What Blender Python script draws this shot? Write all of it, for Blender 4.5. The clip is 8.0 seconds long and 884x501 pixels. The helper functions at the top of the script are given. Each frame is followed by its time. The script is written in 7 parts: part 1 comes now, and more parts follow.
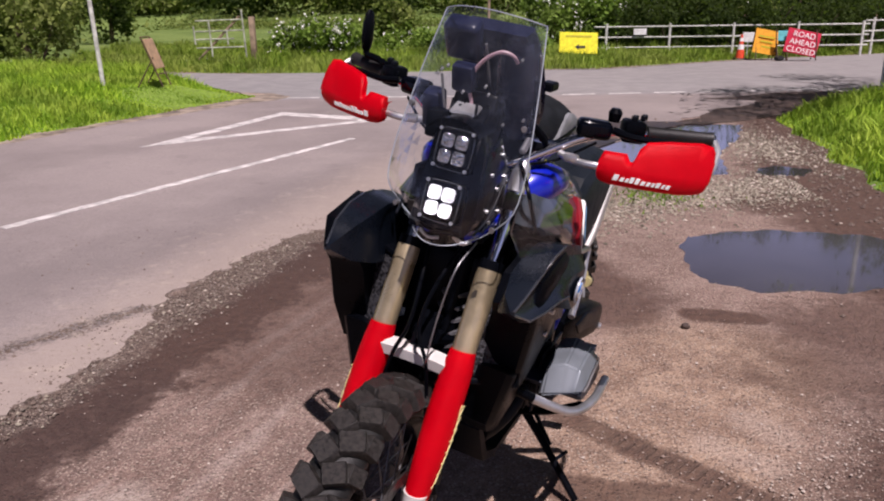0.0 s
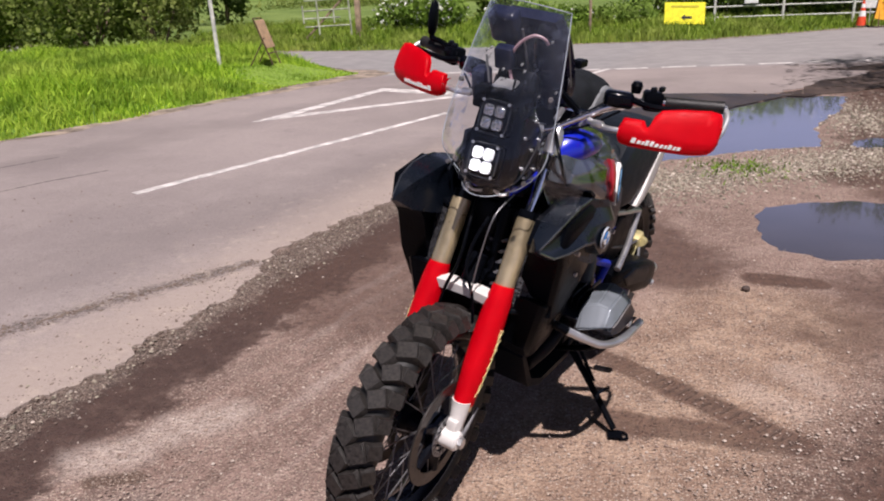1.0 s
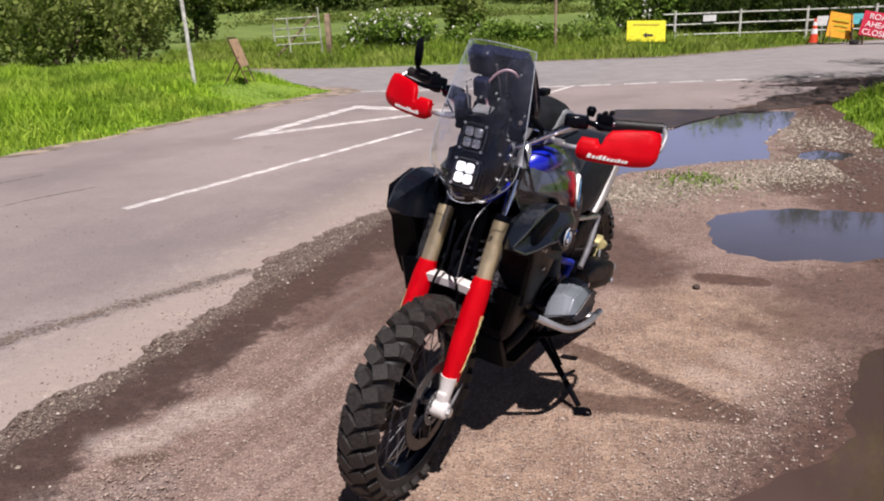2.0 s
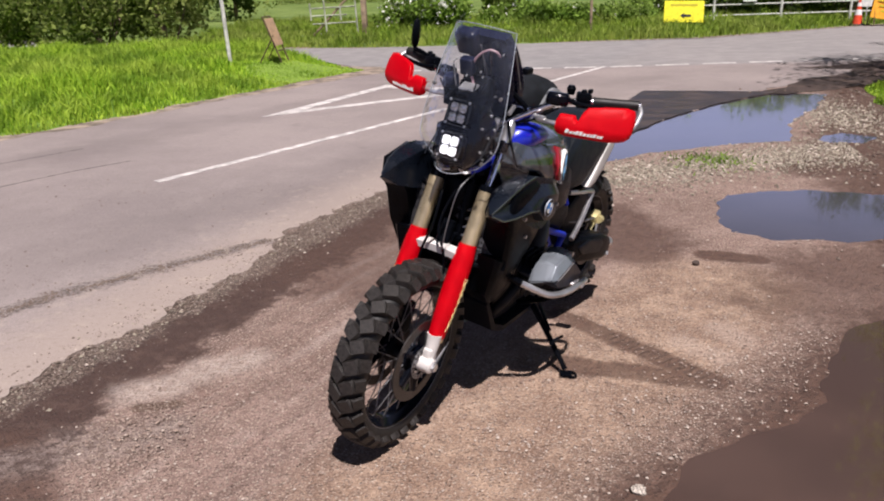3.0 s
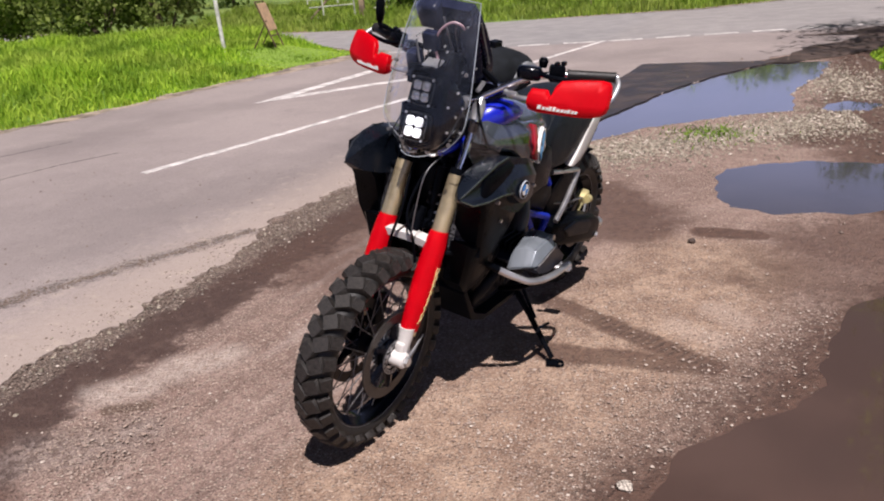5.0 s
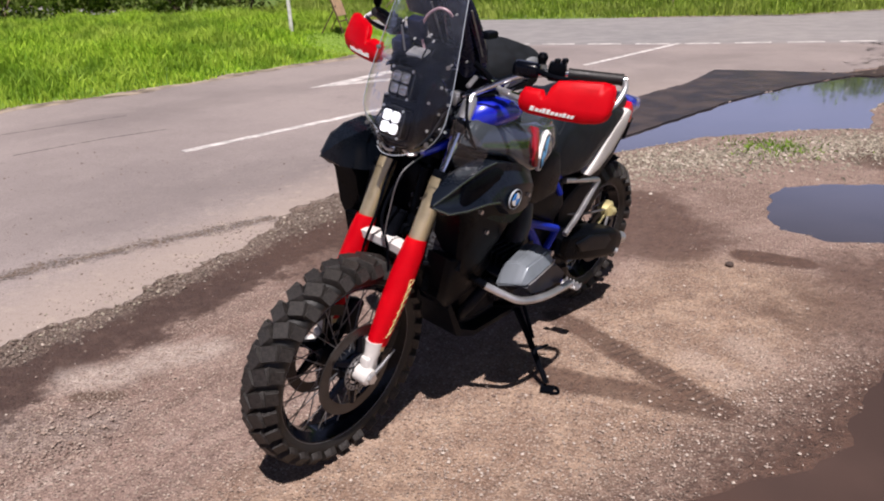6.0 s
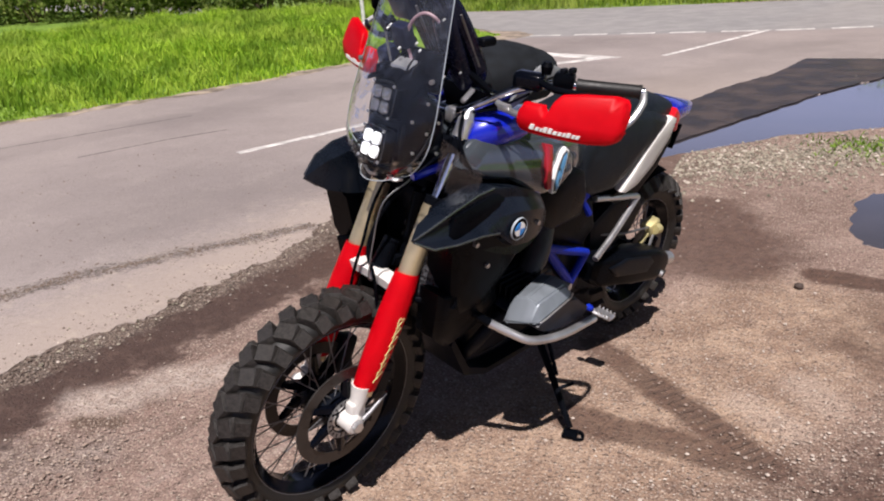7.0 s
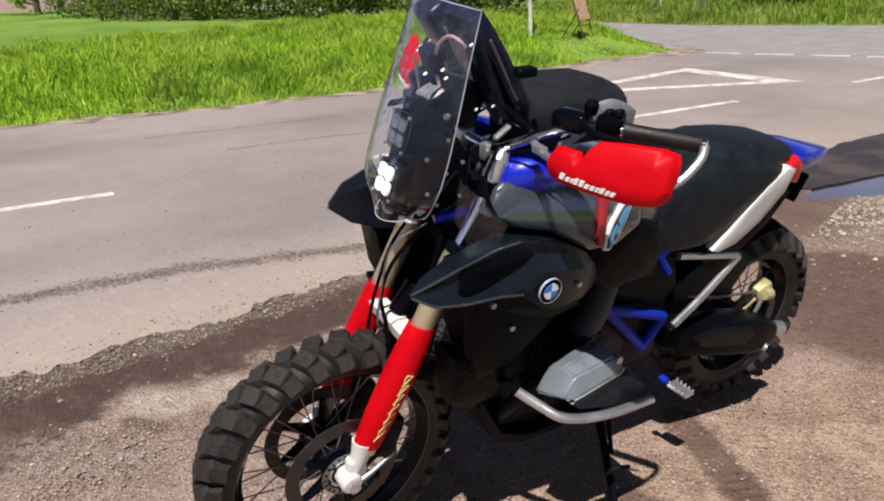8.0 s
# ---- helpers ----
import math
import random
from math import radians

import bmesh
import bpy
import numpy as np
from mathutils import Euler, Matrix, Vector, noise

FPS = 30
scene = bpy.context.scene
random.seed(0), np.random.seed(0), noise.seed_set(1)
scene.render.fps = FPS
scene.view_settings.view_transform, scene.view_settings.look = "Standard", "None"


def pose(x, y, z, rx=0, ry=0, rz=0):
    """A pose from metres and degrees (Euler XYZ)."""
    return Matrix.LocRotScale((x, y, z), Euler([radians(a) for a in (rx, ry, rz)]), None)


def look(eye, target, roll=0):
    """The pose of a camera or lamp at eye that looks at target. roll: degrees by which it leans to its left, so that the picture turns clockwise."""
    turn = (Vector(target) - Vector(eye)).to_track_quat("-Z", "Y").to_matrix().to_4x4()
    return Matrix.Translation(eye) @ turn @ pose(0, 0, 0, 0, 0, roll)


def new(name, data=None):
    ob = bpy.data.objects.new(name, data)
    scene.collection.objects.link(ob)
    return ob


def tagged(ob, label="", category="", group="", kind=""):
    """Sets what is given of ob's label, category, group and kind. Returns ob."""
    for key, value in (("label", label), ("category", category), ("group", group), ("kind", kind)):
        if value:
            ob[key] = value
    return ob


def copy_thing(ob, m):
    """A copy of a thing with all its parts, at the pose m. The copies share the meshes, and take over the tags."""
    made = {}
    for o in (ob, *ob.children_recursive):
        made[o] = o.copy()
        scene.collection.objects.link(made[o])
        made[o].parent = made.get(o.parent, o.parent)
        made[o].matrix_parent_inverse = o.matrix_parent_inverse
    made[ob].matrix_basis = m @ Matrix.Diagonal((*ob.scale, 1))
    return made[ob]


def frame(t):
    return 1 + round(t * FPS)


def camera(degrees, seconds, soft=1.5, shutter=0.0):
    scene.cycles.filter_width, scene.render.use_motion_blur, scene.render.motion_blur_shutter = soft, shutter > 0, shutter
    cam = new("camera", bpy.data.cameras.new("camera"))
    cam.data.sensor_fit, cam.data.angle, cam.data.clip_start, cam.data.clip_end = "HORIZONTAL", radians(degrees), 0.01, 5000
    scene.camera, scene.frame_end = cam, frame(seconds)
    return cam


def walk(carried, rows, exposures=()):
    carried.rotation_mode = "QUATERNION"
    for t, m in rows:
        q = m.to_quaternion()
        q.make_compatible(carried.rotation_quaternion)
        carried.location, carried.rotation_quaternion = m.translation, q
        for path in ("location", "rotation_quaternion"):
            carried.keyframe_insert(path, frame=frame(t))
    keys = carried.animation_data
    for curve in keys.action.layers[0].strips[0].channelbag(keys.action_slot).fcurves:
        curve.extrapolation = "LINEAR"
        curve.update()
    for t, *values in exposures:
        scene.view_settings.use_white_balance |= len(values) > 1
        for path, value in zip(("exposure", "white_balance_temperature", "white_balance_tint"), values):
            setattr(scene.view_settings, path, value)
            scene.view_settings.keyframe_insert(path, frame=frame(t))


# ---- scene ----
cam = camera(60.8, 8.0, soft=2.0)
PATH = [
    (0, (0.192, 0.048, 1.431), (-0.011, 1.947, 0.838), -0.8),
    (0.5, (0.319, -0.09, 1.425), (-0.059, 1.748, 0.733), -1.9),
    (1, (0.381, -0.285, 1.469), (-0.085, 1.55, 0.822), -2.4),
    (1.2, (0.352, -0.335, 1.48), (-0.127, 1.502, 0.85), -3.0),
    (1.5, (0.349, -0.508, 1.5), (-0.092, 1.35, 0.907), -3.0),
    (1.7, (0.356, -0.574, 1.526), (-0.024, 1.297, 0.93), -2.6),
    (2.8, (0.606, -0.812, 1.556), (0.139, 1.014, 0.889), -2.0),
    (3, (0.612, -0.815, 1.553), (0.131, 1.012, 0.896), -2.3),
    (3.5, (0.624, -0.806, 1.554), (0.145, 1.028, 0.916), -2.4),
    (4, (0.642, -0.795, 1.55), (0.156, 1.037, 0.911), -3.1),
    (4.5, (0.686, -0.758, 1.536), (0.18, 1.056, 0.863), -3.9),
    (4.7, (0.692, -0.717, 1.527), (0.192, 1.09, 0.831), -4.3),
    (5.8, (0.821, -0.407, 1.479), (0.244, 1.372, 0.769), -2.1),
    (6, (0.89, -0.34, 1.467), (0.222, 1.408, 0.759), -1.9),
    (6.5, (0.987, -0.168, 1.459), (0.148, 1.5, 0.743), -2.8),
    (7, (1.009, 0.02, 1.474), (0.139, 1.671, 0.754), -3.8),
    (7.5, (1.064, 0.215, 1.481), (0.043, 1.787, 0.785), -3.6),
    (8, (1.155, 0.424, 1.474), (-0.073, 1.847, 0.791), -2.4),
]
walk(cam, [(t, look(eye, target, roll)) for t, eye, target, roll in PATH],
     exposures=[(0.0, -0.26, 6500, 24), (0.6, -0.14, 6500, 20), (1.5, -0.12, 6500, 17), (3.5, -0.06, 6500, 16), (6.0, -0.06, 6500, 16), (7.0, -0.02, 6500, 13), (8.0, -0.04, 6500, 9)])

# ---- light ----
SUN_FROM = Vector((0.24, -0.47, 1.0)).normalized()
SUN_ELEV = math.asin(SUN_FROM.z)
SUN_AZ = math.atan2(SUN_FROM.x, SUN_FROM.y)
world = bpy.data.worlds.new("sky")
scene.world = world
world.use_nodes = True
_wn = world.node_tree.nodes
_sky = _wn.new("ShaderNodeTexSky")
_sky.sky_type, _sky.sun_disc = "NISHITA", False
_sky.sun_elevation, _sky.sun_rotation = SUN_ELEV, SUN_AZ
_sky.altitude, _sky.ozone_density, _sky.dust_density = 1200, 4.0, 0.4
_tc, _cl, _mr, _mx = _wn.new("ShaderNodeTexCoord"), _wn.new("ShaderNodeTexNoise"), _wn.new("ShaderNodeMapRange"), _wn.new("ShaderNodeMix")
_cl.inputs["Scale"].default_value, _cl.inputs["Detail"].default_value, _cl.inputs["Roughness"].default_value = 1.5, 4, 0.5
_mr.inputs["From Min"].default_value, _mr.inputs["From Max"].default_value, _mr.inputs["To Max"].default_value = 0.48, 0.76, 0.28
_mx.data_type = "RGBA"
_mx.inputs[7].default_value = (36.0, 37.0, 41.0, 1)
_sp, _hz, _hm = _wn.new("ShaderNodeSeparateXYZ"), _wn.new("ShaderNodeMapRange"), _wn.new("ShaderNodeMix")
_hz.interpolation_type = "SMOOTHSTEP"
_hz.inputs["From Min"].default_value, _hz.inputs["From Max"].default_value = 0.38, 0.16
_hz.inputs["To Min"].default_value, _hz.inputs["To Max"].default_value = 0.0, 0.85
_hm.data_type = "RGBA"
_hm.inputs[7].default_value = (57.0, 65.0, 103.0, 1)
for _a, _b in ((_tc.outputs["Generated"], _cl.inputs["Vector"]), (_cl.outputs[0], _mr.inputs["Value"]), (_mr.outputs[0], _mx.inputs[0]), (_sky.outputs[0], _mx.inputs[6]), (_tc.outputs["Generated"], _sp.inputs[0]), (_sp.outputs[2], _hz.inputs["Value"]), (_hz.outputs[0], _hm.inputs[0]), (_mx.outputs[2], _hm.inputs[6]), (_hm.outputs[2], _wn["Background"].inputs[0])):
    world.node_tree.links.new(_a, _b)
_wn["Background"].inputs[1].default_value = 0.0078
_sun = new("sun", bpy.data.lights.new("sun", "SUN"))
_sun.data.energy, _sun.data.angle, _sun.data.color = 6.3, radians(0.6), (1.0, 0.945, 0.915)
_sun.matrix_world = look(SUN_FROM * 60, (0, 0, 0))


# ---- materials ----
class Mat:
    """A small wrapper to write node materials shortly."""

    def __init__(self, name, rough=0.5, metal=0.0, color=(0.5, 0.5, 0.5)):
        self.m = bpy.data.materials.new(name)
        self.m.use_nodes = True
        self.t = self.m.node_tree
        self.b = self.t.nodes["Principled BSDF"]
        self.put("Roughness", rough), self.put("Metallic", metal), self.put("Base Color", color)

    def n(self, shader, **kw):
        node = self.t.nodes.new("ShaderNode" + shader)
        for k, v in kw.items():
            if k == "op":
                node.operation = v
            elif k == "kind":
                node.data_type = v
            elif k == "blend":
                node.blend_type = v
        return node

    def set(self, socket, v):
        if hasattr(v, "is_linked"):
            self.t.links.new(v, socket)
        elif isinstance(v, (tuple, list)) and len(v) == 3 and socket.type == "RGBA":
            socket.default_value = (*v, 1)
        else:
            socket.default_value = v

    def put(self, name, v):
        self.set(self.b.inputs[name], v)
        return self

    def pos(self):
        return self.n("NewGeometry").outputs["Position"]

    def obj(self):
        return self.n("TexCoord").outputs["Object"]

    def noise(self, scale, detail=3.0, rough=0.5, vec=None, dist=0.0):
        k = self.n("TexNoise")
        k.inputs["Scale"].default_value, k.inputs["Detail"].default_value = scale, detail
        k.inputs["Roughness"].default_value, k.inputs["Distortion"].default_value = rough, dist
        self.set(k.inputs["Vector"], vec if vec is not None else self.pos())
        return k.outputs[0]

    def voronoi(self, scale, vec=None, out=0, feature="F1"):
        k = self.n("TexVoronoi")
        k.feature = feature
        k.inputs["Scale"].default_value = scale
        self.set(k.inputs["Vector"], vec if vec is not None else self.pos())
        return k.outputs[out]

    def math(self, op, a, b=0.0, c=0.0):
        k = self.n("Math", op=op)
        for sock, v in zip(k.inputs, (a, b, c)):
            self.set(sock, v)
        return k.outputs[0]

    def ramp(self, v, lo, hi, a=0.0, b=1.0):
        k = self.n("MapRange")
        k.interpolation_type = "SMOOTHSTEP"
        for name, val in (("Value", v), ("From Min", lo), ("From Max", hi), ("To Min", a), ("To Max", b)):
            self.set(k.inputs[name], val)
        return k.outputs[0]

    def mix(self, f, a, b, blend="MIX"):
        k = self.n("Mix", kind="RGBA", blend=blend)
        self.set(k.inputs[0], f), self.set(k.inputs[6], a), self.set(k.inputs[7], b)
        return k.outputs[2]

    def bump(self, h, strength=0.4, dist=0.01):
        k = self.n("Bump")
        k.inputs["Strength"].default_value, k.inputs["Distance"].default_value = strength, dist
        self.set(k.inputs["Height"], h)
        self.set(self.b.inputs["Normal"], k.outputs[0])
        return self

    def xyz(self, vec=None):
        k = self.n("SeparateXYZ")
        self.set(k.inputs[0], vec if vec is not None else self.pos())
        return k.outputs

    def line(self, a, b, xy):
        """The distance on the plan from the segment a-b."""
        ax, ay, dx, dy = a[0], a[1], b[0] - a[0], b[1] - a[1]
        px, py = self.math("SUBTRACT", xy[0], ax), self.math("SUBTRACT", xy[1], ay)
        along = self.math("ADD", self.math("MULTIPLY", px, dx), self.math("MULTIPLY", py, dy))
        u = self.math("DIVIDE", along, dx * dx + dy * dy)
        u = self.math("MINIMUM", self.math("MAXIMUM", u, 0.0), 1.0)
        ex = self.math("SUBTRACT", px, self.math("MULTIPLY", u, dx))
        ey = self.math("SUBTRACT", py, self.math("MULTIPLY", u, dy))
        return self.math("SQRT", self.math("ADD", self.math("MULTIPLY", ex, ex), self.math("MULTIPLY", ey, ey)))


def plain(name, color, rough=0.5, metal=0.0, vary=0.12, scale=60.0, bump=0.05, coat=0.0, spec=0.5):
    """Paint, plastic or metal with fine grain, dust and slightly uneven gloss."""
    k = Mat(name, rough, metal)
    o = k.obj()
    big = k.noise(scale * 0.15, 4, 0.6, o)
    fine = k.noise(scale * 4, 2, 0.5, o)
    dark = tuple(c * (1 - vary) for c in color)
    light = tuple(min(1, c * (1 + vary)) for c in color)
    k.put("Base Color", k.mix(k.ramp(big, 0.35, 0.65), dark, light))
    k.put("Roughness", k.ramp(k.math("ADD", k.math("MULTIPLY", big, 0.7), k.math("MULTIPLY", fine, 0.3)), 0.3, 0.7, max(0.03, rough * 0.75), min(1, rough * 1.3)))
    k.put("Specular IOR Level", spec)
    if coat:
        k.put("Coat Weight", coat)
        k.put("Coat Roughness", 0.06)
    if bump:
        k.bump(fine, bump, 0.002)
    return k.m


# damp ground: from, to, half width, strength, softness
DAMP = (((0.97, 2.09), (0.36, 2.13), 0.055, 0.7, 0.04), ((-1.55, 1.0), (-1.2, 0.6), 0.14, 0.85, 0.14), ((1.07, 3.65), (1.33, 3.6), 0.06, 0.85, 0.05), ((0.42, 4.4), (0.62, 3.75), 0.22, 0.75, 0.2), ((0.75, 3.9), (0.2, 3.55), 0.16, 0.6, 0.2),
        ((2.3, 3.1), (1.3, 1.5), 0.26, 0.9, 0.3), ((2.0, 1.2), (0.85, 1.2), 0.16, 0.9, 0.25), ((1.75, 3.5), (2.5, 3.9), 0.2, 0.7, 0.4), ((1.55, 3.05), (2.4, 3.3), 0.2, 0.6, 0.45), ((2.5, 3.4), (2.8, 6.2), 0.38, 0.9, 0.5), ((2.7, 6.4), (3.9, 11.5), 0.36, 0.9, 0.4), ((2.2, 6.0), (2.9, 7.6), 0.25, 0.85, 0.3), ((-0.95, 3.2), (-0.2, 5.4), 0.35, 0.6, 0.4))


def ground_material():
    k = Mat("gravelly_soil", 0.95)
    p = k.pos()
    xy = k.xyz(p)
    big = k.noise(0.8, 5, 0.6, p)
    mid = k.noise(4.5, 5, 0.65, p)
    fine = k.noise(24, 4, 0.7, p)
    grit = k.noise(95, 3, 0.75, p)
    peb, pebc = k.voronoi(98, p), k.voronoi(98, p, 1)
    peb2, pebc2 = k.voronoi(58, p), k.voronoi(58, p, 1)
    wob = k.math("MULTIPLY", k.math("SUBTRACT", mid, 0.5), 0.9)
    jag = k.math("ADD", wob, k.math("MULTIPLY", k.math("SUBTRACT", fine, 0.5), 0.5))
    base = k.mix(k.ramp(big, 0.34, 0.66), (0.215, 0.137, 0.112), (0.365, 0.252, 0.21))
    base = k.mix(k.ramp(mid, 0.45, 0.7, 0.0, 0.6), base, (0.43, 0.318, 0.268))
    base = k.mix(k.ramp(fine, 0.3, 0.47, 0.7, 0.0), base, (0.125, 0.080, 0.065))
    # run-over streaks beside the road
    st = k.n("CombineXYZ")
    k.set(st.inputs[0], k.math("ADD", k.math("MULTIPLY", xy[0], 7.0), k.math("MULTIPLY", xy[1], -2.2)))
    k.set(st.inputs[1], k.math("ADD", k.math("MULTIPLY", xy[0], 0.25), k.math("MULTIPLY", xy[1], 0.8)))
    streak = k.noise(1.0, 4, 0.6, st.outputs[0])
    near = k.ramp(xy[0], -0.7, 0.0, 1.0, 0.0)
    base = k.mix(k.math("MULTIPLY", near, k.ramp(streak, 0.36, 0.5, 0.6, 0.0)), base, (0.15, 0.098, 0.083))
    base = k.mix(k.math("MULTIPLY", near, k.ramp(streak, 0.52, 0.68, 0.0, 0.55)), base, (0.50, 0.405, 0.36))
    # pale dry tan ground where the machine stands
    tan = k.ramp(k.math("ADD", k.line((0.05, 1.1), (1.0, 3.1), xy), k.math("MULTIPLY", jag, 0.45)), 0.25, 0.7, 0.85, 0.0)
    base = k.mix(tan, base, k.mix(k.ramp(mid, 0.35, 0.65), (0.29, 0.185, 0.124), (0.51, 0.358, 0.248)))
    # damp dark band of loose gravel beside the road, muddy on its inner side
    s = k.math("ADD", k.math("ADD", k.math("MULTIPLY", xy[0], 0.983), k.math("MULTIPLY", xy[1], -0.18)), 2.23)
    sd = k.math("ADD", s, k.math("ADD", k.math("MULTIPLY", jag, 0.45), 0.03))
    band = k.math("MULTIPLY", k.ramp(sd, -0.3, 0.0), k.ramp(sd, 0.50, 0.66, 1.0, 0.0))
    mud = k.math("MULTIPLY", k.ramp(sd, 0.22, 0.32), k.ramp(sd, 0.54, 0.68, 1.0, 0.0))
    base = k.mix(k.math("MULTIPLY", band, 0.92), base, k.mix(k.ramp(fine, 0.4, 0.62), (0.046, 0.032, 0.027), (0.12, 0.093, 0.08)))
    base = k.mix(k.math("MULTIPLY", mud, 0.95), base, k.mix(mid, (0.046, 0.023, 0.018), (0.078, 0.041, 0.033)))
    # damp pebbly margin of the muddy puddle
    margin = k.ramp(k.math("ADD", k.line((0.9, 1.2), (1.9, 2.5), xy), k.math("MULTIPLY", jag, 0.3)), 0.32, 0.66, 0.8, 0.0)
    base = k.mix(margin, base, k.mix(k.ramp(fine, 0.35, 0.65), (0.095, 0.056, 0.043), (0.20, 0.128, 0.10)))
    # uneven clods and hollows
    clod = k.noise(13, 5, 0.72, p)
    base = k.mix(k.ramp(clod, 0.36, 0.54, 0.42, 0.0), base, (0.15, 0.095, 0.074))
    # damp tyre tracks and wet ground by the puddles
    wet = k.ramp(k.math("ADD", k.line((0.98, 2.09), (0.28, 2.66), xy), k.math("MULTIPLY", jag, 0.07)), 0.045, 0.085, 0.75, 0.0)
    for a, b, w, v, soft in DAMP:
        wet = k.math("MAXIMUM", wet, k.ramp(k.math("ADD", k.line(a, b, xy), k.math("MULTIPLY", jag, 1.0 * soft + 0.03)), w, w + soft, v, 0.0))
    base = k.mix(wet, base, k.mix(k.ramp(fine, 0.35, 0.65), (0.064, 0.031, 0.021), (0.118, 0.060, 0.040)))
    # treads pressed into the damp track
    saw = k.math("SINE", k.math("MULTIPLY", k.math("SUBTRACT", k.math("MULTIPLY", xy[0], 0.77), k.math("MULTIPLY", xy[1], 0.63)), 170.0))
    tread = k.math("MULTIPLY", k.ramp(k.line((0.95, 2.12), (0.55, 2.45), xy), 0.03, 0.05, 0.3, 0.0), k.ramp(saw, 0.1, 0.5))
    base = k.mix(tread, base, (0.045, 0.03, 0.024))
    # pale dry gravelly patches by the road
    dry = k.math("MINIMUM", k.line((-1.2, 1.78), (-1.02, 1.92), xy), k.line((-1.4, 1.58), (-1.27, 1.64), xy))
    base = k.mix(k.ramp(k.math("ADD", dry, k.math("MULTIPLY", jag, 0.25)), 0.05, 0.16, 0.65, 0.0), base, k.mix(k.ramp(fine, 0.35, 0.6), (0.44, 0.35, 0.30), (0.62, 0.53, 0.47)))
    scuff = k.math("MINIMUM", k.line((0.86, 2.42), (1.02, 2.32), xy), k.line((1.05, 2.62), (1.12, 2.5), xy))
    base = k.mix(k.ramp(k.math("ADD", scuff, k.math("MULTIPLY", jag, 0.16)), 0.02, 0.12, 0.4, 0.0), base, (0.60, 0.48, 0.40))
    hole = k.ramp(k.math("ADD", k.line((-1.28, 1.46), (-1.14, 1.52), xy), k.math("MULTIPLY", jag, 0.1)), 0.02, 0.05, 0.8, 0.0)
    base = k.mix(hole, base, (0.10, 0.06, 0.04))
    gritty = k.ramp(k.math("ADD", k.line((-1.5, 1.02), (-1.1, 1.34), xy), k.math("MULTIPLY", jag, 0.35)), 0.05, 0.2, 0.6, 0.0)
    base = k.mix(gritty, base, k.mix(k.ramp(fine, 0.4, 0.6), (0.10, 0.072, 0.063), (0.32, 0.265, 0.24)))
    # gravel grains, pale and dark, in two sizes
    for pv, pc, amt in ((peb, pebc, 1.0), (peb2, pebc2, 0.8)):
        spot = k.ramp(pv, 0.18, 0.42, 1.0, 0.0)
        dryness = k.ramp(k.math("MAXIMUM", wet, mud), 0.0, 0.8, 1.0, 0.06)
        base = k.mix(k.math("MULTIPLY", k.math("MULTIPLY", spot, dryness), k.ramp(k.xyz(pc)[0], 0.42, 0.75, 0.0, amt)), base, (0.62, 0.505, 0.41))
        base = k.mix(k.math("MULTIPLY", spot, k.ramp(k.xyz(pc)[1], 0.5, 0.85, 0.0, 0.45 * amt)), base, (0.055, 0.034, 0.027))
    base = k.mix(k.ramp(grit, 0.33, 0.52, 0.62, 0.0), base, (0.085, 0.056, 0.044))
    chips = k.noise(150, 2, 0.7, p)
    base = k.mix(k.math("MULTIPLY", dryness, k.ramp(chips, 0.52, 0.66, 0.0, 0.38)), base, (0.60, 0.475, 0.38))
    base = k.mix(k.ramp(chips, 0.32, 0.46, 0.45, 0.0), base, (0.10, 0.066, 0.052))
    k.put("Base Color", base)
    k.put("Roughness", k.ramp(wet, 0.0, 0.8, 0.95, 0.78))
    h = k.math("ADD", k.math("MULTIPLY", grit, 0.7), k.math("ADD", k.math("MULTIPLY", fine, 1.2), k.ramp(peb2, 0.0, 0.4, 0.6, 0.0)))
    k.bump(k.math("SUBTRACT", h, k.math("ADD", tread, k.math("MULTIPLY", wet, 0.4))), 0.9, 0.016)
    return k.m


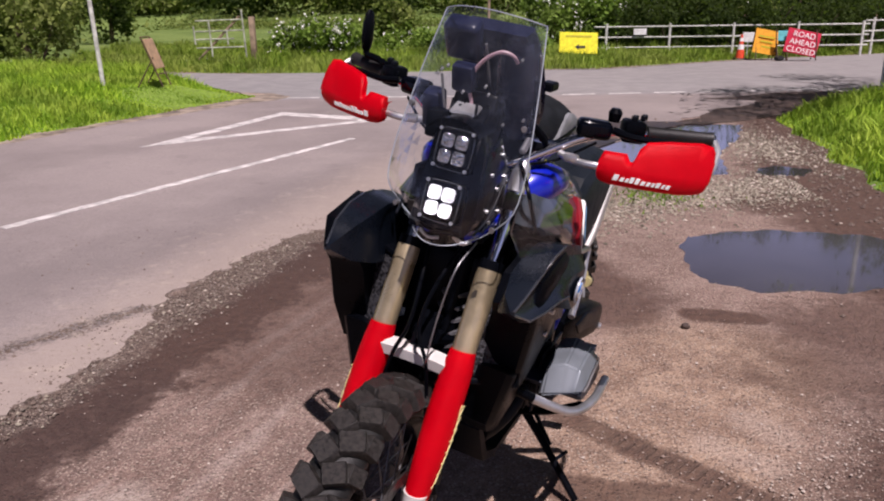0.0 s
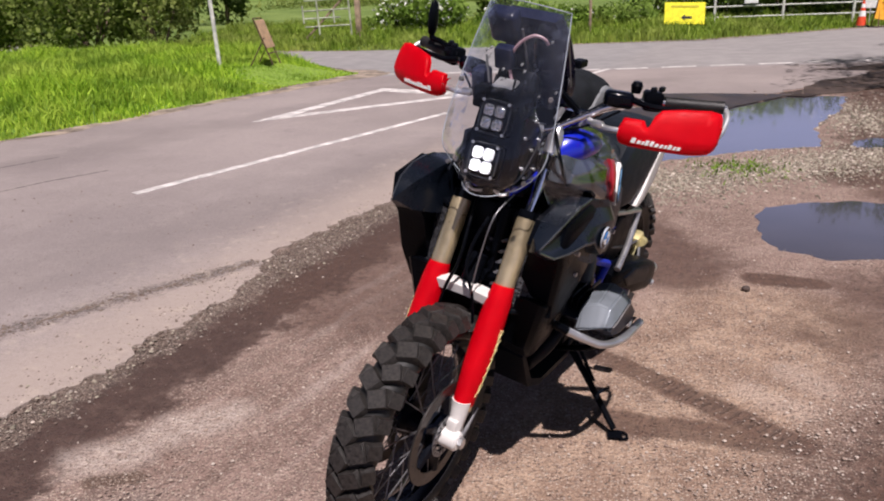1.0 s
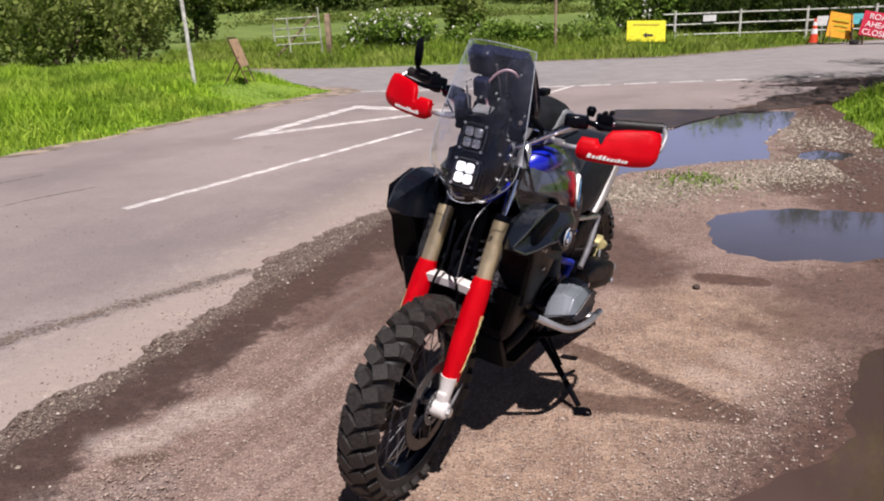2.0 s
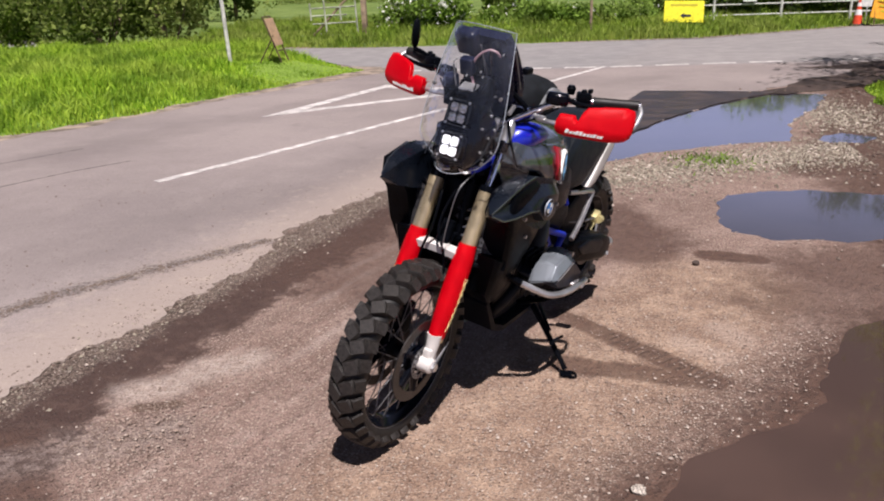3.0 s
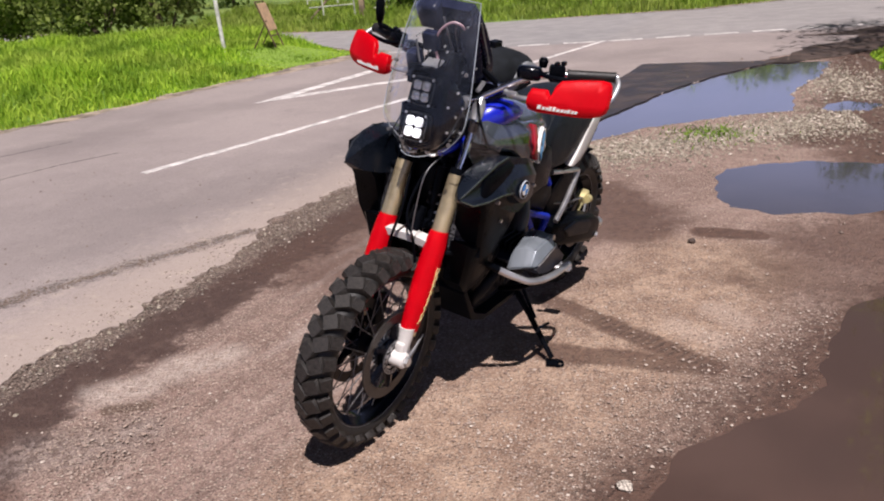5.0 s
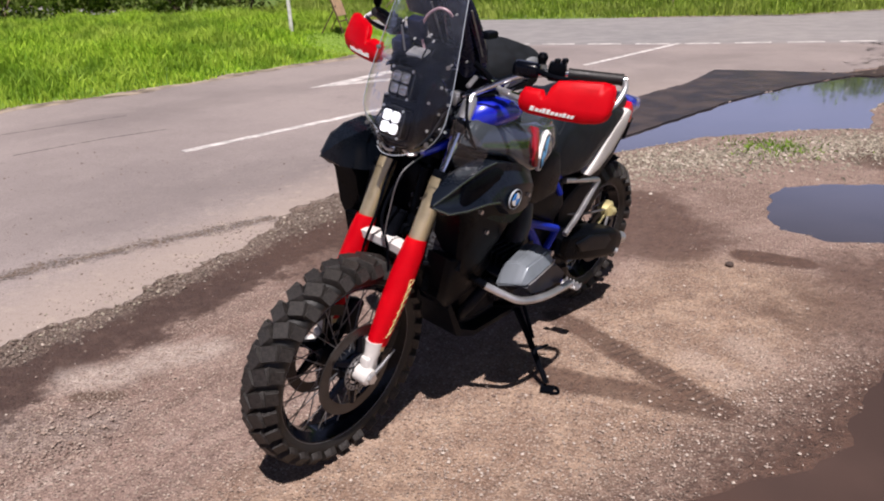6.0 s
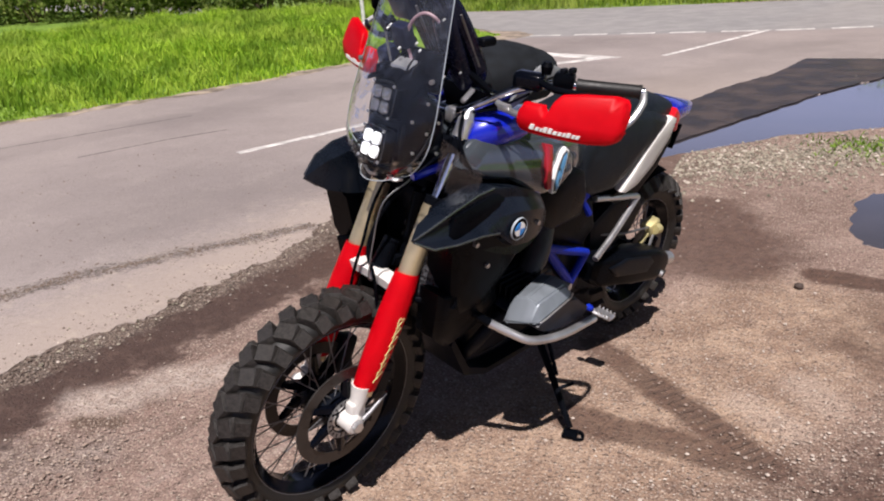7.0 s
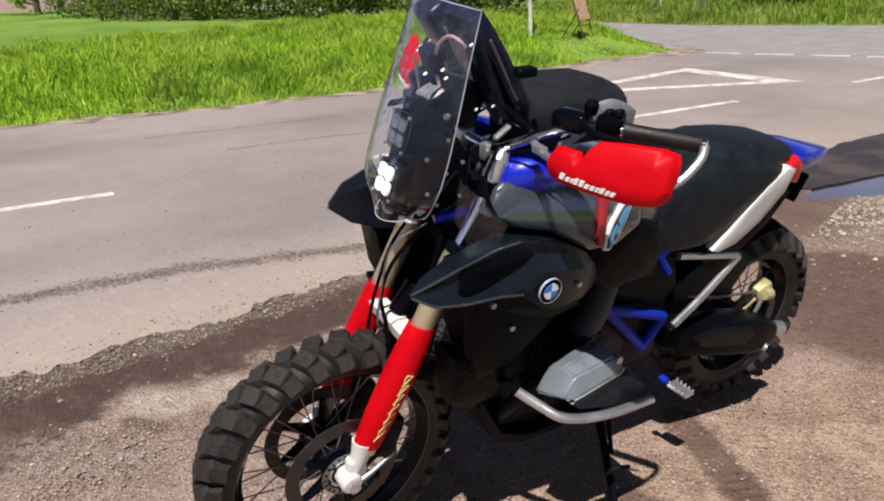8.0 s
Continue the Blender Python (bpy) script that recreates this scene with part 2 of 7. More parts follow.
def asphalt_material():
    k = Mat("worn_asphalt", 0.9)
    p = k.pos()
    xy = k.xyz(p)
    big = k.noise(0.35, 5, 0.6, p)
    mid = k.noise(2.2, 5, 0.65, p)
    fine = k.noise(16, 4, 0.7, p)
    grit = k.noise(150, 2, 0.6, p)
    chips, chipc = k.voronoi(90, p), k.voronoi(90, p, 1)
    base = k.mix(k.ramp(big, 0.35, 0.65), (0.265, 0.225, 0.218), (0.37, 0.315, 0.30))
    base = k.mix(k.ramp(mid, 0.45, 0.75, 0.0, 0.4), base, (0.40, 0.345, 0.32))
    base = k.mix(k.ramp(mid, 0.22, 0.42, 0.45, 0.0), base, (0.165, 0.14, 0.135))
    base = k.mix(k.ramp(fine, 0.3, 0.45, 0.3, 0.0), base, (0.13, 0.11, 0.105))
    base = k.mix(k.math("MULTIPLY", k.ramp(chips, 0.15, 0.5, 1.0, 0.0), k.ramp(k.xyz(chipc)[0], 0.4, 0.9, 0.0, 0.45)), base, (0.44, 0.39, 0.36))
    base = k.mix(k.ramp(grit, 0.35, 0.7, 0.4, 0.0), base, (0.11, 0.095, 0.09))
    # the through road beyond the junction has an older, greyer surface
    base = k.mix(k.ramp(k.math("SUBTRACT", xy[1], k.math("MULTIPLY", xy[0], 0.12)), 14.0, 14.6, 0.0, 0.75), base, k.mix(k.ramp(mid, 0.35, 0.65), (0.225, 0.222, 0.225), (0.30, 0.295, 0.292)))
    # long wheel-worn lanes, a little darker
    lane = k.math("MINIMUM", k.line((-4.6, -1.0), (0.8, 12.5), xy), k.line((-7.6, 0.5), (-2.6, 13.5), xy))
    base = k.mix(k.ramp(k.math("ADD", lane, k.math("MULTIPLY", k.math("SUBTRACT", mid, 0.5), 0.8)), 0.15, 0.6, 0.28, 0.0), base, (0.165, 0.14, 0.135))
    # broken strip of loose grit along an old edge
    wob = k.math("MULTIPLY", k.math("SUBTRACT", k.noise(9, 5, 0.75, p), 0.5), 0.3)
    e1 = k.line((-3.3, 0.7), (-2.5, 2.46), xy)
    e2 = k.line((-2.5, 2.46), (-1.75, 3.5), xy)
    e = k.math("ADD", k.math("MINIMUM", e1, e2), wob)
    base = k.mix(k.math("MULTIPLY", k.ramp(e, 0.03, 0.11, 0.95, 0.0), k.ramp(k.noise(46, 4, 0.75, p), 0.42, 0.56, 0.1, 1.0)), base, (0.078, 0.064, 0.055))
    # mottled broken surface between that strip and the edge
    edge = k.ramp(k.math("ADD", k.math("MULTIPLY", xy[0], 0.983), k.math("MULTIPLY", xy[1], -0.18)), -3.3, -2.5, 0.0, k.ramp(xy[1], 6.0, 10.0, 1.0, 0.0))
    base = k.mix(k.math("MULTIPLY", edge, k.ramp(k.noise(30, 5, 0.8, p), 0.50, 0.66, 0.0, 0.55)), base, (0.17, 0.135, 0.115))
    base = k.mix(k.math("MULTIPLY", edge, k.ramp(k.noise(7, 4, 0.7, p), 0.52, 0.7, 0.0, 0.5)), base, (0.47, 0.40, 0.33))
    # scattered grit on the old surface
    grains = k.math("MULTIPLY", k.ramp(k.noise(38, 3, 0.7, p), 0.6, 0.68), k.ramp(mid, 0.42, 0.6))
    base = k.mix(k.math("MULTIPLY", grains, 0.6), base, (0.10, 0.083, 0.078))
    # dusty pale zone by the edge
    s = k.math("ADD", k.math("ADD", k.math("MULTIPLY", xy[0], 0.983), k.math("MULTIPLY", xy[1], -0.18)), 2.23)
    close = k.ramp(xy[1], 6.0, 11.0, 1.0, 0.15)
    base = k.mix(k.math("MULTIPLY", k.math("MULTIPLY", close, k.ramp(k.math("ADD", s, k.math("MULTIPLY", wob, 1.6)), -0.75, -0.05, 0.0, 0.55)), k.ramp(e, 0.02, 0.1)), base, (0.40, 0.325, 0.275))
    # cracks
    c = k.math("MINIMUM", k.line((-5.0, 4.5), (-4.7, 5.26), xy), k.line((-4.7, 5.26), (-4.4, 5.75), xy))
    c = k.math("MINIMUM", c, k.line((-6.3, 4.4), (-5.4, 6.3), xy))
    c = k.math("ADD", c, k.math("MULTIPLY", wob, 0.22))
    base = k.mix(k.math("MULTIPLY", k.ramp(c, 0.01, 0.035, 0.75, 0.0), k.ramp(fine, 0.38, 0.5)), base, (0.065, 0.056, 0.054))
    k.put("Base Color", base)
    h = k.math("ADD", k.math("MULTIPLY", grit, 0.5), k.ramp(chips, 0.0, 0.5, 0.6, 0.0))
    k.bump(k.math("ADD", h, k.math("MULTIPLY", mid, 0.8)), 0.5, 0.006)
    return k.m


def leaf_material(name, a, b, c, rough=0.55, patch=None):
    k = Mat(name, rough)
    k.put("Specular IOR Level", 0.15)
    rnd = k.n("NewGeometry").outputs["Random Per Island"]
    big = k.noise(0.6, 3, 0.6)
    col = k.mix(k.ramp(rnd, 0.1, 0.8), a, b)
    col = k.mix(k.ramp(big, 0.4, 0.65, 0.0, 0.7), col, c)
    if patch:
        col = k.mix(k.ramp(k.noise(1.1, 4, 0.65), 0.44, 0.64, 0.0, 0.75), col, patch)
    k.put("Base Color", col)
    tr = k.n("BsdfTranslucent")
    k.set(tr.inputs[0], k.mix(0.5, col, (0.25, 0.42, 0.04)))
    mx = k.n("MixShader")
    mx.inputs[0].default_value = 0.3
    k.t.links.new(k.b.outputs[0], mx.inputs[1])
    k.t.links.new(tr.outputs[0], mx.inputs[2])
    k.t.links.new(mx.outputs[0], k.t.nodes["Material Output"].inputs[0])
    return k.m


def turf_material(name="turf", low=(0.15, 0.29, 0.025), high=(0.30, 0.46, 0.055)):
    k = Mat(name, 0.9)
    big, fine = k.noise(0.25, 4, 0.6), k.noise(22, 3, 0.7)
    col = k.mix(k.ramp(big, 0.35, 0.65), low, high)
    col = k.mix(k.ramp(fine, 0.35, 0.7, 0.6, 0.0), col, (0.05, 0.09, 0.015))
    k.put("Base Color", col)
    k.bump(fine, 0.8, 0.05)
    return k.m


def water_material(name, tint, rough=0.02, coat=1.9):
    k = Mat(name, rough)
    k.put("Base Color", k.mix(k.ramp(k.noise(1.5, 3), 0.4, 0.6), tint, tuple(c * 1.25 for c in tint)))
    k.put("IOR", 1.33)
    k.put("Specular IOR Level", 0.9)
    k.put("Coat Weight", 1.0)
    k.put("Coat IOR", coat)
    k.put("Coat Roughness", 0.075)
    k.bump(k.noise(9, 2), 0.015, 0.01)
    return k.m


M = {}
M["soil"], M["asphalt"], M["turf"] = ground_material(), asphalt_material(), turf_material()
M["pasture"] = turf_material("pasture", (0.13, 0.21, 0.035), (0.25, 0.34, 0.08))
M["grass"] = leaf_material("grass_blade", (0.185, 0.365, 0.02), (0.49, 0.70, 0.063), (0.44, 0.55, 0.09), 0.55, (0.10, 0.21, 0.018))
M["leaf"] = leaf_material("hedge_leaf", (0.035, 0.055, 0.014), (0.21, 0.26, 0.06), (0.30, 0.34, 0.10), 0.7, (0.085, 0.13, 0.022))
# darker copy of the leaves, with deep tree shade put into the colour
M["leaf_dark"] = leaf_material("shade_toned_leaf", (0.012, 0.022, 0.006), (0.04, 0.065, 0.015), (0.055, 0.08, 0.02), 0.8)
M["leaf_pale"] = leaf_material("field_leaf", (0.08, 0.155, 0.02), (0.23, 0.36, 0.055), (0.29, 0.40, 0.09), 0.7, (0.04, 0.07, 0.015))
M["meadow"] = leaf_material("meadow_blade", (0.11, 0.20, 0.02), (0.31, 0.43, 0.055), (0.37, 0.43, 0.10), 0.6, (0.15, 0.19, 0.04))
M["blossom"] = plain("blossom", (0.75, 0.75, 0.68), 0.8)
M["bark"] = plain("bark", (0.13, 0.09, 0.06), 0.95, vary=0.5, scale=30, bump=0.5)
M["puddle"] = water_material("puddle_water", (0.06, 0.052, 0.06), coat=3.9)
M["mud_water"] = water_material("muddy_water", (0.080, 0.048, 0.037), coat=2.5)
M["dark_soil"] = plain("dark_soil", (0.062, 0.042, 0.034), 0.8, vary=0.45, scale=14, bump=0.5)
M["rim_soil"] = plain("dusty_rim_soil", (0.26, 0.21, 0.165), 0.95, vary=0.5, scale=25, bump=0.5)
M["wet"] = plain("wet_asphalt", (0.050, 0.037, 0.033), 0.42, vary=0.5, scale=16, bump=0.25, spec=0.8)
M["line_white"] = plain("road_paint", (0.56, 0.53, 0.51), 0.85, vary=0.3, scale=40, bump=0.3)
def stone_material(name="gravel_stone", dim=0.8, low=(0.26, 0.18, 0.145), high=(0.42, 0.32, 0.26)):
    k = Mat(name, 0.9)
    rnd = k.n("NewGeometry").outputs["Random Per Island"]
    col = k.mix(k.ramp(rnd, 0.0, 0.6), tuple(v * dim for v in low), tuple(v * dim for v in high))
    k.put("Base Color", k.mix(k.ramp(rnd, 0.8, 1.0), col, tuple(v * min(1, dim + 0.1) for v in (0.58, 0.5, 0.43))))
    return k.m


M["stone"] = stone_material()
M["heap_stone"] = stone_material("mossy_gravel_stone", 0.9, (0.13, 0.115, 0.085), (0.38, 0.335, 0.26))
M["dark_stone"] = stone_material("damp_gravel_stone", 0.42)
M["chip"] = stone_material("pale_chipping", 1.0, (0.30, 0.235, 0.195), (0.52, 0.44, 0.375))
M["gal"] = plain("galvanised_steel", (0.55, 0.56, 0.55), 0.5, 0.4, vary=0.2)
M["fence_white"] = plain("weathered_white_paint", (0.6, 0.6, 0.55), 0.7, vary=0.25)
M["old_wood"] = plain("old_wood", (0.30, 0.22, 0.15), 0.85, vary=0.35, scale=25, bump=0.4)
M["board_tan"] = plain("faded_board", (0.50, 0.33, 0.20), 0.7, vary=0.2)
M["rust"] = plain("rusty_steel", (0.10, 0.055, 0.035), 0.85, vary=0.4)
M["sign_yellow"] = plain("sign_yellow", (0.85, 0.78, 0.02), 0.5)
M["sign_ochre"] = plain("faded_sign_print", (0.52, 0.44, 0.02), 0.5)
M["sign_orange"] = plain("sign_orange", (0.80, 0.36, 0.02), 0.5)
M["sign_red"] = plain("sign_red", (0.55, 0.015, 0.05), 0.45)
M["sign_white"] = plain("sign_white", (0.8, 0.8, 0.78), 0.5)
M["sign_black"] = plain("sign_black", (0.02, 0.02, 0.02), 0.6)
M["sign_teal"] = plain("sign_teal", (0.10, 0.45, 0.48), 0.5)
M["cone_orange"] = plain("cone_orange", (0.75, 0.07, 0.02), 0.6)


from mathutils import geometry


# ---- builders ----
def link_mesh(name, bm, mat, parent=None, label="", smooth=35):
    me = bpy.data.meshes.new(name)
    bmesh.ops.recalc_face_normals(bm, faces=bm.faces)
    bm.to_mesh(me)
    bm.free()
    me.materials.append(mat)
    if smooth:
        me.polygons.foreach_set("use_smooth", [True] * len(me.polygons))
        me.set_sharp_from_angle(angle=radians(smooth))
    ob = new(name, me)
    if parent:
        ob.parent = parent
    if label:
        ob["label"] = label
    return ob


def part(name, bm, mat, parent, label="", smooth=35):
    return link_mesh(name, bm, mat, parent, label, smooth)


def raw_mesh(name, verts, faces, mat):
    me = bpy.data.meshes.new(name)
    me.from_pydata(verts, [], faces)
    me.materials.append(mat)
    me.update()
    return new(name, me)


def thing(name, m, label, category, group=""):
    e = new(name)
    e.matrix_world = m
    e.empty_display_size = 0.1
    return tagged(e, label, category, group)


def box(bm, c, size, m=None, bevel=0.0, seg=1):
    r = bmesh.ops.create_cube(bm, size=1.0)
    vs = r["verts"]
    bmesh.ops.scale(bm, vec=size, verts=vs)
    if bevel:
        es = list({e for v in vs for e in v.link_edges})
        g = bmesh.ops.bevel(bm, geom=es, offset=bevel, segments=seg, affect="EDGES", profile=0.5)
        vs = list({v for f in g["faces"] for v in f.verts} | {v for v in vs if v.is_valid})
    if m is not None:
        bmesh.ops.transform(bm, matrix=m, verts=vs)
    bmesh.ops.translate(bm, vec=c, verts=vs)
    return vs


def smooth_path(pts, n=6):
    """A Catmull-Rom line through the points."""
    p = [Vector(q) for q in pts]
    if len(p) < 3:
        return p
    p = [p[0] * 2 - p[1]] + p + [p[-1] * 2 - p[-2]]
    out = []
    for i in range(1, len(p) - 2):
        for k in range(n):
            t = k / n
            a, b, c, d = p[i - 1], p[i], p[i + 1], p[i + 2]
            out.append(0.5 * ((2 * b) + (c - a) * t + (2 * a - 5 * b + 4 * c - d) * t * t + (3 * b - a - 3 * c + d) * t ** 3))
    out.append(p[-2])
    return out


def tube(bm, pts, r, seg=10, curve=0, cap=True):
    """A tube along a line; r: one radius, or one at each end, or one a point."""
    p = smooth_path(pts, curve) if curve else [Vector(q) for q in pts]
    n = len(p)
    rs = [r] * n if not isinstance(r, (list, tuple)) else ([r[0] + (r[1] - r[0]) * i / (n - 1) for i in range(n)] if len(r) == 2 else list(r))
    rings, up = [], None
    for i in range(n):
        d = (p[min(i + 1, n - 1)] - p[max(i - 1, 0)]).normalized()
        if up is None:
            up = d.orthogonal().normalized()
        up = (up - d * up.dot(d)).normalized()
        side = d.cross(up)
        rings.append([bm.verts.new(p[i] + rs[i] * (math.cos(a) * up + math.sin(a) * side)) for a in (2 * math.pi * k / seg for k in range(seg))])
    for a, b in zip(rings, rings[1:]):
        for k in range(seg):
            bm.faces.new((a[k], a[(k + 1) % seg], b[(k + 1) % seg], b[k]))
    if cap:
        bm.faces.new(rings[0]), bm.faces.new(rings[-1])
    return rings


def loft(bm, rings, cap=True, closed=True):
    rows = [[bm.verts.new(q) for q in ring] for ring in rings]
    n = len(rows[0])
    for a, b in zip(rows, rows[1:]):
        for k in range(n if closed else n - 1):
            bm.faces.new((a[k], a[(k + 1) % n], b[(k + 1) % n], b[k]))
    if cap and closed:
        bm.faces.new(rows[0]), bm.faces.new(rows[-1])
    return rows


def section(y, cx, cz, hw, hh, p=2.5, n=20, lean=0.0):
    """A rounded-box section across the line of travel."""
    out = []
    for k in range(n):
        a = 2 * math.pi * k / n
        c, s = math.cos(a), math.sin(a)
        z = math.copysign(abs(s) ** (2 / p), s) * hh
        out.append((cx + math.copysign(abs(c) ** (2 / p), c) * hw, y + lean * z, cz + z))
    return out


def pillow(bm, outline, to3d, thick, crown=0.012, inset=0.82):
    """A crowned panel: outline in two coordinates, to3d(u, v, depth) lays it in space."""
    n = len(outline)
    cu, cv = sum(q[0] for q in outline) / n, sum(q[1] for q in outline) / n
    rings = []
    for sc, d in ((0.97, -thick), (1.0, -thick * 0.6), (1.0, 0.0), (inset + (1 - inset) * 0.55, crown * 0.7), (inset, crown), (inset * 0.5, crown * 1.25)):
        rings.append([bm.verts.new(to3d(cu + (u - cu) * sc, cv + (v - cv) * sc, d)) for u, v in outline])
    for a, b in zip(rings, rings[1:]):
        for k in range(n):
            bm.faces.new((a[k], a[(k + 1) % n], b[(k + 1) % n], b[k]))
    bm.faces.new(rings[0]), bm.faces.new(rings[-1])


def spin(bm, profile, centre, axis="X", n=48, closed=False):
    """Turns a profile of (along, radius) round an axis."""
    rows = []
    for k in range(n):
        a = 2 * math.pi * k / n
        row = []
        for u, r in profile:
            q = {"X": (u, r * math.cos(a), r * math.sin(a)), "Y": (r * math.cos(a), u, r * math.sin(a)), "Z": (r * math.cos(a), r * math.sin(a), u)}[axis]
            row.append(bm.verts.new(Vector(q) + Vector(centre)))
        rows.append(row)
    m = len(profile)
    for k in range(n):
        a, b = rows[k], rows[(k + 1) % n]
        for j in range(m if closed else m - 1):
            q = (a[j], a[(j + 1) % m], b[(j + 1) % m], b[j])
            bm.faces.new(q)
    return rows


def inside(poly, x, y):
    px, py = np.array([q[0] for q in poly]), np.array([q[1] for q in poly])
    hit = np.zeros(np.shape(x), bool)
    j = len(poly) - 1
    for i in range(len(poly)):
        cond = ((py[i] > y) != (py[j] > y)) & (x < (px[j] - px[i]) * (y - py[i]) / (py[j] - py[i] + 1e-12) + px[i])
        hit ^= cond
        j = i
    return hit


def edge_distance(poly, x, y):
    best = np.full(np.shape(x), 1e9)
    for (ax, ay), (bx, by) in zip(poly, poly[1:] + poly[:1]):
        dx, dy = bx - ax, by - ay
        u = np.clip(((x - ax) * dx + (y - ay) * dy) / (dx * dx + dy * dy + 1e-12), 0, 1)
        best = np.minimum(best, np.hypot(x - ax - u * dx, y - ay - u * dy))
    return best


def ragged(poly, step, amp, seed=0.0, freq=3.0, h=1.0):
    """The outline cut into short pieces and made uneven."""
    out = []
    for (ax, ay), (bx, by) in zip(poly, poly[1:] + poly[:1]):
        far = math.hypot(bx - ax, by - ay)
        if max(abs(ax), abs(bx), abs(ay), abs(by)) > 17:
            out.append((ax, ay))
            continue
        n = max(1, int(far / step))
        for k in range(n):
            x, y = ax + (bx - ax) * k / n, ay + (by - ay) * k / n
            d = noise.fractal(Vector((x * freq, y * freq, seed)), h, 2.0, 6) * amp
            out.append((x - (by - ay) / far * d, y + (bx - ax) / far * d))
    return out


def flat_fill(bm, poly, z):
    """Fills an outline with triangles, also where it crosses itself."""
    n = len(poly)
    pts, _, tris, *_ = geometry.delaunay_2d_cdt([Vector(q) for q in poly], [(k, (k + 1) % n) for k in range(n)], [], 1, 1e-5)
    vs = [bm.verts.new((p.x, p.y, z)) for p in pts]
    for t in tris:
        bm.faces.new([vs[i] for i in t])
    return vs


def slab(name, poly, z, thick, mat, label="", category="", kind="structure"):
    bm = bmesh.new()
    flat_fill(bm, poly, z)
    rim = [e for e in bm.edges if e.is_boundary]
    g = bmesh.ops.extrude_edge_only(bm, edges=rim)
    bmesh.ops.translate(bm, vec=(0, 0, -thick), verts=[v for v in g["geom"] if isinstance(v, bmesh.types.BMVert)])
    return tagged(link_mesh(name, bm, mat, smooth=0), label, category, kind=kind)


# ---- the ground and what lies on it ----
ROAD = [(-5.5, -9), (-3.1, -2.2), (-2.4, 0.0), (-1.93, 1.42), (-1.85, 1.92), (-1.69, 2.5), (-1.67, 2.9), (-1.69, 3.45), (-1.56, 4.4), (-1.3, 4.95), (-0.65, 6.1), (-0.12, 7.05), (0.55, 7.9), (1.5, 9.45), (2.2, 10.7),
        (3.3, 12.1), (5, 13.2), (8, 14.4), (14, 16), (60, 27), (60, 52), (20, 32.5), (12.6, 28.4), (6.7, 24.8), (2.3, 21.4), (-2.5, 20.9), (-7.3, 20.5), (-9.6, 21.0), (-16, 23.5), (-60, 45),
        (-60, 39), (-16, 20.2), (-8.4, 18.0), (-5.2, 15.0), (-4.55, 14.2), (-5.05, 13.2), (-5.85, 10.9), (-6.7, 7.8), (-7.5, 5.9), (-8.7, 3.8), (-12, -3), (-15, -9)]
PUDDLES = [
    [(0.0, 5.68), (0.4, 6.15), (0.8, 6.55), (1.15, 6.78), (1.65, 7.05), (2.12, 7.2), (2.2, 7.7), (2.25, 8.2), (2.75, 9.3), (3.15, 10.5), (2.5, 10.66), (2.0, 10.12), (1.62, 9.65), (1.05, 8.72), (0.64, 7.78), (0.4, 7.22), (0.05, 6.42), (-0.18, 5.9), (-0.14, 5.6)],
    [(1.22, 4.8), (1.19, 4.45), (1.24, 4.12), (1.48, 4.0), (1.9, 4.02), (2.4, 4.14), (2.72, 4.4), (2.76, 4.85), (2.5, 5.15), (2.0, 5.27), (1.62, 5.22), (1.34, 5.06)],
    [(1.85, 2.9), (1.6, 2.68), (1.43, 2.3), (1.38, 2.0), (1.2, 1.80), (1.03, 1.70), (0.84, 1.46), (0.74, 1.2), (0.72, 0.85), (1.0, 0.6), (1.9, 0.5), (2.7, 1.2), (2.75, 2.4), (2.3, 2.85)],
    [(2.4, 7.15), (2.75, 7.1), (2.95, 7.45), (2.7, 7.65), (2.45, 7.5)],
]
PUDDLES = [ragged(q, 0.05, 0.05 if i == 2 else 0.055, 3.0 + i, 5.0) for i, q in enumerate(PUDDLES)]
WATER_Z = -0.006


def ground_height(x, y):
    h = np.zeros(np.shape(x))
    for i, q in enumerate(PUDDLES):
        sd = np.where(inside(q, x, y), 1.0, -1.0) * edge_distance(q, x, y)
        h = np.minimum(h, np.where(sd > -0.35, -0.006 - 0.035 * np.clip(sd / 0.25, -0.17, 1.0) + np.where(sd < 0, -sd * 0.02, 0), 0.0))
    return h


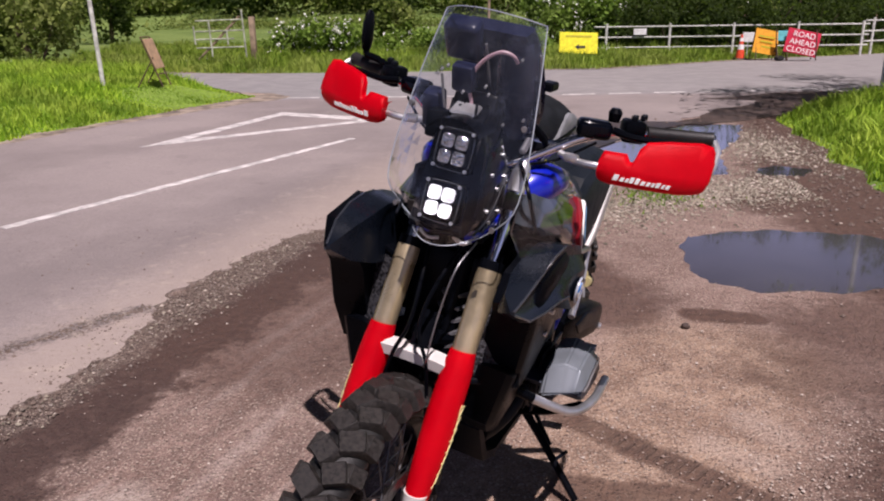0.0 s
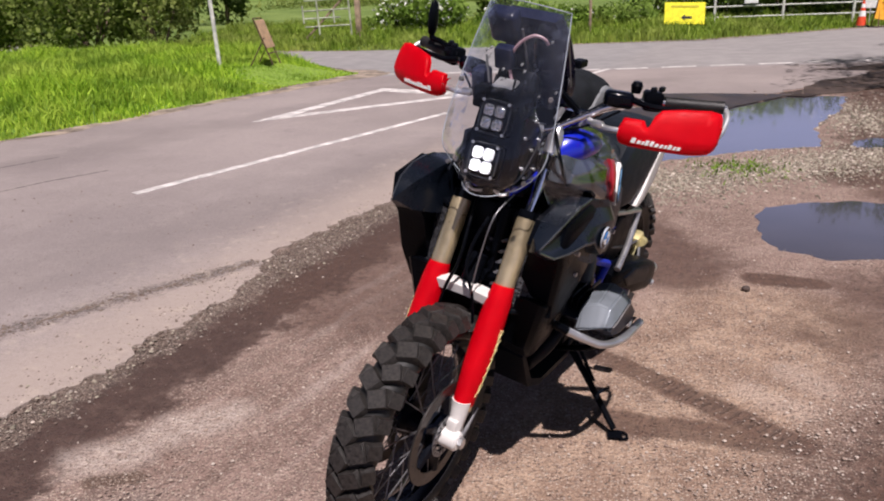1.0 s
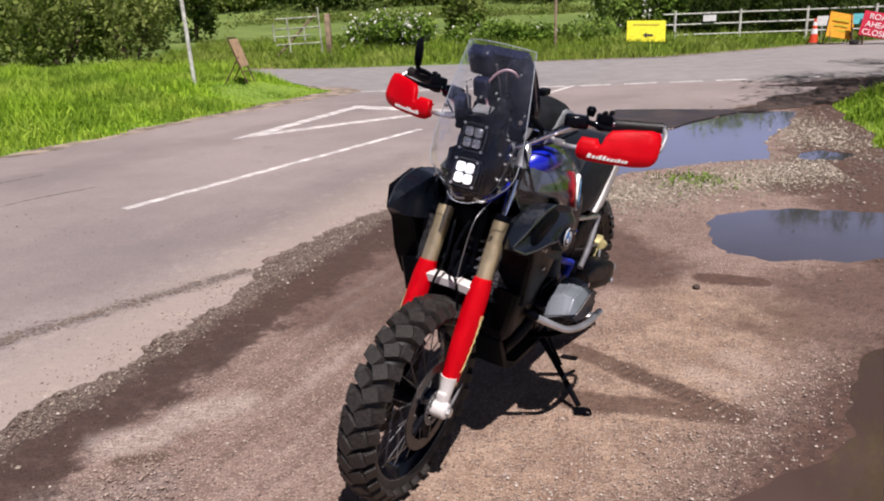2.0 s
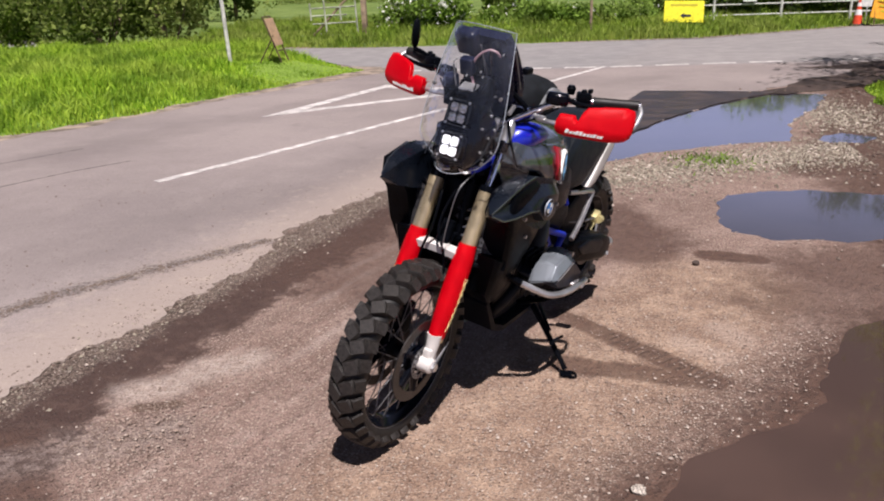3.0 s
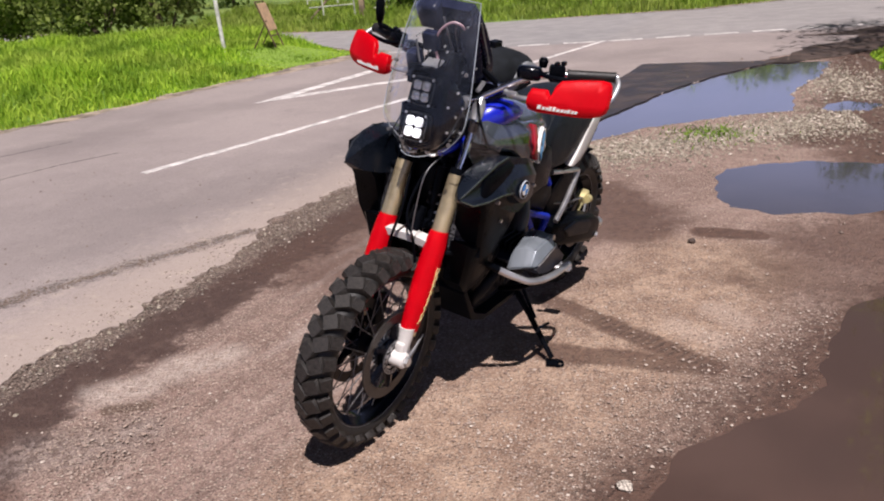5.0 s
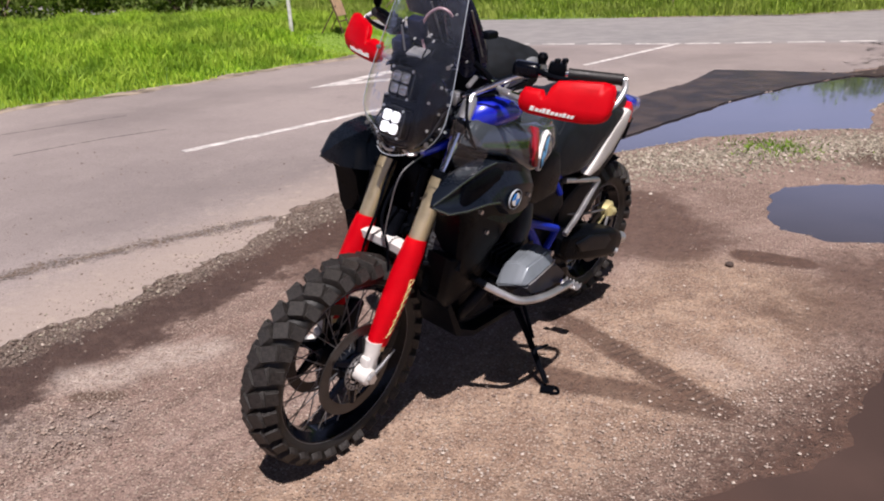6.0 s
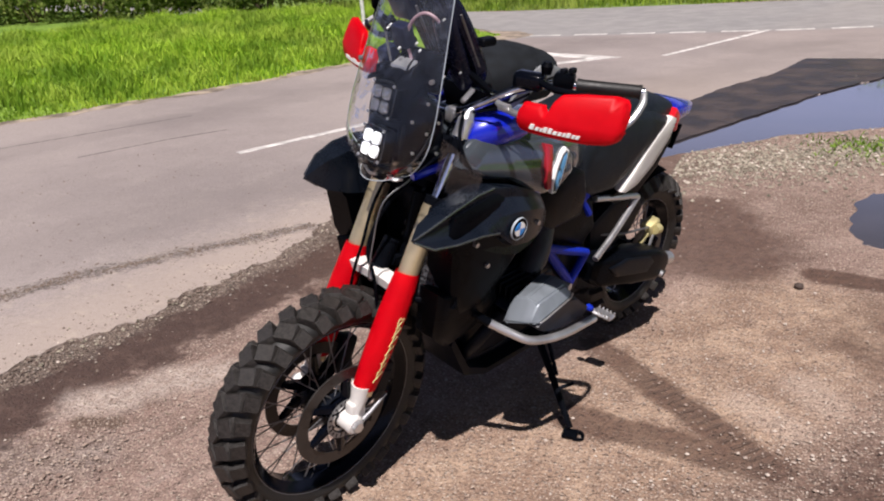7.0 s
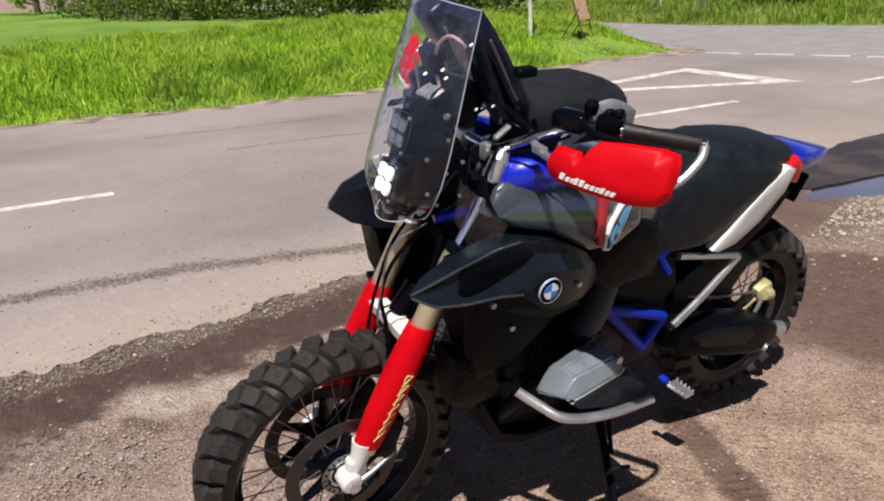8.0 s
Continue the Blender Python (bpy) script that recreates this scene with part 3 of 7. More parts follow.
def build_ground():
    gx = np.unique(np.concatenate([np.linspace(-400, -8, 16), np.linspace(-8, -3, 14), np.arange(-3, 4.5, 0.06), np.linspace(4.6, 10, 12), np.linspace(11, 400, 14)]))
    gy = np.unique(np.concatenate([np.linspace(-300, -4, 10), np.arange(-3.5, 0.0, 0.25), np.arange(0, 11.5, 0.06), np.linspace(11.6, 16, 12), np.linspace(17, 600, 18)]))
    x, y = np.meshgrid(gx, gy)
    h = ground_height(x, y)
    rough = np.zeros(x.shape)
    near = (x > -3) & (x < 4.5) & (y > 0) & (y < 11.5)
    for i, j in zip(*np.nonzero(near)):
        v = Vector((x[i, j], y[i, j], 0))
        rough[i, j] = noise.fractal(v * 2.2, 1.0, 2.0, 4) * 0.007 + noise.noise(v * 14) * 0.0025
    lane = inside(ROAD, x, y)
    wet = h < -0.002
    h = np.where(wet, h, h + rough - 0.004)
    h = np.where(lane, np.minimum(h, -0.012), h)
    verts = np.stack([x.ravel(), y.ravel(), h.ravel()], 1).tolist()
    w = len(gx)
    faces = [(r * w + c, r * w + c + 1, (r + 1) * w + c + 1, (r + 1) * w + c) for r in range(len(gy) - 1) for c in range(w - 1)]
    ob = raw_mesh("ground", verts, faces, M["soil"])
    ob.data.polygons.foreach_set("use_smooth", [True] * len(faces))
    tagged(ob, "trodden brown gravelly soil with damp tracks", "ground", kind="structure")


build_ground()
slab("road", ragged(ROAD, 0.022, 0.11, 1.0, 3.4, 0.62), 0.004, 0.05, M["asphalt"], "worn dusty pinkish-grey asphalt country road", "road")
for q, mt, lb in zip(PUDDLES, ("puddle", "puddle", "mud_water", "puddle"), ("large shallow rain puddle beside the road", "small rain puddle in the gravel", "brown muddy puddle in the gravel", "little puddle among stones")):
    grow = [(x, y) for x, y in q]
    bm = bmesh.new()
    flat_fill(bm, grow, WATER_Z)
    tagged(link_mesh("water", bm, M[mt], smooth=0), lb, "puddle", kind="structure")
slab("wet_patch", ragged([(-0.3, 5.8), (-0.16, 5.85), (0.08, 6.4), (0.43, 7.2), (0.68, 7.78), (1.1, 8.72), (1.67, 9.65), (2.06, 10.15), (2.5, 10.7), (1.5, 10.85), (0.72, 10.9), (0.42, 9.6), (0.02, 8.65), (-0.36, 7.4), (-0.5, 6.5)], 0.08, 0.03, 8.0, 4.0), 0.008, 0.006, M["wet"], "dark wet asphalt at the puddle's edge", "road")
# wet soil whose dark, fingered outline also carries the tree shadow as colour
slab("wet_shade_spread", ragged([(2.2, 10.62), (2.6, 10.5), (3.3, 10.9), (4.0, 11.6), (5.2, 12.9), (8.2, 14.3), (8.2, 15.4), (6.2, 15.0), (5.0, 14.9), (3.9, 14.0), (3.35, 13.75), (4.1, 13.4), (4.0, 13.0), (3.1, 12.1), (2.7, 11.2)], 0.1, 0.1, 12.0, 2.5), 0.007, 0.006, M["dark_soil"], "dark wet soil with tree shade painted in at the road's edge", "soil")
slab("verge_rim", ragged([(-4.25, 13.9), (-4.75, 12.9), (-5.55, 10.8), (-6.45, 7.7), (-7.25, 5.8), (-8.45, 3.7), (-8.9, 3.9), (-7.75, 6.0), (-6.95, 7.9), (-6.1, 11.0), (-5.3, 13.4), (-4.9, 14.3), (-5.6, 15.2), (-5.1, 15.2), (-4.15, 14.5)], 0.12, 0.16, 15.0, 1.6), 0.006, 0.005, M["rim_soil"], "pale trodden dirt along the grass edge", "soil")

slab("far_edge", ragged([(-1.0, 21.12), (2.3, 21.5), (6.6, 24.78), (9.5, 26.5), (9.3, 26.8), (6.5, 25.05), (2.15, 21.75), (-1.0, 21.3)], 0.15, 0.08, 17.0, 2.0), 0.01, 0.005, M["rim_soil"], "pale worn edge along the far verge", "soil")


def painted(name, pts, label):
    """A flat strip of road paint with worn edges."""
    slab(name, ragged(pts, 0.05, 0.012, 5.0, 9.0), 0.0085, 0.004, M["line_white"], label, "road marking")


def strip(a, b, w):
    d = Vector((b[0] - a[0], b[1] - a[1])).normalized()
    nx, ny = -d.y * w / 2, d.x * w / 2
    return [(a[0] + nx, a[1] + ny), (a[0] - nx, a[1] - ny), (b[0] - nx, b[1] - ny), (b[0] + nx, b[1] + ny)]


CENTRE = ((-5.85, -0.4), (-4.43, 3.05), (-3.54, 4.96), (-1.88, 9.2), (-1.12, 11.2), (0.0, 14.45))
for a, b in ((CENTRE[0], CENTRE[1]), (CENTRE[2], CENTRE[3]), (CENTRE[4], CENTRE[5])):
    painted("centre_line", strip(a, b, 0.10), "worn white centre line dash on the asphalt")
TRI = [Vector(q) for q in ((-4.27, 8.48), (-3.60, 11.86), (-1.70, 11.06))]
edges_ = []
for k, wide in enumerate((0.20, 0.32, 0.19)):
    a, b = TRI[k], TRI[(k + 1) % 3]
    nrm = Vector((b.y - a.y, a.x - b.x)).normalized()
    edges_.append((a + nrm * wide, b + nrm * wide))
hole_ = [geometry.intersect_line_line_2d(*(p + (p - q) * 9 for p, q in ((e0[0], e0[1]), (e0[1], e0[0]), (e1[0], e1[1]), (e1[1], e1[0])))) for e0, e1 in ((edges_[2], edges_[0]), (edges_[0], edges_[1]), (edges_[1], edges_[2]))]
for k in range(3):
    a, b, c, d = TRI[k], TRI[(k + 1) % 3], hole_[(k + 1) % 3], hole_[k]
    painted("give_way_triangle", [tuple(q) for q in (a, b, c, d)], "white give-way triangle painted on the road")
for k in range(12):
    x0 = -4.2 + k * 0.86
    yy = lambda x: 14.1 + (x + 4.2) * 0.06 + max(0, x) * 0.13
    painted("give_way_dash", strip((x0, yy(x0)), (x0 + 0.6, yy(x0 + 0.6)), 0.13), "worn white give-way dash across the junction")


def bank(name, poly, rise, run, step, mat, box4, label, wave=0.0):
    """A turf bank that climbs from its outline inwards."""
    x0, x1, y0, y1 = box4
    gx, gy = np.arange(x0, x1 + step, step), np.arange(y0, y1 + step, step)
    x, y = np.meshgrid(gx, gy)
    sd = np.where(inside(poly, x, y), 1.0, -1.0) * edge_distance(poly, x, y)
    t = np.clip(sd / run, 0, 1)
    z = np.where(sd > 0, 0.012 + rise * t * t * (3 - 2 * t), 0.012 + sd * 0.35)
    if wave:
        z += np.where(sd > 0, t * wave * (np.sin(x * 0.31 + 1) * np.sin(y * 0.23) + 0.5 * np.sin(x * 0.9) * np.sin(y * 0.77 + 2)), 0)
    keep = sd > -step * 1.6
    w = len(gx)
    ids = -np.ones(x.size, int)
    ids[np.nonzero(keep.ravel())[0]] = np.arange(keep.sum())
    verts = np.stack([x.ravel(), y.ravel(), z.ravel()], 1)[keep.ravel()].tolist()
    faces = []
    for r in range(len(gy) - 1):
        for c in range(w - 1):
            q = (ids[r * w + c], ids[r * w + c + 1], ids[(r + 1) * w + c + 1], ids[(r + 1) * w + c])
            if min(q) >= 0:
                faces.append(tuple(int(v) for v in q))
    ob = raw_mesh(name, verts, faces, mat)
    ob.data.polygons.foreach_set("use_smooth", [True] * len(faces))
    tagged(ob, label, "grass verge", kind="structure")

    def height(px, py):
        s = np.where(inside(poly, px, py), 1.0, -1.0) * edge_distance(poly, px, py)
        u = np.clip(s / run, 0, 1)
        zz = 0.012 + rise * u * u * (3 - 2 * u)
        if wave:
            zz = zz + u * wave * (np.sin(px * 0.31 + 1) * np.sin(py * 0.23) + 0.5 * np.sin(px * 0.9) * np.sin(py * 0.77 + 2))
        return zz
    return height


VERGE_L = [(-4.95, 14.3), (-5.25, 13.3), (-5.85, 10.9), (-6.7, 7.8), (-7.5, 5.9), (-8.7, 3.8), (-12, -3), (-15, -9), (-60, -9), (-60, 39), (-16, 20.2), (-8.4, 18.0), (-5.5, 15.1)]
VERGE_R = [(3.35, 5.6), (3.25, 6.8), (3.4, 8.6), (3.7, 10.9), (4.5, 12.2), (6.2, 13.3), (9, 14.5), (14, 15.8), (60, 26.5), (60, -9), (5.5, -9), (4.4, 2.5)]
VERGE_F = [(60, 52.5), (20, 32.8), (12.6, 28.7), (6.7, 25.1), (2.2, 21.6), (-2.5, 21.05), (-7.3, 20.7), (-9.6, 21.2), (-16, 23.8), (-60, 45.5), (-90, 60), (-90, 160), (120, 160), (120, 80)]
VERGE_L, VERGE_R = [ragged(q, 0.2, 0.2, 2.0, 1.3) for q in (VERGE_L, VERGE_R)]
h_left = bank("verge_left", VERGE_L, 0.28, 1.6, 0.2, M["turf"], (-58, -4, -2, 34), "lush green roadside grass bank")
h_right = bank("verge_right", VERGE_R, 0.25, 1.2, 0.2, M["turf"], (3, 22, -4, 20), "green grass bank beside the gravel")
h_far = bank("verge_far", VERGE_F, 0.3, 6.0, 1.0, M["pasture"], (-88, 80, 20, 150), "green meadow beyond the road", wave=0.1)

gx_, gy_ = np.meshgrid(np.arange(-130, 131, 10.0), np.arange(98, 175, 4.0))
gz_ = 0.25 + 5.2 * np.clip((gy_ - 100) / 50, 0, 1) ** 1.2 + 0.25 * np.sin(gx_ * 0.05) * np.clip((gy_ - 100) / 30, 0, 1) - 0.4 * (gy_ < 99)
w_ = gx_.shape[1]
slope_ = raw_mesh("field_slope", np.stack([gx_.ravel(), gy_.ravel(), gz_.ravel()], 1).tolist(), [(i * w_ + j, i * w_ + j + 1, (i + 1) * w_ + j + 1, (i + 1) * w_ + j) for i in range(gx_.shape[0] - 1) for j in range(w_ - 1)], M["pasture"])
tagged(slope_, "pale green pasture rising in the distance", "field", kind="structure")


TRODDEN = ((-6.4, 13.5, 0.9), (-6.0, 12.6, 0.7), (-5.6, 14.6, 0.8))


def grass(name, poly, box4, count, height, label, size=(0.25, 0.5), width=0.012, edge=0.35, seed=1, mat="grass"):
    rng = np.random.default_rng(seed)
    x0, x1, y0, y1 = box4
    x, y = rng.uniform(x0, x1, count), rng.uniform(y0, y1, count)
    sd = np.where(inside(poly, x, y), 1.0, -1.0) * edge_distance(poly, x, y)
    keep = sd > -0.04
    x, y, sd = x[keep], y[keep], sd[keep]
    n = len(x)
    tuft = 0.65 + 0.35 * np.sin(x * 2.3 + np.sin(y * 1.7)) * np.sin(y * 2.9 + np.sin(x * 1.3))
    L = rng.uniform(*size, n) * np.clip(0.28 + sd / edge, 0.28, 1.0) * tuft
    for cx, cy, r in TRODDEN:
        L *= 1 - 0.78 * np.clip(1.6 - np.hypot(x - cx, y - cy) / r, 0, 1)
    a = rng.uniform(0, 2 * np.pi, n)
    bend = rng.uniform(0.1, 0.75, n) * L
    bx, by = rng.uniform(0, 2 * np.pi, n), None
    base = np.stack([x, y, height(x, y) - 0.01], 1)
    side = np.stack([np.cos(a), np.sin(a), 0 * a], 1) * (width * rng.uniform(0.6, 1.4, n))[:, None]
    lean = np.stack([np.cos(bx), np.sin(bx), 0 * bx], 1) * bend[:, None]
    up = np.array([0, 0, 1.0])
    mid = base + lean * 0.3 + up * (L * 0.6)[:, None]
    tip = base + lean + up * (L * 0.95)[:, None]
    v = np.stack([base - side, base + side, mid + side * 0.7, mid - side * 0.7, tip], 1).reshape(-1, 3)
    i = np.arange(n) * 5
    quads = np.stack([i, i + 1, i + 2, i + 3], 1).tolist()
    tris = np.stack([i + 3, i + 2, i + 4], 1).tolist()
    ob = raw_mesh(name, v.tolist(), [tuple(q) for q in quads] + [tuple(q) for q in tris], M[mat])
    return tagged(ob, label, "grass", kind="stuff")


grass("long_grass", VERGE_L, (-16, -4.4, 1.5, 17.5), 150000, h_left, "long bright green grass on the roadside bank", (0.2, 0.46), 0.011, edge=0.8, seed=3)
grass("bank_grass", VERGE_R, (3.1, 9, 4.5, 15), 42000, h_right, "bright green grass at the gravel's edge", (0.2, 0.42), 0.011, seed=4)
grass("meadow_grass", VERGE_F, (-16, 20, 20.5, 32), 70000, h_far, "long meadow grass beyond the road", (0.2, 0.5), 0.018, seed=5, mat="meadow")


def leaves(name, blobs, count, size, mat, parent, seed, shell=0.55, label=""):
    """Many small leaves in uneven clumps round the given blobs (centre, radii)."""
    rng = np.random.default_rng(seed)
    pts = []
    vol = np.array([r[0] * r[1] * r[2] for _, r in blobs]) ** 0.7
    for (c, r), share in zip(blobs, vol / vol.sum()):
        per = 26 if count > 1000 else 9
        m = max(1, int(count * share / per))
        d = rng.normal(size=(m, 3))
        d /= np.linalg.norm(d, axis=1)[:, None]
        rad = shell + (1.05 - shell) * rng.random(m) ** 0.7
        cl = np.array(c) + d * rad[:, None] * np.array(r)
        spread = 0.16 * np.mean(r) * rng.uniform(0.6, 1.5, m)
        for q, s in zip(cl, spread):
            pts.append(q + rng.normal(size=(per, 3)) * s)
    p = np.concatenate(pts)
    p = p[p[:, 2] > 0.02]
    n = len(p)
    u = rng.normal(size=(n, 3))
    u /= np.linalg.norm(u, axis=1)[:, None]
    w = np.cross(u, rng.normal(size=(n, 3)))
    w /= np.linalg.norm(w, axis=1)[:, None]
    s = size * rng.uniform(0.6, 1.5, n)[:, None]
    v = np.stack([p - u * s, p + w * s * 0.55, p + u * s, p - w * s * 0.55], 1).reshape(-1, 3)
    i = np.arange(n) * 4
    me = bpy.data.meshes.new(name)
    me.from_pydata(v.tolist(), [], [tuple(q) for q in np.stack([i, i + 1, i + 2, i + 3], 1).tolist()])
    me.materials.append(mat)
    ob = new(name, me)
    ob.parent = parent
    if label:
        ob["label"] = label
    return ob


def bush(x, y, z, w, h, count, seed, mat="leaf", flowers=0, size=0.05, label="dense dark green hedge shrub", tall=1.0):
    rnd = random.Random(seed)
    root = thing("bush", pose(x, y, z), label, "bush", "hedgerow bushes")
    bm = bmesh.new()
    for _ in range(5):
        a = rnd.uniform(0, 6.28)
        tube(bm, [(0.05 * math.cos(a), 0.05 * math.sin(a), -0.1), (w * 0.2 * math.cos(a), w * 0.2 * math.sin(a), h * 0.4), (w * 0.35 * math.cos(a + 0.4), w * 0.35 * math.sin(a + 0.4), h * 0.75)], (0.04, 0.008), 5, 3)
    part("stem", bm, M["bark"], root)
    blobs = [((0, 0, h * 0.45), (w * 0.5, w * 0.45, h * 0.5))]
    for _ in range(6):
        a, r = rnd.uniform(0, 6.28), rnd.uniform(0.25, 0.5) * w
        s = rnd.uniform(0.2, 0.34)
        blobs.append(((r * math.cos(a), r * math.sin(a), rnd.uniform(0.25, 0.8) * h), (w * s, w * s, h * s)))
    leaves("crown", blobs, count, size, M[mat], root, seed)
    if flowers:
        leaves("blossom", blobs, flowers, size * 0.7, M["blossom"], root, seed + 50, 0.9, "clusters of small white flowers")
    return root


def tree(x, y, z, h, w, count, seed, label, mat="leaf", trunk=0.16, clear=0.35, size=0.09):
    rnd = random.Random(seed)
    root = thing("tree", pose(x, y, z), label, "tree", "field trees")
    bm = bmesh.new()
    tube(bm, [(0, 0, -0.2), (0.03 * h * 0.3, 0, h * 0.3), (-0.02 * h, 0.02 * h, h * 0.6), (0, 0, h * 0.9)], (trunk, trunk * 0.25), 9, 4)
    blobs = []
    for k in range(9):
        a = k * 2.4 + rnd.uniform(-0.4, 0.4)
        z0 = h * rnd.uniform(clear, 0.75)
        r = w * 0.5 * rnd.uniform(0.45, 0.9)
        end = (r * math.cos(a), r * math.sin(a), z0 + h * rnd.uniform(0.08, 0.25))
        tube(bm, [(0, 0, z0 * 0.85), (end[0] * 0.5, end[1] * 0.5, z0 + 0.05 * h), end], (trunk * 0.45, trunk * 0.08), 6, 3)
        blobs.append((end, (w * rnd.uniform(0.16, 0.28), w * rnd.uniform(0.16, 0.28), h * rnd.uniform(0.1, 0.17))))
    blobs.append(((0, 0, h * 0.85), (w * 0.25, w * 0.25, h * 0.16)))
    part("trunk", bm, M["bark"], root)
    leaves("crown", blobs, count, size, M[mat], root, seed, 0.3)
    return root

# ---- hedges, trees and the far side ----
rnd = random.Random(11)
for k, (x, y, w, h) in enumerate([(-13.2, 20.3, 2.6, 2.5), (-14.8, 19.4, 3.2, 2.5), (-16.8, 19.2, 3.4, 2.8), (-19.0, 19.0, 3.4, 2.6), (-21.4, 18.6, 3.6, 2.9), (-24.0, 18.2, 3.8, 2.8), (-26.8, 17.4, 3.8, 2.7), (-30.5, 17.6, 4.0, 2.8), (-34.5, 18.4, 4.2, 2.9), (-38.5, 19.4, 4.2, 2.8)]):
    bush(x, y, 0.25, w, h, 4600, 100 + k, "leaf", size=0.075, label="dense dark green roadside hedge with tangled stems")
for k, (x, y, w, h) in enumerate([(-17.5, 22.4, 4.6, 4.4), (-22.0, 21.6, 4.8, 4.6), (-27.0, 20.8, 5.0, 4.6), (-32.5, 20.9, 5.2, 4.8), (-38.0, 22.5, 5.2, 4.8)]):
    bush(x, y, 0.25, w, h, 3600, 300 + k, "leaf_dark", size=0.11, label="tall hedge behind the roadside shrubs, shade painted into its dark leaves")
# right-hand bushes take the dark leaves, standing in for shade under trees
for k, (x, y, w, h, f) in enumerate([(-7.0, 25.2, 2.0, 1.2, 520), (-5.9, 25.5, 1.7, 1.15, 600), (-3.4, 26.2, 2.0, 0.8, 160), (-1.6, 26.4, 1.8, 0.65, 60), (0.2, 26.8, 1.8, 0.7, 60), (3.4, 29.4, 2.6, 2.0, 60), (5.6, 29.4, 2.6, 2.4, 40), (7.9, 30.2, 2.8, 2.8, 30), (10.5, 31.5, 3.0, 2.8, 0), (13.2, 32.8, 3.2, 3.0, 0), (16.4, 34.5, 3.6, 3.2, 0)]):
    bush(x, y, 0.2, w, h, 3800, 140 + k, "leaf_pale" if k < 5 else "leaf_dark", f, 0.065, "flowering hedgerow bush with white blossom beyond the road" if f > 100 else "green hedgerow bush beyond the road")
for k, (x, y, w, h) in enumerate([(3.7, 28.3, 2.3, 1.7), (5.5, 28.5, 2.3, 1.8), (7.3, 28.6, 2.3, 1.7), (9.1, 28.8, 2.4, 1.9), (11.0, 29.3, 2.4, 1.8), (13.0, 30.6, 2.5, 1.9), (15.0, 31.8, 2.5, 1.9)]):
    bush(x, y, 0.2, w, h, 3400, 320 + k, "leaf_dark", 0, 0.06, "shrub behind the railing with shade put into its leaf colour")
for k, (x, y, w, h) in enumerate([(-36, 92, 14, 1.2), (-24, 94, 14, 0.8), (-12, 95, 14, 0.6), (0, 94, 14, 0.7), (-26, 40, 8, 4.0), (-31, 38, 8, 4.5), (-38, 34, 8, 4.5), (8, 44, 6, 3.0), (-6.4, 39.5, 1.7, 2.1), (12, 96, 14, 1.4)]):
    bush(x, y, 0.3, w, h, 3600, 170 + k, "leaf", 0, 0.13, "distant green field hedge")
for k in range(11):
    bush(-92 + 15 * k, 158 + 3 * (k % 2), 4.0, 20, 12 + 2 * (k % 3), 5200, 380 + k, "leaf", 0, 0.75, "edge of a distant dark wood")
for k in range(17):
    bush(-100 + 9 * k + 2 * math.sin(k * 2.1), 124 + 3 * math.sin(k * 1.7), 2.1, 13, 7.5 + 2 * math.sin(k * 2.9), 3000, 420 + k, "leaf_dark" if k % 3 == 0 else "leaf", 0, 0.42, "dense dark tree belt along a far field")
for k, (x, y, w, h, f) in enumerate([(1.1, 28.9, 2.0, 2.3, 260), (2.5, 29.0, 2.6, 3.1, 420), (4.6, 29.9, 2.6, 3.2, 200)]):
    bush(x, y, 0.2, w, h, 4200, 450 + k, "leaf_pale", f, 0.075, "tall hedgerow bush with pale blossom behind the railing")
bush(-19.3, 35.4, 0.3, 2.1, 4.6, 4200, 360, "leaf_dark", 0, 0.1, "tall dark evergreen at the end of the hedge")
for k, (x, y, h, w) in enumerate([(-78, 150, 13, 16), (-64, 152, 12, 16), (-50, 154, 11, 16), (-37, 152, 12, 16), (-24, 154, 12, 15), (-11, 152, 11, 16), (2, 154, 12, 16), (15, 152, 11, 16), (28, 150, 12, 16), (-57, 148, 9, 14), (-31, 148, 9, 14), (-5, 148, 9, 14), (20, 148, 9, 14), (15, 62, 6, 9), (24, 56, 8, 9), (34, 52, 10, 9), (-44, 52, 10, 9), (-54, 40, 10, 9), (-60, 28, 10, 9), (-50, 22, 8, 8)]):
    tree(x, y, 4.6 if y > 100 else 0.2, h * 1.4 if y > 100 else h, w * 1.25 if y > 100 else w, 3600, 200 + k, "distant broadleaf field tree in full leaf", "leaf", 0.22, 0.08, 0.34 if y > 100 else 0.2)
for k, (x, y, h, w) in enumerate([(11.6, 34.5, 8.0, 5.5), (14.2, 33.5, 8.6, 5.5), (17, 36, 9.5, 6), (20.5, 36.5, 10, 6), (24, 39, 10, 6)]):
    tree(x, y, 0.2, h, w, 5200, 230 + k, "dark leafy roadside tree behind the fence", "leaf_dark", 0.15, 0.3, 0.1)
# trees on the bank beside the gravel, whose shade falls on the road
tree(7.3, 10.4, 0.2, 6.6, 6.0, 11000, 260, "leafy tree on the grass bank", "leaf", 0.14, 0.4, 0.06)
tree(9.8, 13.2, 0.2, 7.0, 5.6, 10000, 261, "leafy tree on the grass bank", "leaf", 0.16, 0.4, 0.06)


def rod(name, pts, r, mat, parent, label="", seg=8):
    bm = bmesh.new()
    tube(bm, pts, r, seg)
    return part(name, bm, mat, parent, label)


def sheet(name, size, mat, parent, m, bevel=0.004, label=""):
    bm = bmesh.new()
    box(bm, (0, 0, 0), size, None, bevel)
    ob = part(name, bm, mat, parent, label, smooth=30)
    ob.matrix_local = m
    return ob


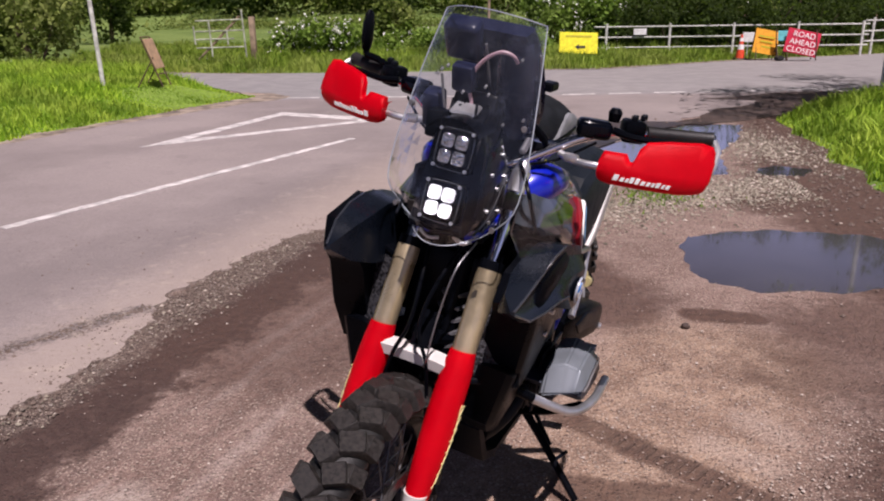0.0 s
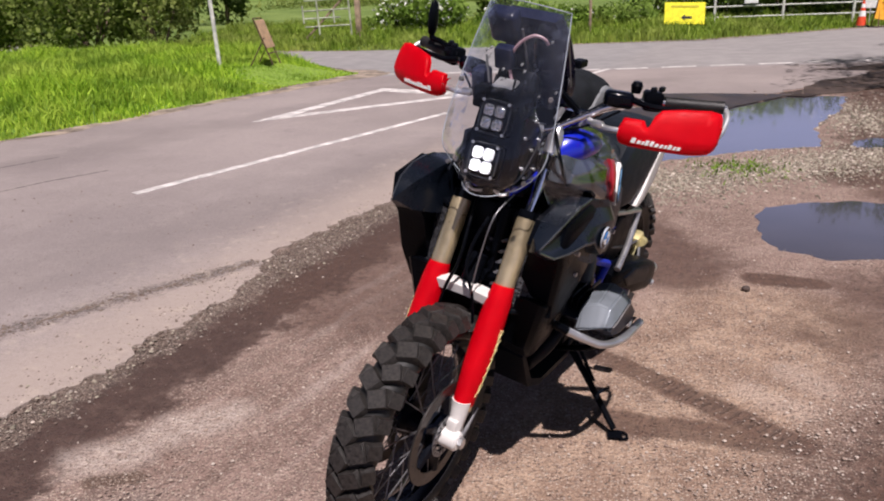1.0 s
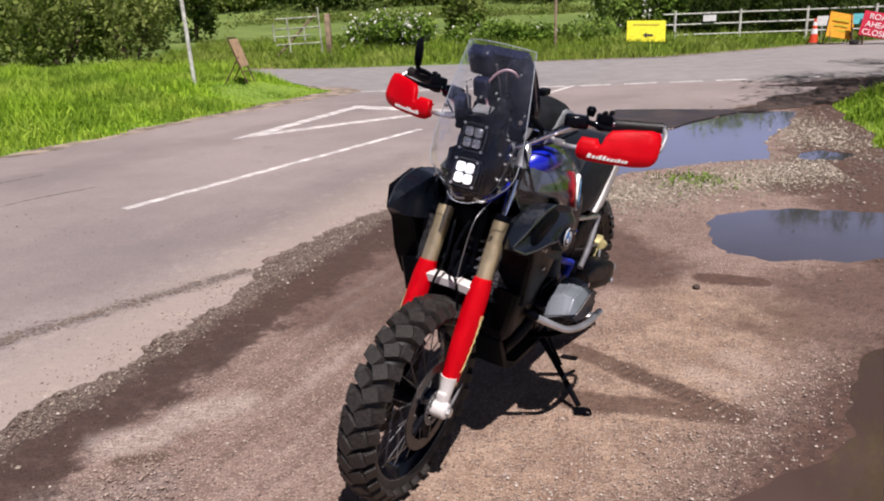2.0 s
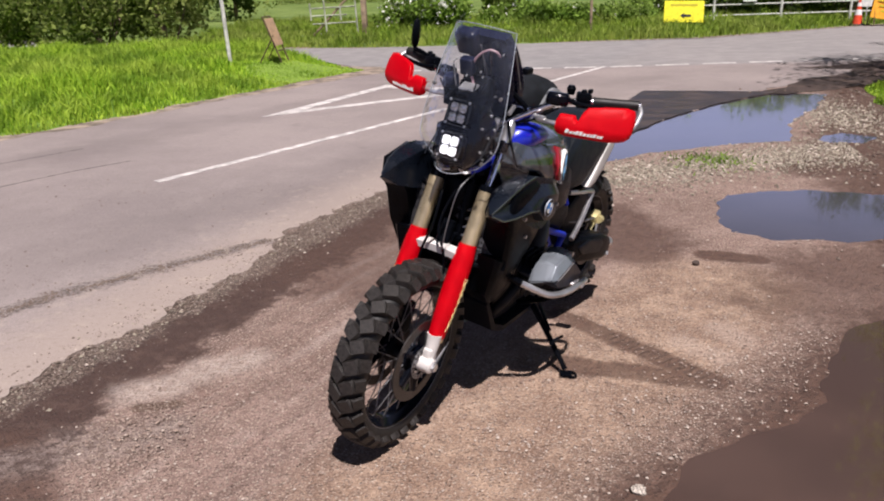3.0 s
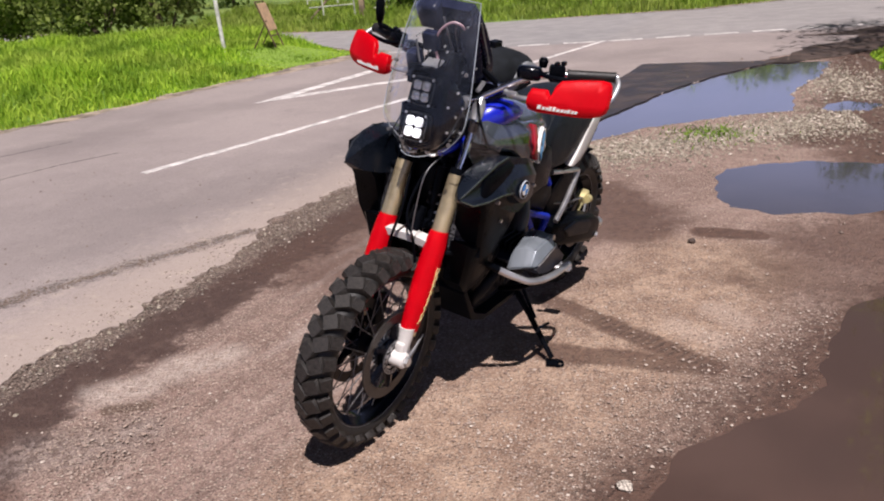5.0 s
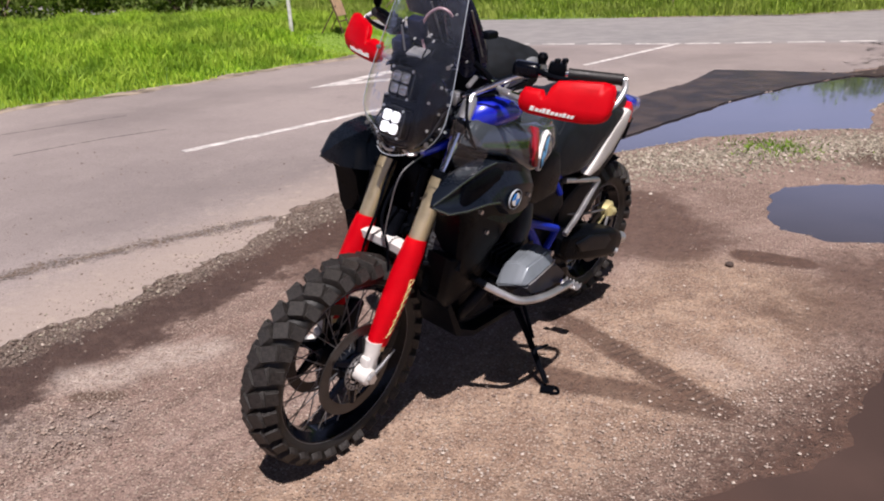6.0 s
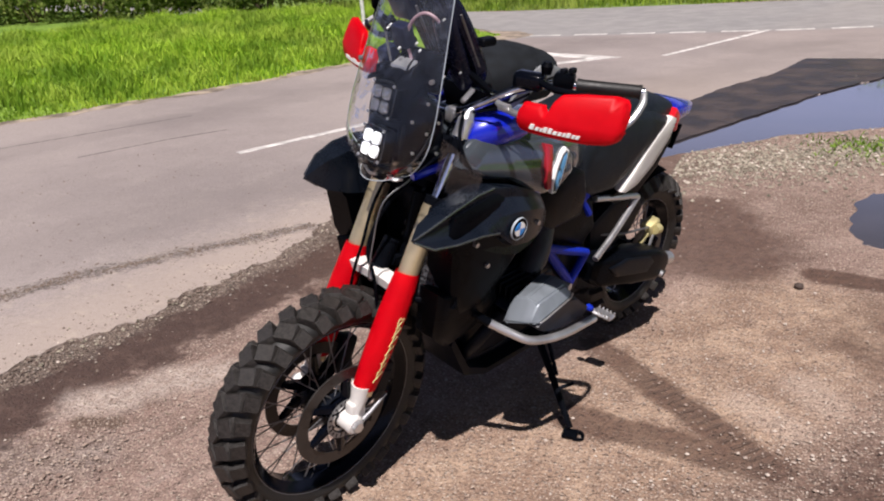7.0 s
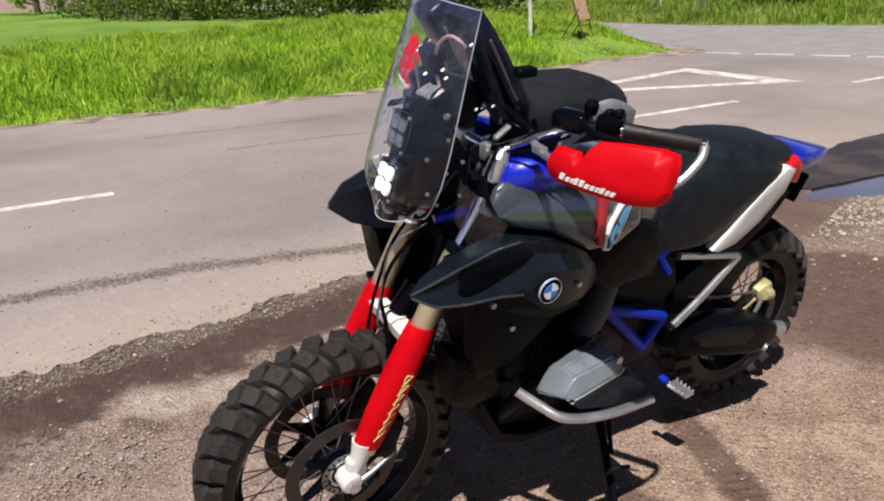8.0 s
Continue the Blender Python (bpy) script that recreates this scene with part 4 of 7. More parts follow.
# marker pole on the verge
pole = thing("marker_pole", pose(-7.05, 12.75, 0.26, 0, -1.4, 0), "slim white-painted pole standing in the long grass", "pole")
rod("post", [(0, 0, -0.2), (0, 0, 3.2)], 0.037, M["fence_white"], pole)
rod("base_collar", [(0, 0, -0.05), (0, 0, 0.12)], 0.042, M["gal"], pole)
pole2 = thing("marker_pole", pose(6.95, 15.3, 0.02), "grey galvanised pole beside the road", "pole")
rod("post", [(0, 0, -0.1), (0, 0, 4.8)], 0.045, M["gal"], pole2)
pole3 = thing("wooden_post", pose(-0.85, 24.0, 0.15), "thin dark wooden post in the hedgerow", "post")
rod("post", [(0, 0, -0.1), (0.02, 0, 2.6)], 0.045, M["old_wood"], pole3)

# folding board on the verge, seen edge-on
board = thing("folding_sign", pose(-6.45, 13.6, 0.3, 0, 0, 100), "faded tan folding sign on a rusty frame", "sign")
for sx in (-0.26, 0.26):
    rod("leg", [(sx, -0.14, -0.02), (sx, 0.16, 0.85)], 0.014, M["rust"], board)
    rod("back_leg", [(sx, 0.3, -0.02), (sx, -0.02, 0.5)], 0.012, M["rust"], board)
for zz, yy in ((0.2, -0.06), (0.85, 0.16)):
    rod("crossbar", [(-0.26, yy, zz), (0.26, yy, zz)], 0.012, M["rust"], board)
sheet("panel", (0.56, 0.012, 0.55), M["board_tan"], board, pose(0, 0.03, 0.56, -18.5, 0, 0), label="faded tan sign panel")

# field gate standing open, with its post
M["gate_paint"] = plain("weathered_gate_paint", (0.40, 0.42, 0.33), 0.8, vary=0.35, scale=30)
gate = thing("field_gate", pose(-8.46, 23.9, 0.15, 0, 2, 187), "pale weathered field gate propped by a dark beam", "gate")
for zz, x0, x1 in ((0.46, 0.0, 1.55), (0.72, 0.35, 1.6), (0.96, 0.0, 1.6), (1.28, 0.0, 1.5)):
    rod("rail", [(x0, 0, zz), (x1, 0, zz + 0.02)], 0.024, M["gate_paint"], gate)
for xx, z0, z1 in ((0.02, 0.1, 1.58), (0.55, 0.55, 0.98), (1.08, 0.2, 1.3), (1.57, 0.6, 1.15)):
    rod("upright", [(xx, 0.03, z0), (xx, 0.03, z1)], 0.028, M["gate_paint"], gate)
rod("brace", [(0.12, -0.05, 1.38), (1.56, -0.05, 0.12)], 0.04, M["old_wood"], gate, "dark wooden beam across the gate")
rod("fallen_rail", [(0.62, -0.1, 0.05), (1.55, -0.1, 0.16)], 0.03, M["gate_paint"], gate, "pale rail lying at the gate's foot")
gp = thing("gate_post", pose(-8.24, 23.92, 0.1), "thick old wooden gate post", "post")
bm = bmesh.new()
box(bm, (0, 0, 0.68), (0.17, 0.17, 1.46), None, 0.025, 2)
part("post", bm, M["old_wood"], gp)

# railing along the far side
fence = thing("railing", pose(3.0, 26.9, 0.0), "white-painted tubular roadside railing in long grass", "fence")
for k in range(5):
    xx = k * 2.1
    rod("post", [(xx, 0.42 * xx / 8.4, -0.1), (xx, 0.42 * xx / 8.4, 1.12)], 0.042, M["fence_white"], fence)
for zz in (0.35, 0.68, 1.02):
    rod("rail", [(-0.4, -0.02, zz), (8.6, 0.43, zz)], 0.024, M["fence_white"], fence)
notice = thing("notice_plate", pose(4.1, 26.86, 0.86), "small white notice plate fixed to the railing", "sign")
sheet("plate", (0.42, 0.012, 0.2), M["sign_white"], notice, pose(0, 0, 0), label="")
notice2 = thing("notice_plate", pose(7.5, 26.4, 0.66), "small white notice plate beside the cone", "sign")
sheet("plate", (0.36, 0.012, 0.3), M["sign_white"], notice2, pose(0, 0, 0))
rod("stake", [(0, 0.02, -0.65), (0, 0.02, 0.12)], 0.02, M["gal"], notice2)
copy_thing(fence, pose(12.0, 28.0, 0.1, 0, 0, 26))

# yellow temporary sign
ys = thing("yellow_sign", pose(1.95, 25.0, 0.08, 0, 0, 4), "bright yellow temporary road sign leaning in the grass", "sign")
sheet("panel", (1.2, 0.012, 0.66), M["sign_yellow"], ys, pose(0, 0, 0.5, -14, 2, 0), 0.004)
for zz, w in ((0.2, 0.82),):
    sheet("text_bar", (w, 0.004, 0.06), M["sign_ochre"], ys, pose(0.0, -0.012 + zz * 0.25, 0.5 + zz, -14, 2, 0), 0.0)
bm = bmesh.new()
pts = [(-0.16, 0.0), (-0.04, 0.09), (-0.04, 0.035), (0.16, 0.035), (0.16, -0.035), (-0.04, -0.035), (-0.04, -0.09)]
fr, bk = [bm.verts.new((a, -0.004, b)) for a, b in pts], [bm.verts.new((a, 0.002, b)) for a, b in pts]
bm.faces.new(fr), bm.faces.new(bk)
for k in range(7):
    bm.faces.new((fr[k], bk[k], bk[(k + 1) % 7], fr[(k + 1) % 7]))
arrow = part("arrow", bm, M["sign_black"], ys, "black arrow", 0)
arrow.matrix_local = pose(0.05, -0.045, 0.38, -14, 2, 0)
for sx in (-0.5, 0.5):
    rod("leg", [(sx, -0.08, -0.05), (sx, 0.1, 0.82)], 0.016, M["rust"], ys)
    rod("prop", [(sx, 0.4, -0.05), (sx, 0.1, 0.8)], 0.014, M["rust"], ys)

# road works signs and cone
cone = thing("traffic_cone", pose(7.05, 25.5, 0.01), "orange traffic cone with white sleeves", "traffic cone")
bm = bmesh.new()
box(bm, (0, 0, 0.02), (0.38, 0.38, 0.04), None, 0.012)
part("foot", bm, M["sign_black"], cone)
for nm, z0, z1, mt in (("body", 0.04, 0.3, "cone_orange"), ("sleeve", 0.3, 0.46, "sign_white"), ("body", 0.46, 0.55, "cone_orange"), ("sleeve", 0.55, 0.66, "sign_white"), ("tip", 0.66, 0.76, "cone_orange")):
    bm = bmesh.new()
    tube(bm, [(0, 0, z0), (0, 0, z1)], (0.15 - 0.155 * z0, 0.15 - 0.155 * z1), 18)
    part(nm, bm, M[mt], cone)


def road_sign(name, x, y, rz, w, h, mat, label, roll=0.0):
    s = thing(name, pose(x, y, 0.02, 0, 0, rz), label, "sign")
    sheet("panel", (w, 0.014, h), M[mat], s, pose(0, 0, 0.16 + h / 2, -12, roll, 0), 0.005)
    for sx in (-w * 0.42, w * 0.42):
        rod("leg", [(sx, -0.12, 0.0), (sx, 0.08, 0.16 + h)], 0.018, M["rust"], s)
        rod("prop", [(sx, 0.42, 0.0), (sx, 0.08, 0.12 + h)], 0.016, M["rust"], s)
    return s


os_ = road_sign("orange_sign", 7.65, 25.0, 6, 0.75, 0.74, "sign_orange", "plain orange temporary road sign, tilted", 11)
for k in range(3):
    sheet("text_bar", (0.5 - 0.1 * k, 0.004, 0.05), M["sign_ochre"], os_, pose(0, -0.03 + 0.05 * (1 - k) * 0.3, 0.68 - 0.15 * k, -12, 11, 0), 0.0)
rs = road_sign("red_sign", 8.55, 24.5, -4, 0.96, 0.72, "sign_red", "red temporary sign reading road ahead closed", 12)
for k, word in enumerate(("ROAD", "AHEAD", "CLOSED")):
    cu = bpy.data.curves.new("lettering", "FONT")
    cu.body, cu.size, cu.align_x, cu.extrude = word, 0.23, "CENTER", 0.002
    cu.materials.append(M["sign_white"])
    tx = new("lettering", cu)
    tx.parent = rs
    z = 0.68 - 0.22 * k
    tx.matrix_local = pose((z - 0.52) * 0.2, -0.04 + (z - 0.52) * 0.21, z - 0.02, 78, 12, 0)
    tx["label"] = "white lettering"
ts = road_sign("teal_sign", 8.05, 24.75, 0, 0.3, 0.3, "sign_teal", "small teal panel between the road signs")
for ch in ts.children:
    if ch.name.startswith("panel"):
        ch.matrix_local = pose(0, -0.02, 0.72, -12, 0, 0)
bag = thing("sandbag", pose(7.95, 24.55, 0.02), "dark sandbag weighing down the signs", "sandbag")
bm = bmesh.new()
loft(bm, [section(-0.14 + 0.07 * k, 0, 0.07, 0.16 * (1 - 0.5 * abs(k - 2) / 2), 0.07 * (1 - 0.35 * abs(k - 2) / 2), 2.6, 14) for k in range(5)])
part("sack", bm, M["sign_black"], bag)


# ---- loose stones ----
def stones(name, count, fn, size, label, seed, mat="stone", on_road=False):
    rng = np.random.default_rng(seed)
    xy = fn(rng, count)
    x, y = xy[:, 0], xy[:, 1]
    dry = ~(inside(ROAD, x, y) & (edge_distance(ROAD, x, y) > 0.5)) | on_road
    if mat == "stone":
        for (ax, ay), (bx, by), w, v, soft in DAMP:
            u = np.clip(((x - ax) * (bx - ax) + (y - ay) * (by - ay)) / ((bx - ax) ** 2 + (by - ay) ** 2), 0, 1)
            dry &= (np.hypot(x - ax - u * (bx - ax), y - ay - u * (by - ay)) > w + soft * 0.6) | (rng.random(len(x)) < 0.12)
    for q in PUDDLES:
        dry &= ~inside(q, x, y)
    x, y = x[dry], y[dry]
    n = len(x)
    s = size * rng.uniform(0.4, 1.0, n) ** 2.5 * rng.choice([1, 1, 1, 1, 1.8, 2.4], n)
    base = np.array([(0, 0, 1), (1, 0, 0), (0, 1, 0), (-1, 0, 0), (0, -1, 0), (0, 0, -0.6)], float)
    v = base[None] * (0.6 + 0.5 * rng.random((n, 6, 1)))
    a = rng.uniform(0, 6.28, n)
    c, d = np.cos(a)[:, None], np.sin(a)[:, None]
    v = np.stack([v[..., 0] * c - v[..., 1] * d, v[..., 0] * d + v[..., 1] * c, v[..., 2] * 0.7], -1) * s[:, None, None]
    v += np.stack([x, y, 0.001 + 0.004 * on_road + 0 * x], 1)[:, None]
    f = np.array([(0, 1, 2), (0, 2, 3), (0, 3, 4), (0, 4, 1), (5, 2, 1), (5, 3, 2), (5, 4, 3), (5, 1, 4)])
    faces = (f[None] + 6 * np.arange(n)[:, None, None]).reshape(-1, 3)
    return tagged(raw_mesh(name, v.reshape(-1, 3).tolist(), [tuple(q) for q in faces.tolist()], M[mat]), label, "stones", kind="stuff")


def along_edge(rng, n):
    t = rng.random(n)
    s = np.where(rng.random(n) < 0.72, rng.normal(0.07, 0.11, n), rng.uniform(-0.15, 0.24, n))
    y = 0.4 + t * 5.0
    return np.stack([(0.18 * y - 2.23 + s) / 0.983, y], 1)


stones("edge_gravel", 20000, along_edge, 0.0056, "loose dark gravel along the broken asphalt edge", 21, "dark_stone")
def along_streak(g, n):
    t = g.random(n)
    x = np.where(t < 0.55, -3.1 + t / 0.55 * 0.6, -2.5 + (t - 0.55) / 0.45 * 0.78)
    y = np.where(t < 0.55, 1.14 + t / 0.55 * 1.32, 2.46 + (t - 0.55) / 0.45 * 1.08)
    spread = 0.035 + 0.03 * np.sin(t * 37) + 0.02 * np.sin(t * 91)
    return np.stack([x + g.normal(0, 1, n) * spread, y + g.normal(0, 1, n) * spread], 1)


stones("streak_gravel", 5200, along_streak, 0.0055, "loose dark grit lying in a line on the asphalt", 26, "dark_stone", True)
stones("road_grit", 1100, lambda g, n: np.stack([g.uniform(-4.5, -1.7, n), g.uniform(0.8, 5.0, n)], 1), 0.0055, "scattered grit on the asphalt", 27, "dark_stone", True)


def over_soil(g, n):
    """Spread over the yard, clear of the muddy strip beside the road."""
    q = np.stack([g.uniform(-1.7, 2.6, n), g.uniform(0.7, 6.0, n)], 1)
    strip = q[:, 0] * 0.983 - q[:, 1] * 0.18 + 2.23 < 0.66
    q[strip, 0] = g.uniform(-0.6, 2.6, strip.sum())
    return q


stones("scattered_gravel", 36000, over_soil, 0.0043, "small stones scattered over the soil", 22)


def heap(g, n):
    x = g.uniform(0.1, 2.6, n)
    mid_y = 5.3 + 0.5 * (x - 0.3) + np.where(x > 1.2, 0.12, 0.0)
    return np.stack([x, mid_y + 0.2 + g.normal(0, 0.34, n)], 1)


stones("loose_gravel", 1300, lambda g, n: np.stack([-1.12 + g.normal(0, 0.13, n), 1.2 + g.normal(0, 0.17, n)], 1), 0.005, "pale loose chippings on the soil near the road", 28)
def by_mud(g, n):
    t = g.random(n)
    off = g.normal(0, 0.16, n) + 0.05 * np.sin(t * 23)
    return np.stack([0.25 + 1.35 * t - 0.7 * off, 1.28 + 1.32 * t + 0.7 * off], 1)


stones("pale_chippings", 2200, by_mud, 0.0042, "pale chippings trodden into the damp soil", 31, "chip")
stones("bright_chippings", 1500, lambda g, n: np.stack([g.uniform(-1.7, 1.5, n), 0.8 + 3.6 * g.random(n) ** 1.4], 1), 0.0042, "scattered pale chippings on the soil", 32, "chip")
stones("edge_chippings", 2600, along_edge, 0.0065, "pale stones in the loose gravel by the asphalt", 33, "heap_stone")
stones("gravel_heap", 17000, heap, 0.0095, "pale coarse gravel between the puddles", 23, "heap_stone")
stones("bank_gravel", 4500, lambda g, n: np.stack([2.85 + g.normal(0, 0.3, n), 8.6 + g.normal(0, 0.75, n)], 1), 0.013, "pale coarse gravel below the grass bank", 24, "heap_stone")
stones("damp_gravel", 5000, lambda g, n: np.stack([3.0 + g.normal(0, 0.5, n), g.uniform(3.0, 11.0, n)], 1), 0.014, "dark damp gravel below the grass bank", 25, "dark_stone")
rng_ = np.random.default_rng(31)
n_ = 420
c_ = np.stack([1.3 + rng_.normal(0, 0.2, n_), 6.2 + rng_.normal(0, 0.16, n_), 0 * np.arange(n_)], 1)
d_ = np.stack([rng_.normal(0, 0.02, n_), rng_.normal(0, 0.02, n_), rng_.uniform(0.01, 0.045, n_)], 1)
w_ = np.stack([rng_.normal(0, 0.006, n_), rng_.normal(0, 0.006, n_), 0 * np.arange(n_)], 1)
v_ = np.stack([c_ - w_, c_ + w_, c_ + d_], 1).reshape(-1, 3)
tagged(raw_mesh("weeds", v_.tolist(), [(3 * q, 3 * q + 1, 3 * q + 2) for q in range(n_)], M["leaf_pale"]), "thin yellow-green weeds in the gravel", "weeds", kind="stuff")
ds = thing("dark_stone", pose(0.99, 3.47, 0.0), "small dark stone lying on dry soil", "stone")
bm = bmesh.new()
bmesh.ops.create_icosphere(bm, subdivisions=2, radius=0.02)
for v in bm.verts:
    v.co = Vector((v.co.x * 1.1, v.co.y * 0.9, v.co.z * 0.8)) * (1 + 0.25 * noise.noise(v.co * 70)) + Vector((0, 0, 0.008))
part("pebble", bm, M["dark_soil"], ds)
st = thing("white_stone", pose(0.68, 1.30, 0.0), "single pale stone lying in damp soil", "stone")
bm = bmesh.new()
bmesh.ops.create_icosphere(bm, subdivisions=2, radius=0.021)
for v in bm.verts:
    v.co = Vector((v.co.x * 1.35, v.co.y, v.co.z * 0.6)) * (1 + 0.45 * noise.noise(v.co * 75)) + Vector((0, 0, 0.006))
M["chalk"] = plain("chalky_stone", (0.46, 0.41, 0.35), 0.9, vary=0.75, scale=900, bump=0.6)
part("pebble", bm, M["chalk"], st)

# ---- the motorcycle ----
M["red"] = plain("red_plastic", (0.84, 0.002, 0.012), 0.45, vary=0.05, bump=0.02, spec=0.22)
M["gold"] = plain("gold_anodised", (0.62, 0.51, 0.32), 0.34, 0.75, vary=0.12, bump=0.03)
M["white_plastic"] = plain("white_plastic", (0.66, 0.64, 0.61), 0.5, vary=0.1, bump=0.05)
M["pod_black"] = plain("satin_black", (0.005, 0.0075, 0.013), 0.28, vary=0.2, bump=0.02, spec=0.28)
M["pod_gloss"] = plain("glossy_black_edge", (0.03, 0.034, 0.042), 0.14, vary=0.2, bump=0.0, spec=1.0)
M["black"] = plain("black_plastic", (0.0026, 0.0032, 0.005), 0.32, vary=0.3, bump=0.03, spec=0.05)
M["gloss"] = plain("black_gloss", (0.0022, 0.003, 0.006), 0.14, vary=0.2, bump=0.0, spec=0.14)
M["dark_metal"] = plain("dark_metal", (0.004, 0.0055, 0.0095), 0.42, 0.0, vary=0.3, spec=0.12)
M["tank_grey"] = plain("grey_metallic_paint", (0.062, 0.074, 0.088), 0.16, 0.35, vary=0.1, bump=0.0, coat=1.0)
M["blue"] = plain("blue_paint", (0.003, 0.014, 0.42), 0.26, 0.1, vary=0.08, bump=0.0, coat=0.7)
M["frame_blue"] = plain("blue_frame_paint", (0.003, 0.02, 0.34), 0.45, vary=0.1, bump=0.02, spec=0.18)
M["stripe_red"] = plain("red_stripe", (0.33, 0.01, 0.02), 0.35, coat=0.5, bump=0.0)
M["pale_blue"] = plain("pale_blue_print", (0.10, 0.30, 0.55), 0.4, bump=0.0)
M["rubber"] = plain("dusty_rubber", (0.019, 0.0162, 0.0145), 0.5, vary=0.85, scale=45, bump=0.5, spec=0.4)
M["rubber_dark"] = plain("tyre_rubber", (0.006, 0.0055, 0.0053), 0.55, vary=0.5, scale=50, bump=0.3)
M["vinyl"] = plain("seat_vinyl", (0.0085, 0.012, 0.0175), 0.5, spec=0.24, vary=0.2, scale=90, bump=0.25)
M["cloth"] = plain("bag_cloth", (0.010, 0.012, 0.015), 0.85, spec=0.2, vary=0.3, scale=140, bump=0.5)
M["cloth_grey"] = plain("grey_cloth", (0.19, 0.20, 0.21), 0.85, vary=0.2, scale=140, bump=0.5)
M["silver"] = plain("brushed_aluminium", (0.62, 0.62, 0.63), 0.35, 0.85, vary=0.12, bump=0.08)
M["cover"] = plain("cast_cover", (0.20, 0.225, 0.25), 0.4, 0.35, vary=0.12, bump=0.08)
M["head_blue"] = plain("dark_cast_head", (0.016, 0.021, 0.036), 0.4, vary=0.25, spec=0.3)
M["intake_grey"] = plain("grey_intake_plastic", (0.05, 0.047, 0.047), 0.5, vary=0.25)
M["chrome"] = plain("chrome_tube", (0.74, 0.76, 0.82), 0.13, 1.0, vary=0.08, bump=0.0)
M["disc"] = plain("brake_disc_steel", (0.06, 0.054, 0.052), 0.42, 0.7, vary=0.15, scale=120)
M["brass"] = plain("gold_caliper", (0.50, 0.44, 0.22), 0.5, 0.5, vary=0.25)
M["tail_red"] = plain("tail_lens", (0.60, 0.01, 0.02), 0.2, bump=0.0)
M["print_yellow"] = plain("pale_yellow_print", (0.75, 0.66, 0.30), 0.5, bump=0.0)
M["spoke_grey"] = plain("spoke_steel", (0.22, 0.22, 0.23), 0.4, 0.7)
# navy in this base colour stands for sky mirrored by the screen
M["nav_black"] = plain("dark_composite", (0.010, 0.013, 0.034), 0.3, vary=0.35, scale=30, bump=0.05, spec=0.25)
M["cable_pink"] = plain("dusty_pink_cable", (0.42, 0.27, 0.30), 0.5, bump=0.0)
M["edge"] = plain("polished_edge", (0.36, 0.40, 0.45), 0.2, bump=0.0)
M["badge_blue"] = plain("badge_blue", (0.03, 0.22, 0.62), 0.25, bump=0.0)


def radiator_material():
    k = Mat("radiator_mesh", 0.6, 0.3)
    o = k.obj()
    v = k.voronoi(120, o)
    k.put("Base Color", k.mix(k.ramp(v, 0.25, 0.5), (0.002, 0.002, 0.003), (0.05, 0.05, 0.055)))
    k.bump(v, 0.8, 0.004)
    return k.m


def clear_material():
    """A thin clear sheet: see-through, with the sky's gloss on it."""
    k = Mat("clear_screen", 0.03)
    o = k.obj()
    see, shine, mx, fr = k.n("BsdfTransparent"), k.n("BsdfGlossy"), k.n("MixShader"), k.n("Fresnel")
    k.set(see.inputs[0], k.mix(k.ramp(k.noise(26, 4, 0.7, o), 0.55, 0.75), (0.955, 0.97, 0.985), (0.90, 0.92, 0.94)))
    k.set(shine.inputs["Roughness"], k.ramp(k.noise(60, 4, 0.7, o), 0.4, 0.75, 0.03, 0.16))
    fr.inputs["IOR"].default_value = 1.47
    k.set(mx.inputs[0], fr.outputs[0])
    k.set(mx.inputs[1], see.outputs[0])
    k.set(mx.inputs[2], shine.outputs[0])
    # pale blue layer painted in as hazy sky sheen, stronger towards the top
    haze, both = k.n("BsdfDiffuse"), k.n("MixShader")
    haze.inputs[0].default_value = (0.62, 0.68, 0.84, 1)
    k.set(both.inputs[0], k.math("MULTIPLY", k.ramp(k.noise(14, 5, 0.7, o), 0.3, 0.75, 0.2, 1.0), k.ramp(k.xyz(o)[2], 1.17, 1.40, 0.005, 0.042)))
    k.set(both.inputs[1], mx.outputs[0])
    k.set(both.inputs[2], haze.outputs[0])
    k.t.links.new(both.outputs[0], k.t.nodes["Material Output"].inputs[0])
    k.t.nodes.remove(k.b)
    return k.m


def lens_material():
    k = Mat("lamp_lens", 0.08)
    k.put("Base Color", (0.62, 0.63, 0.66))
    k.put("Metallic", 0.9)
    k.bump(k.voronoi(160, k.obj()), 0.6, 0.004)
    return k.m


def glow_material():
    k = Mat("lit_led", 0.3)
    k.put("Base Color", (0.9, 0.92, 0.95))
    k.put("Emission Color", (1.0, 0.98, 0.95))
    k.put("Emission Strength", k.ramp(k.voronoi(95, k.obj()), 0.15, 0.75, 1.05, 0.2))
    return k.m


M["radiator"], M["clear"], M["lens"], M["glow"] = radiator_material(), clear_material(), lens_material(), glow_material()

BIKE = pose(-0.213, 1.491, 0, 0, 0, -18.5) @ pose(0, 0, 0, 0, 10.5, 0)
bike = thing("motorcycle", BIKE, "black adventure motorcycle with red handguards on its side stand", "motorcycle")


def fork_y(z):
    return 0.035 + (z - 0.40) * 0.46


def B(name, mat, parent=None, label="", smooth=35):
    """Opens a bmesh and hands back it and the call that closes it."""
    bm = bmesh.new()
    return bm, lambda: part(name, bm, M[mat], parent or bike, label, smooth)


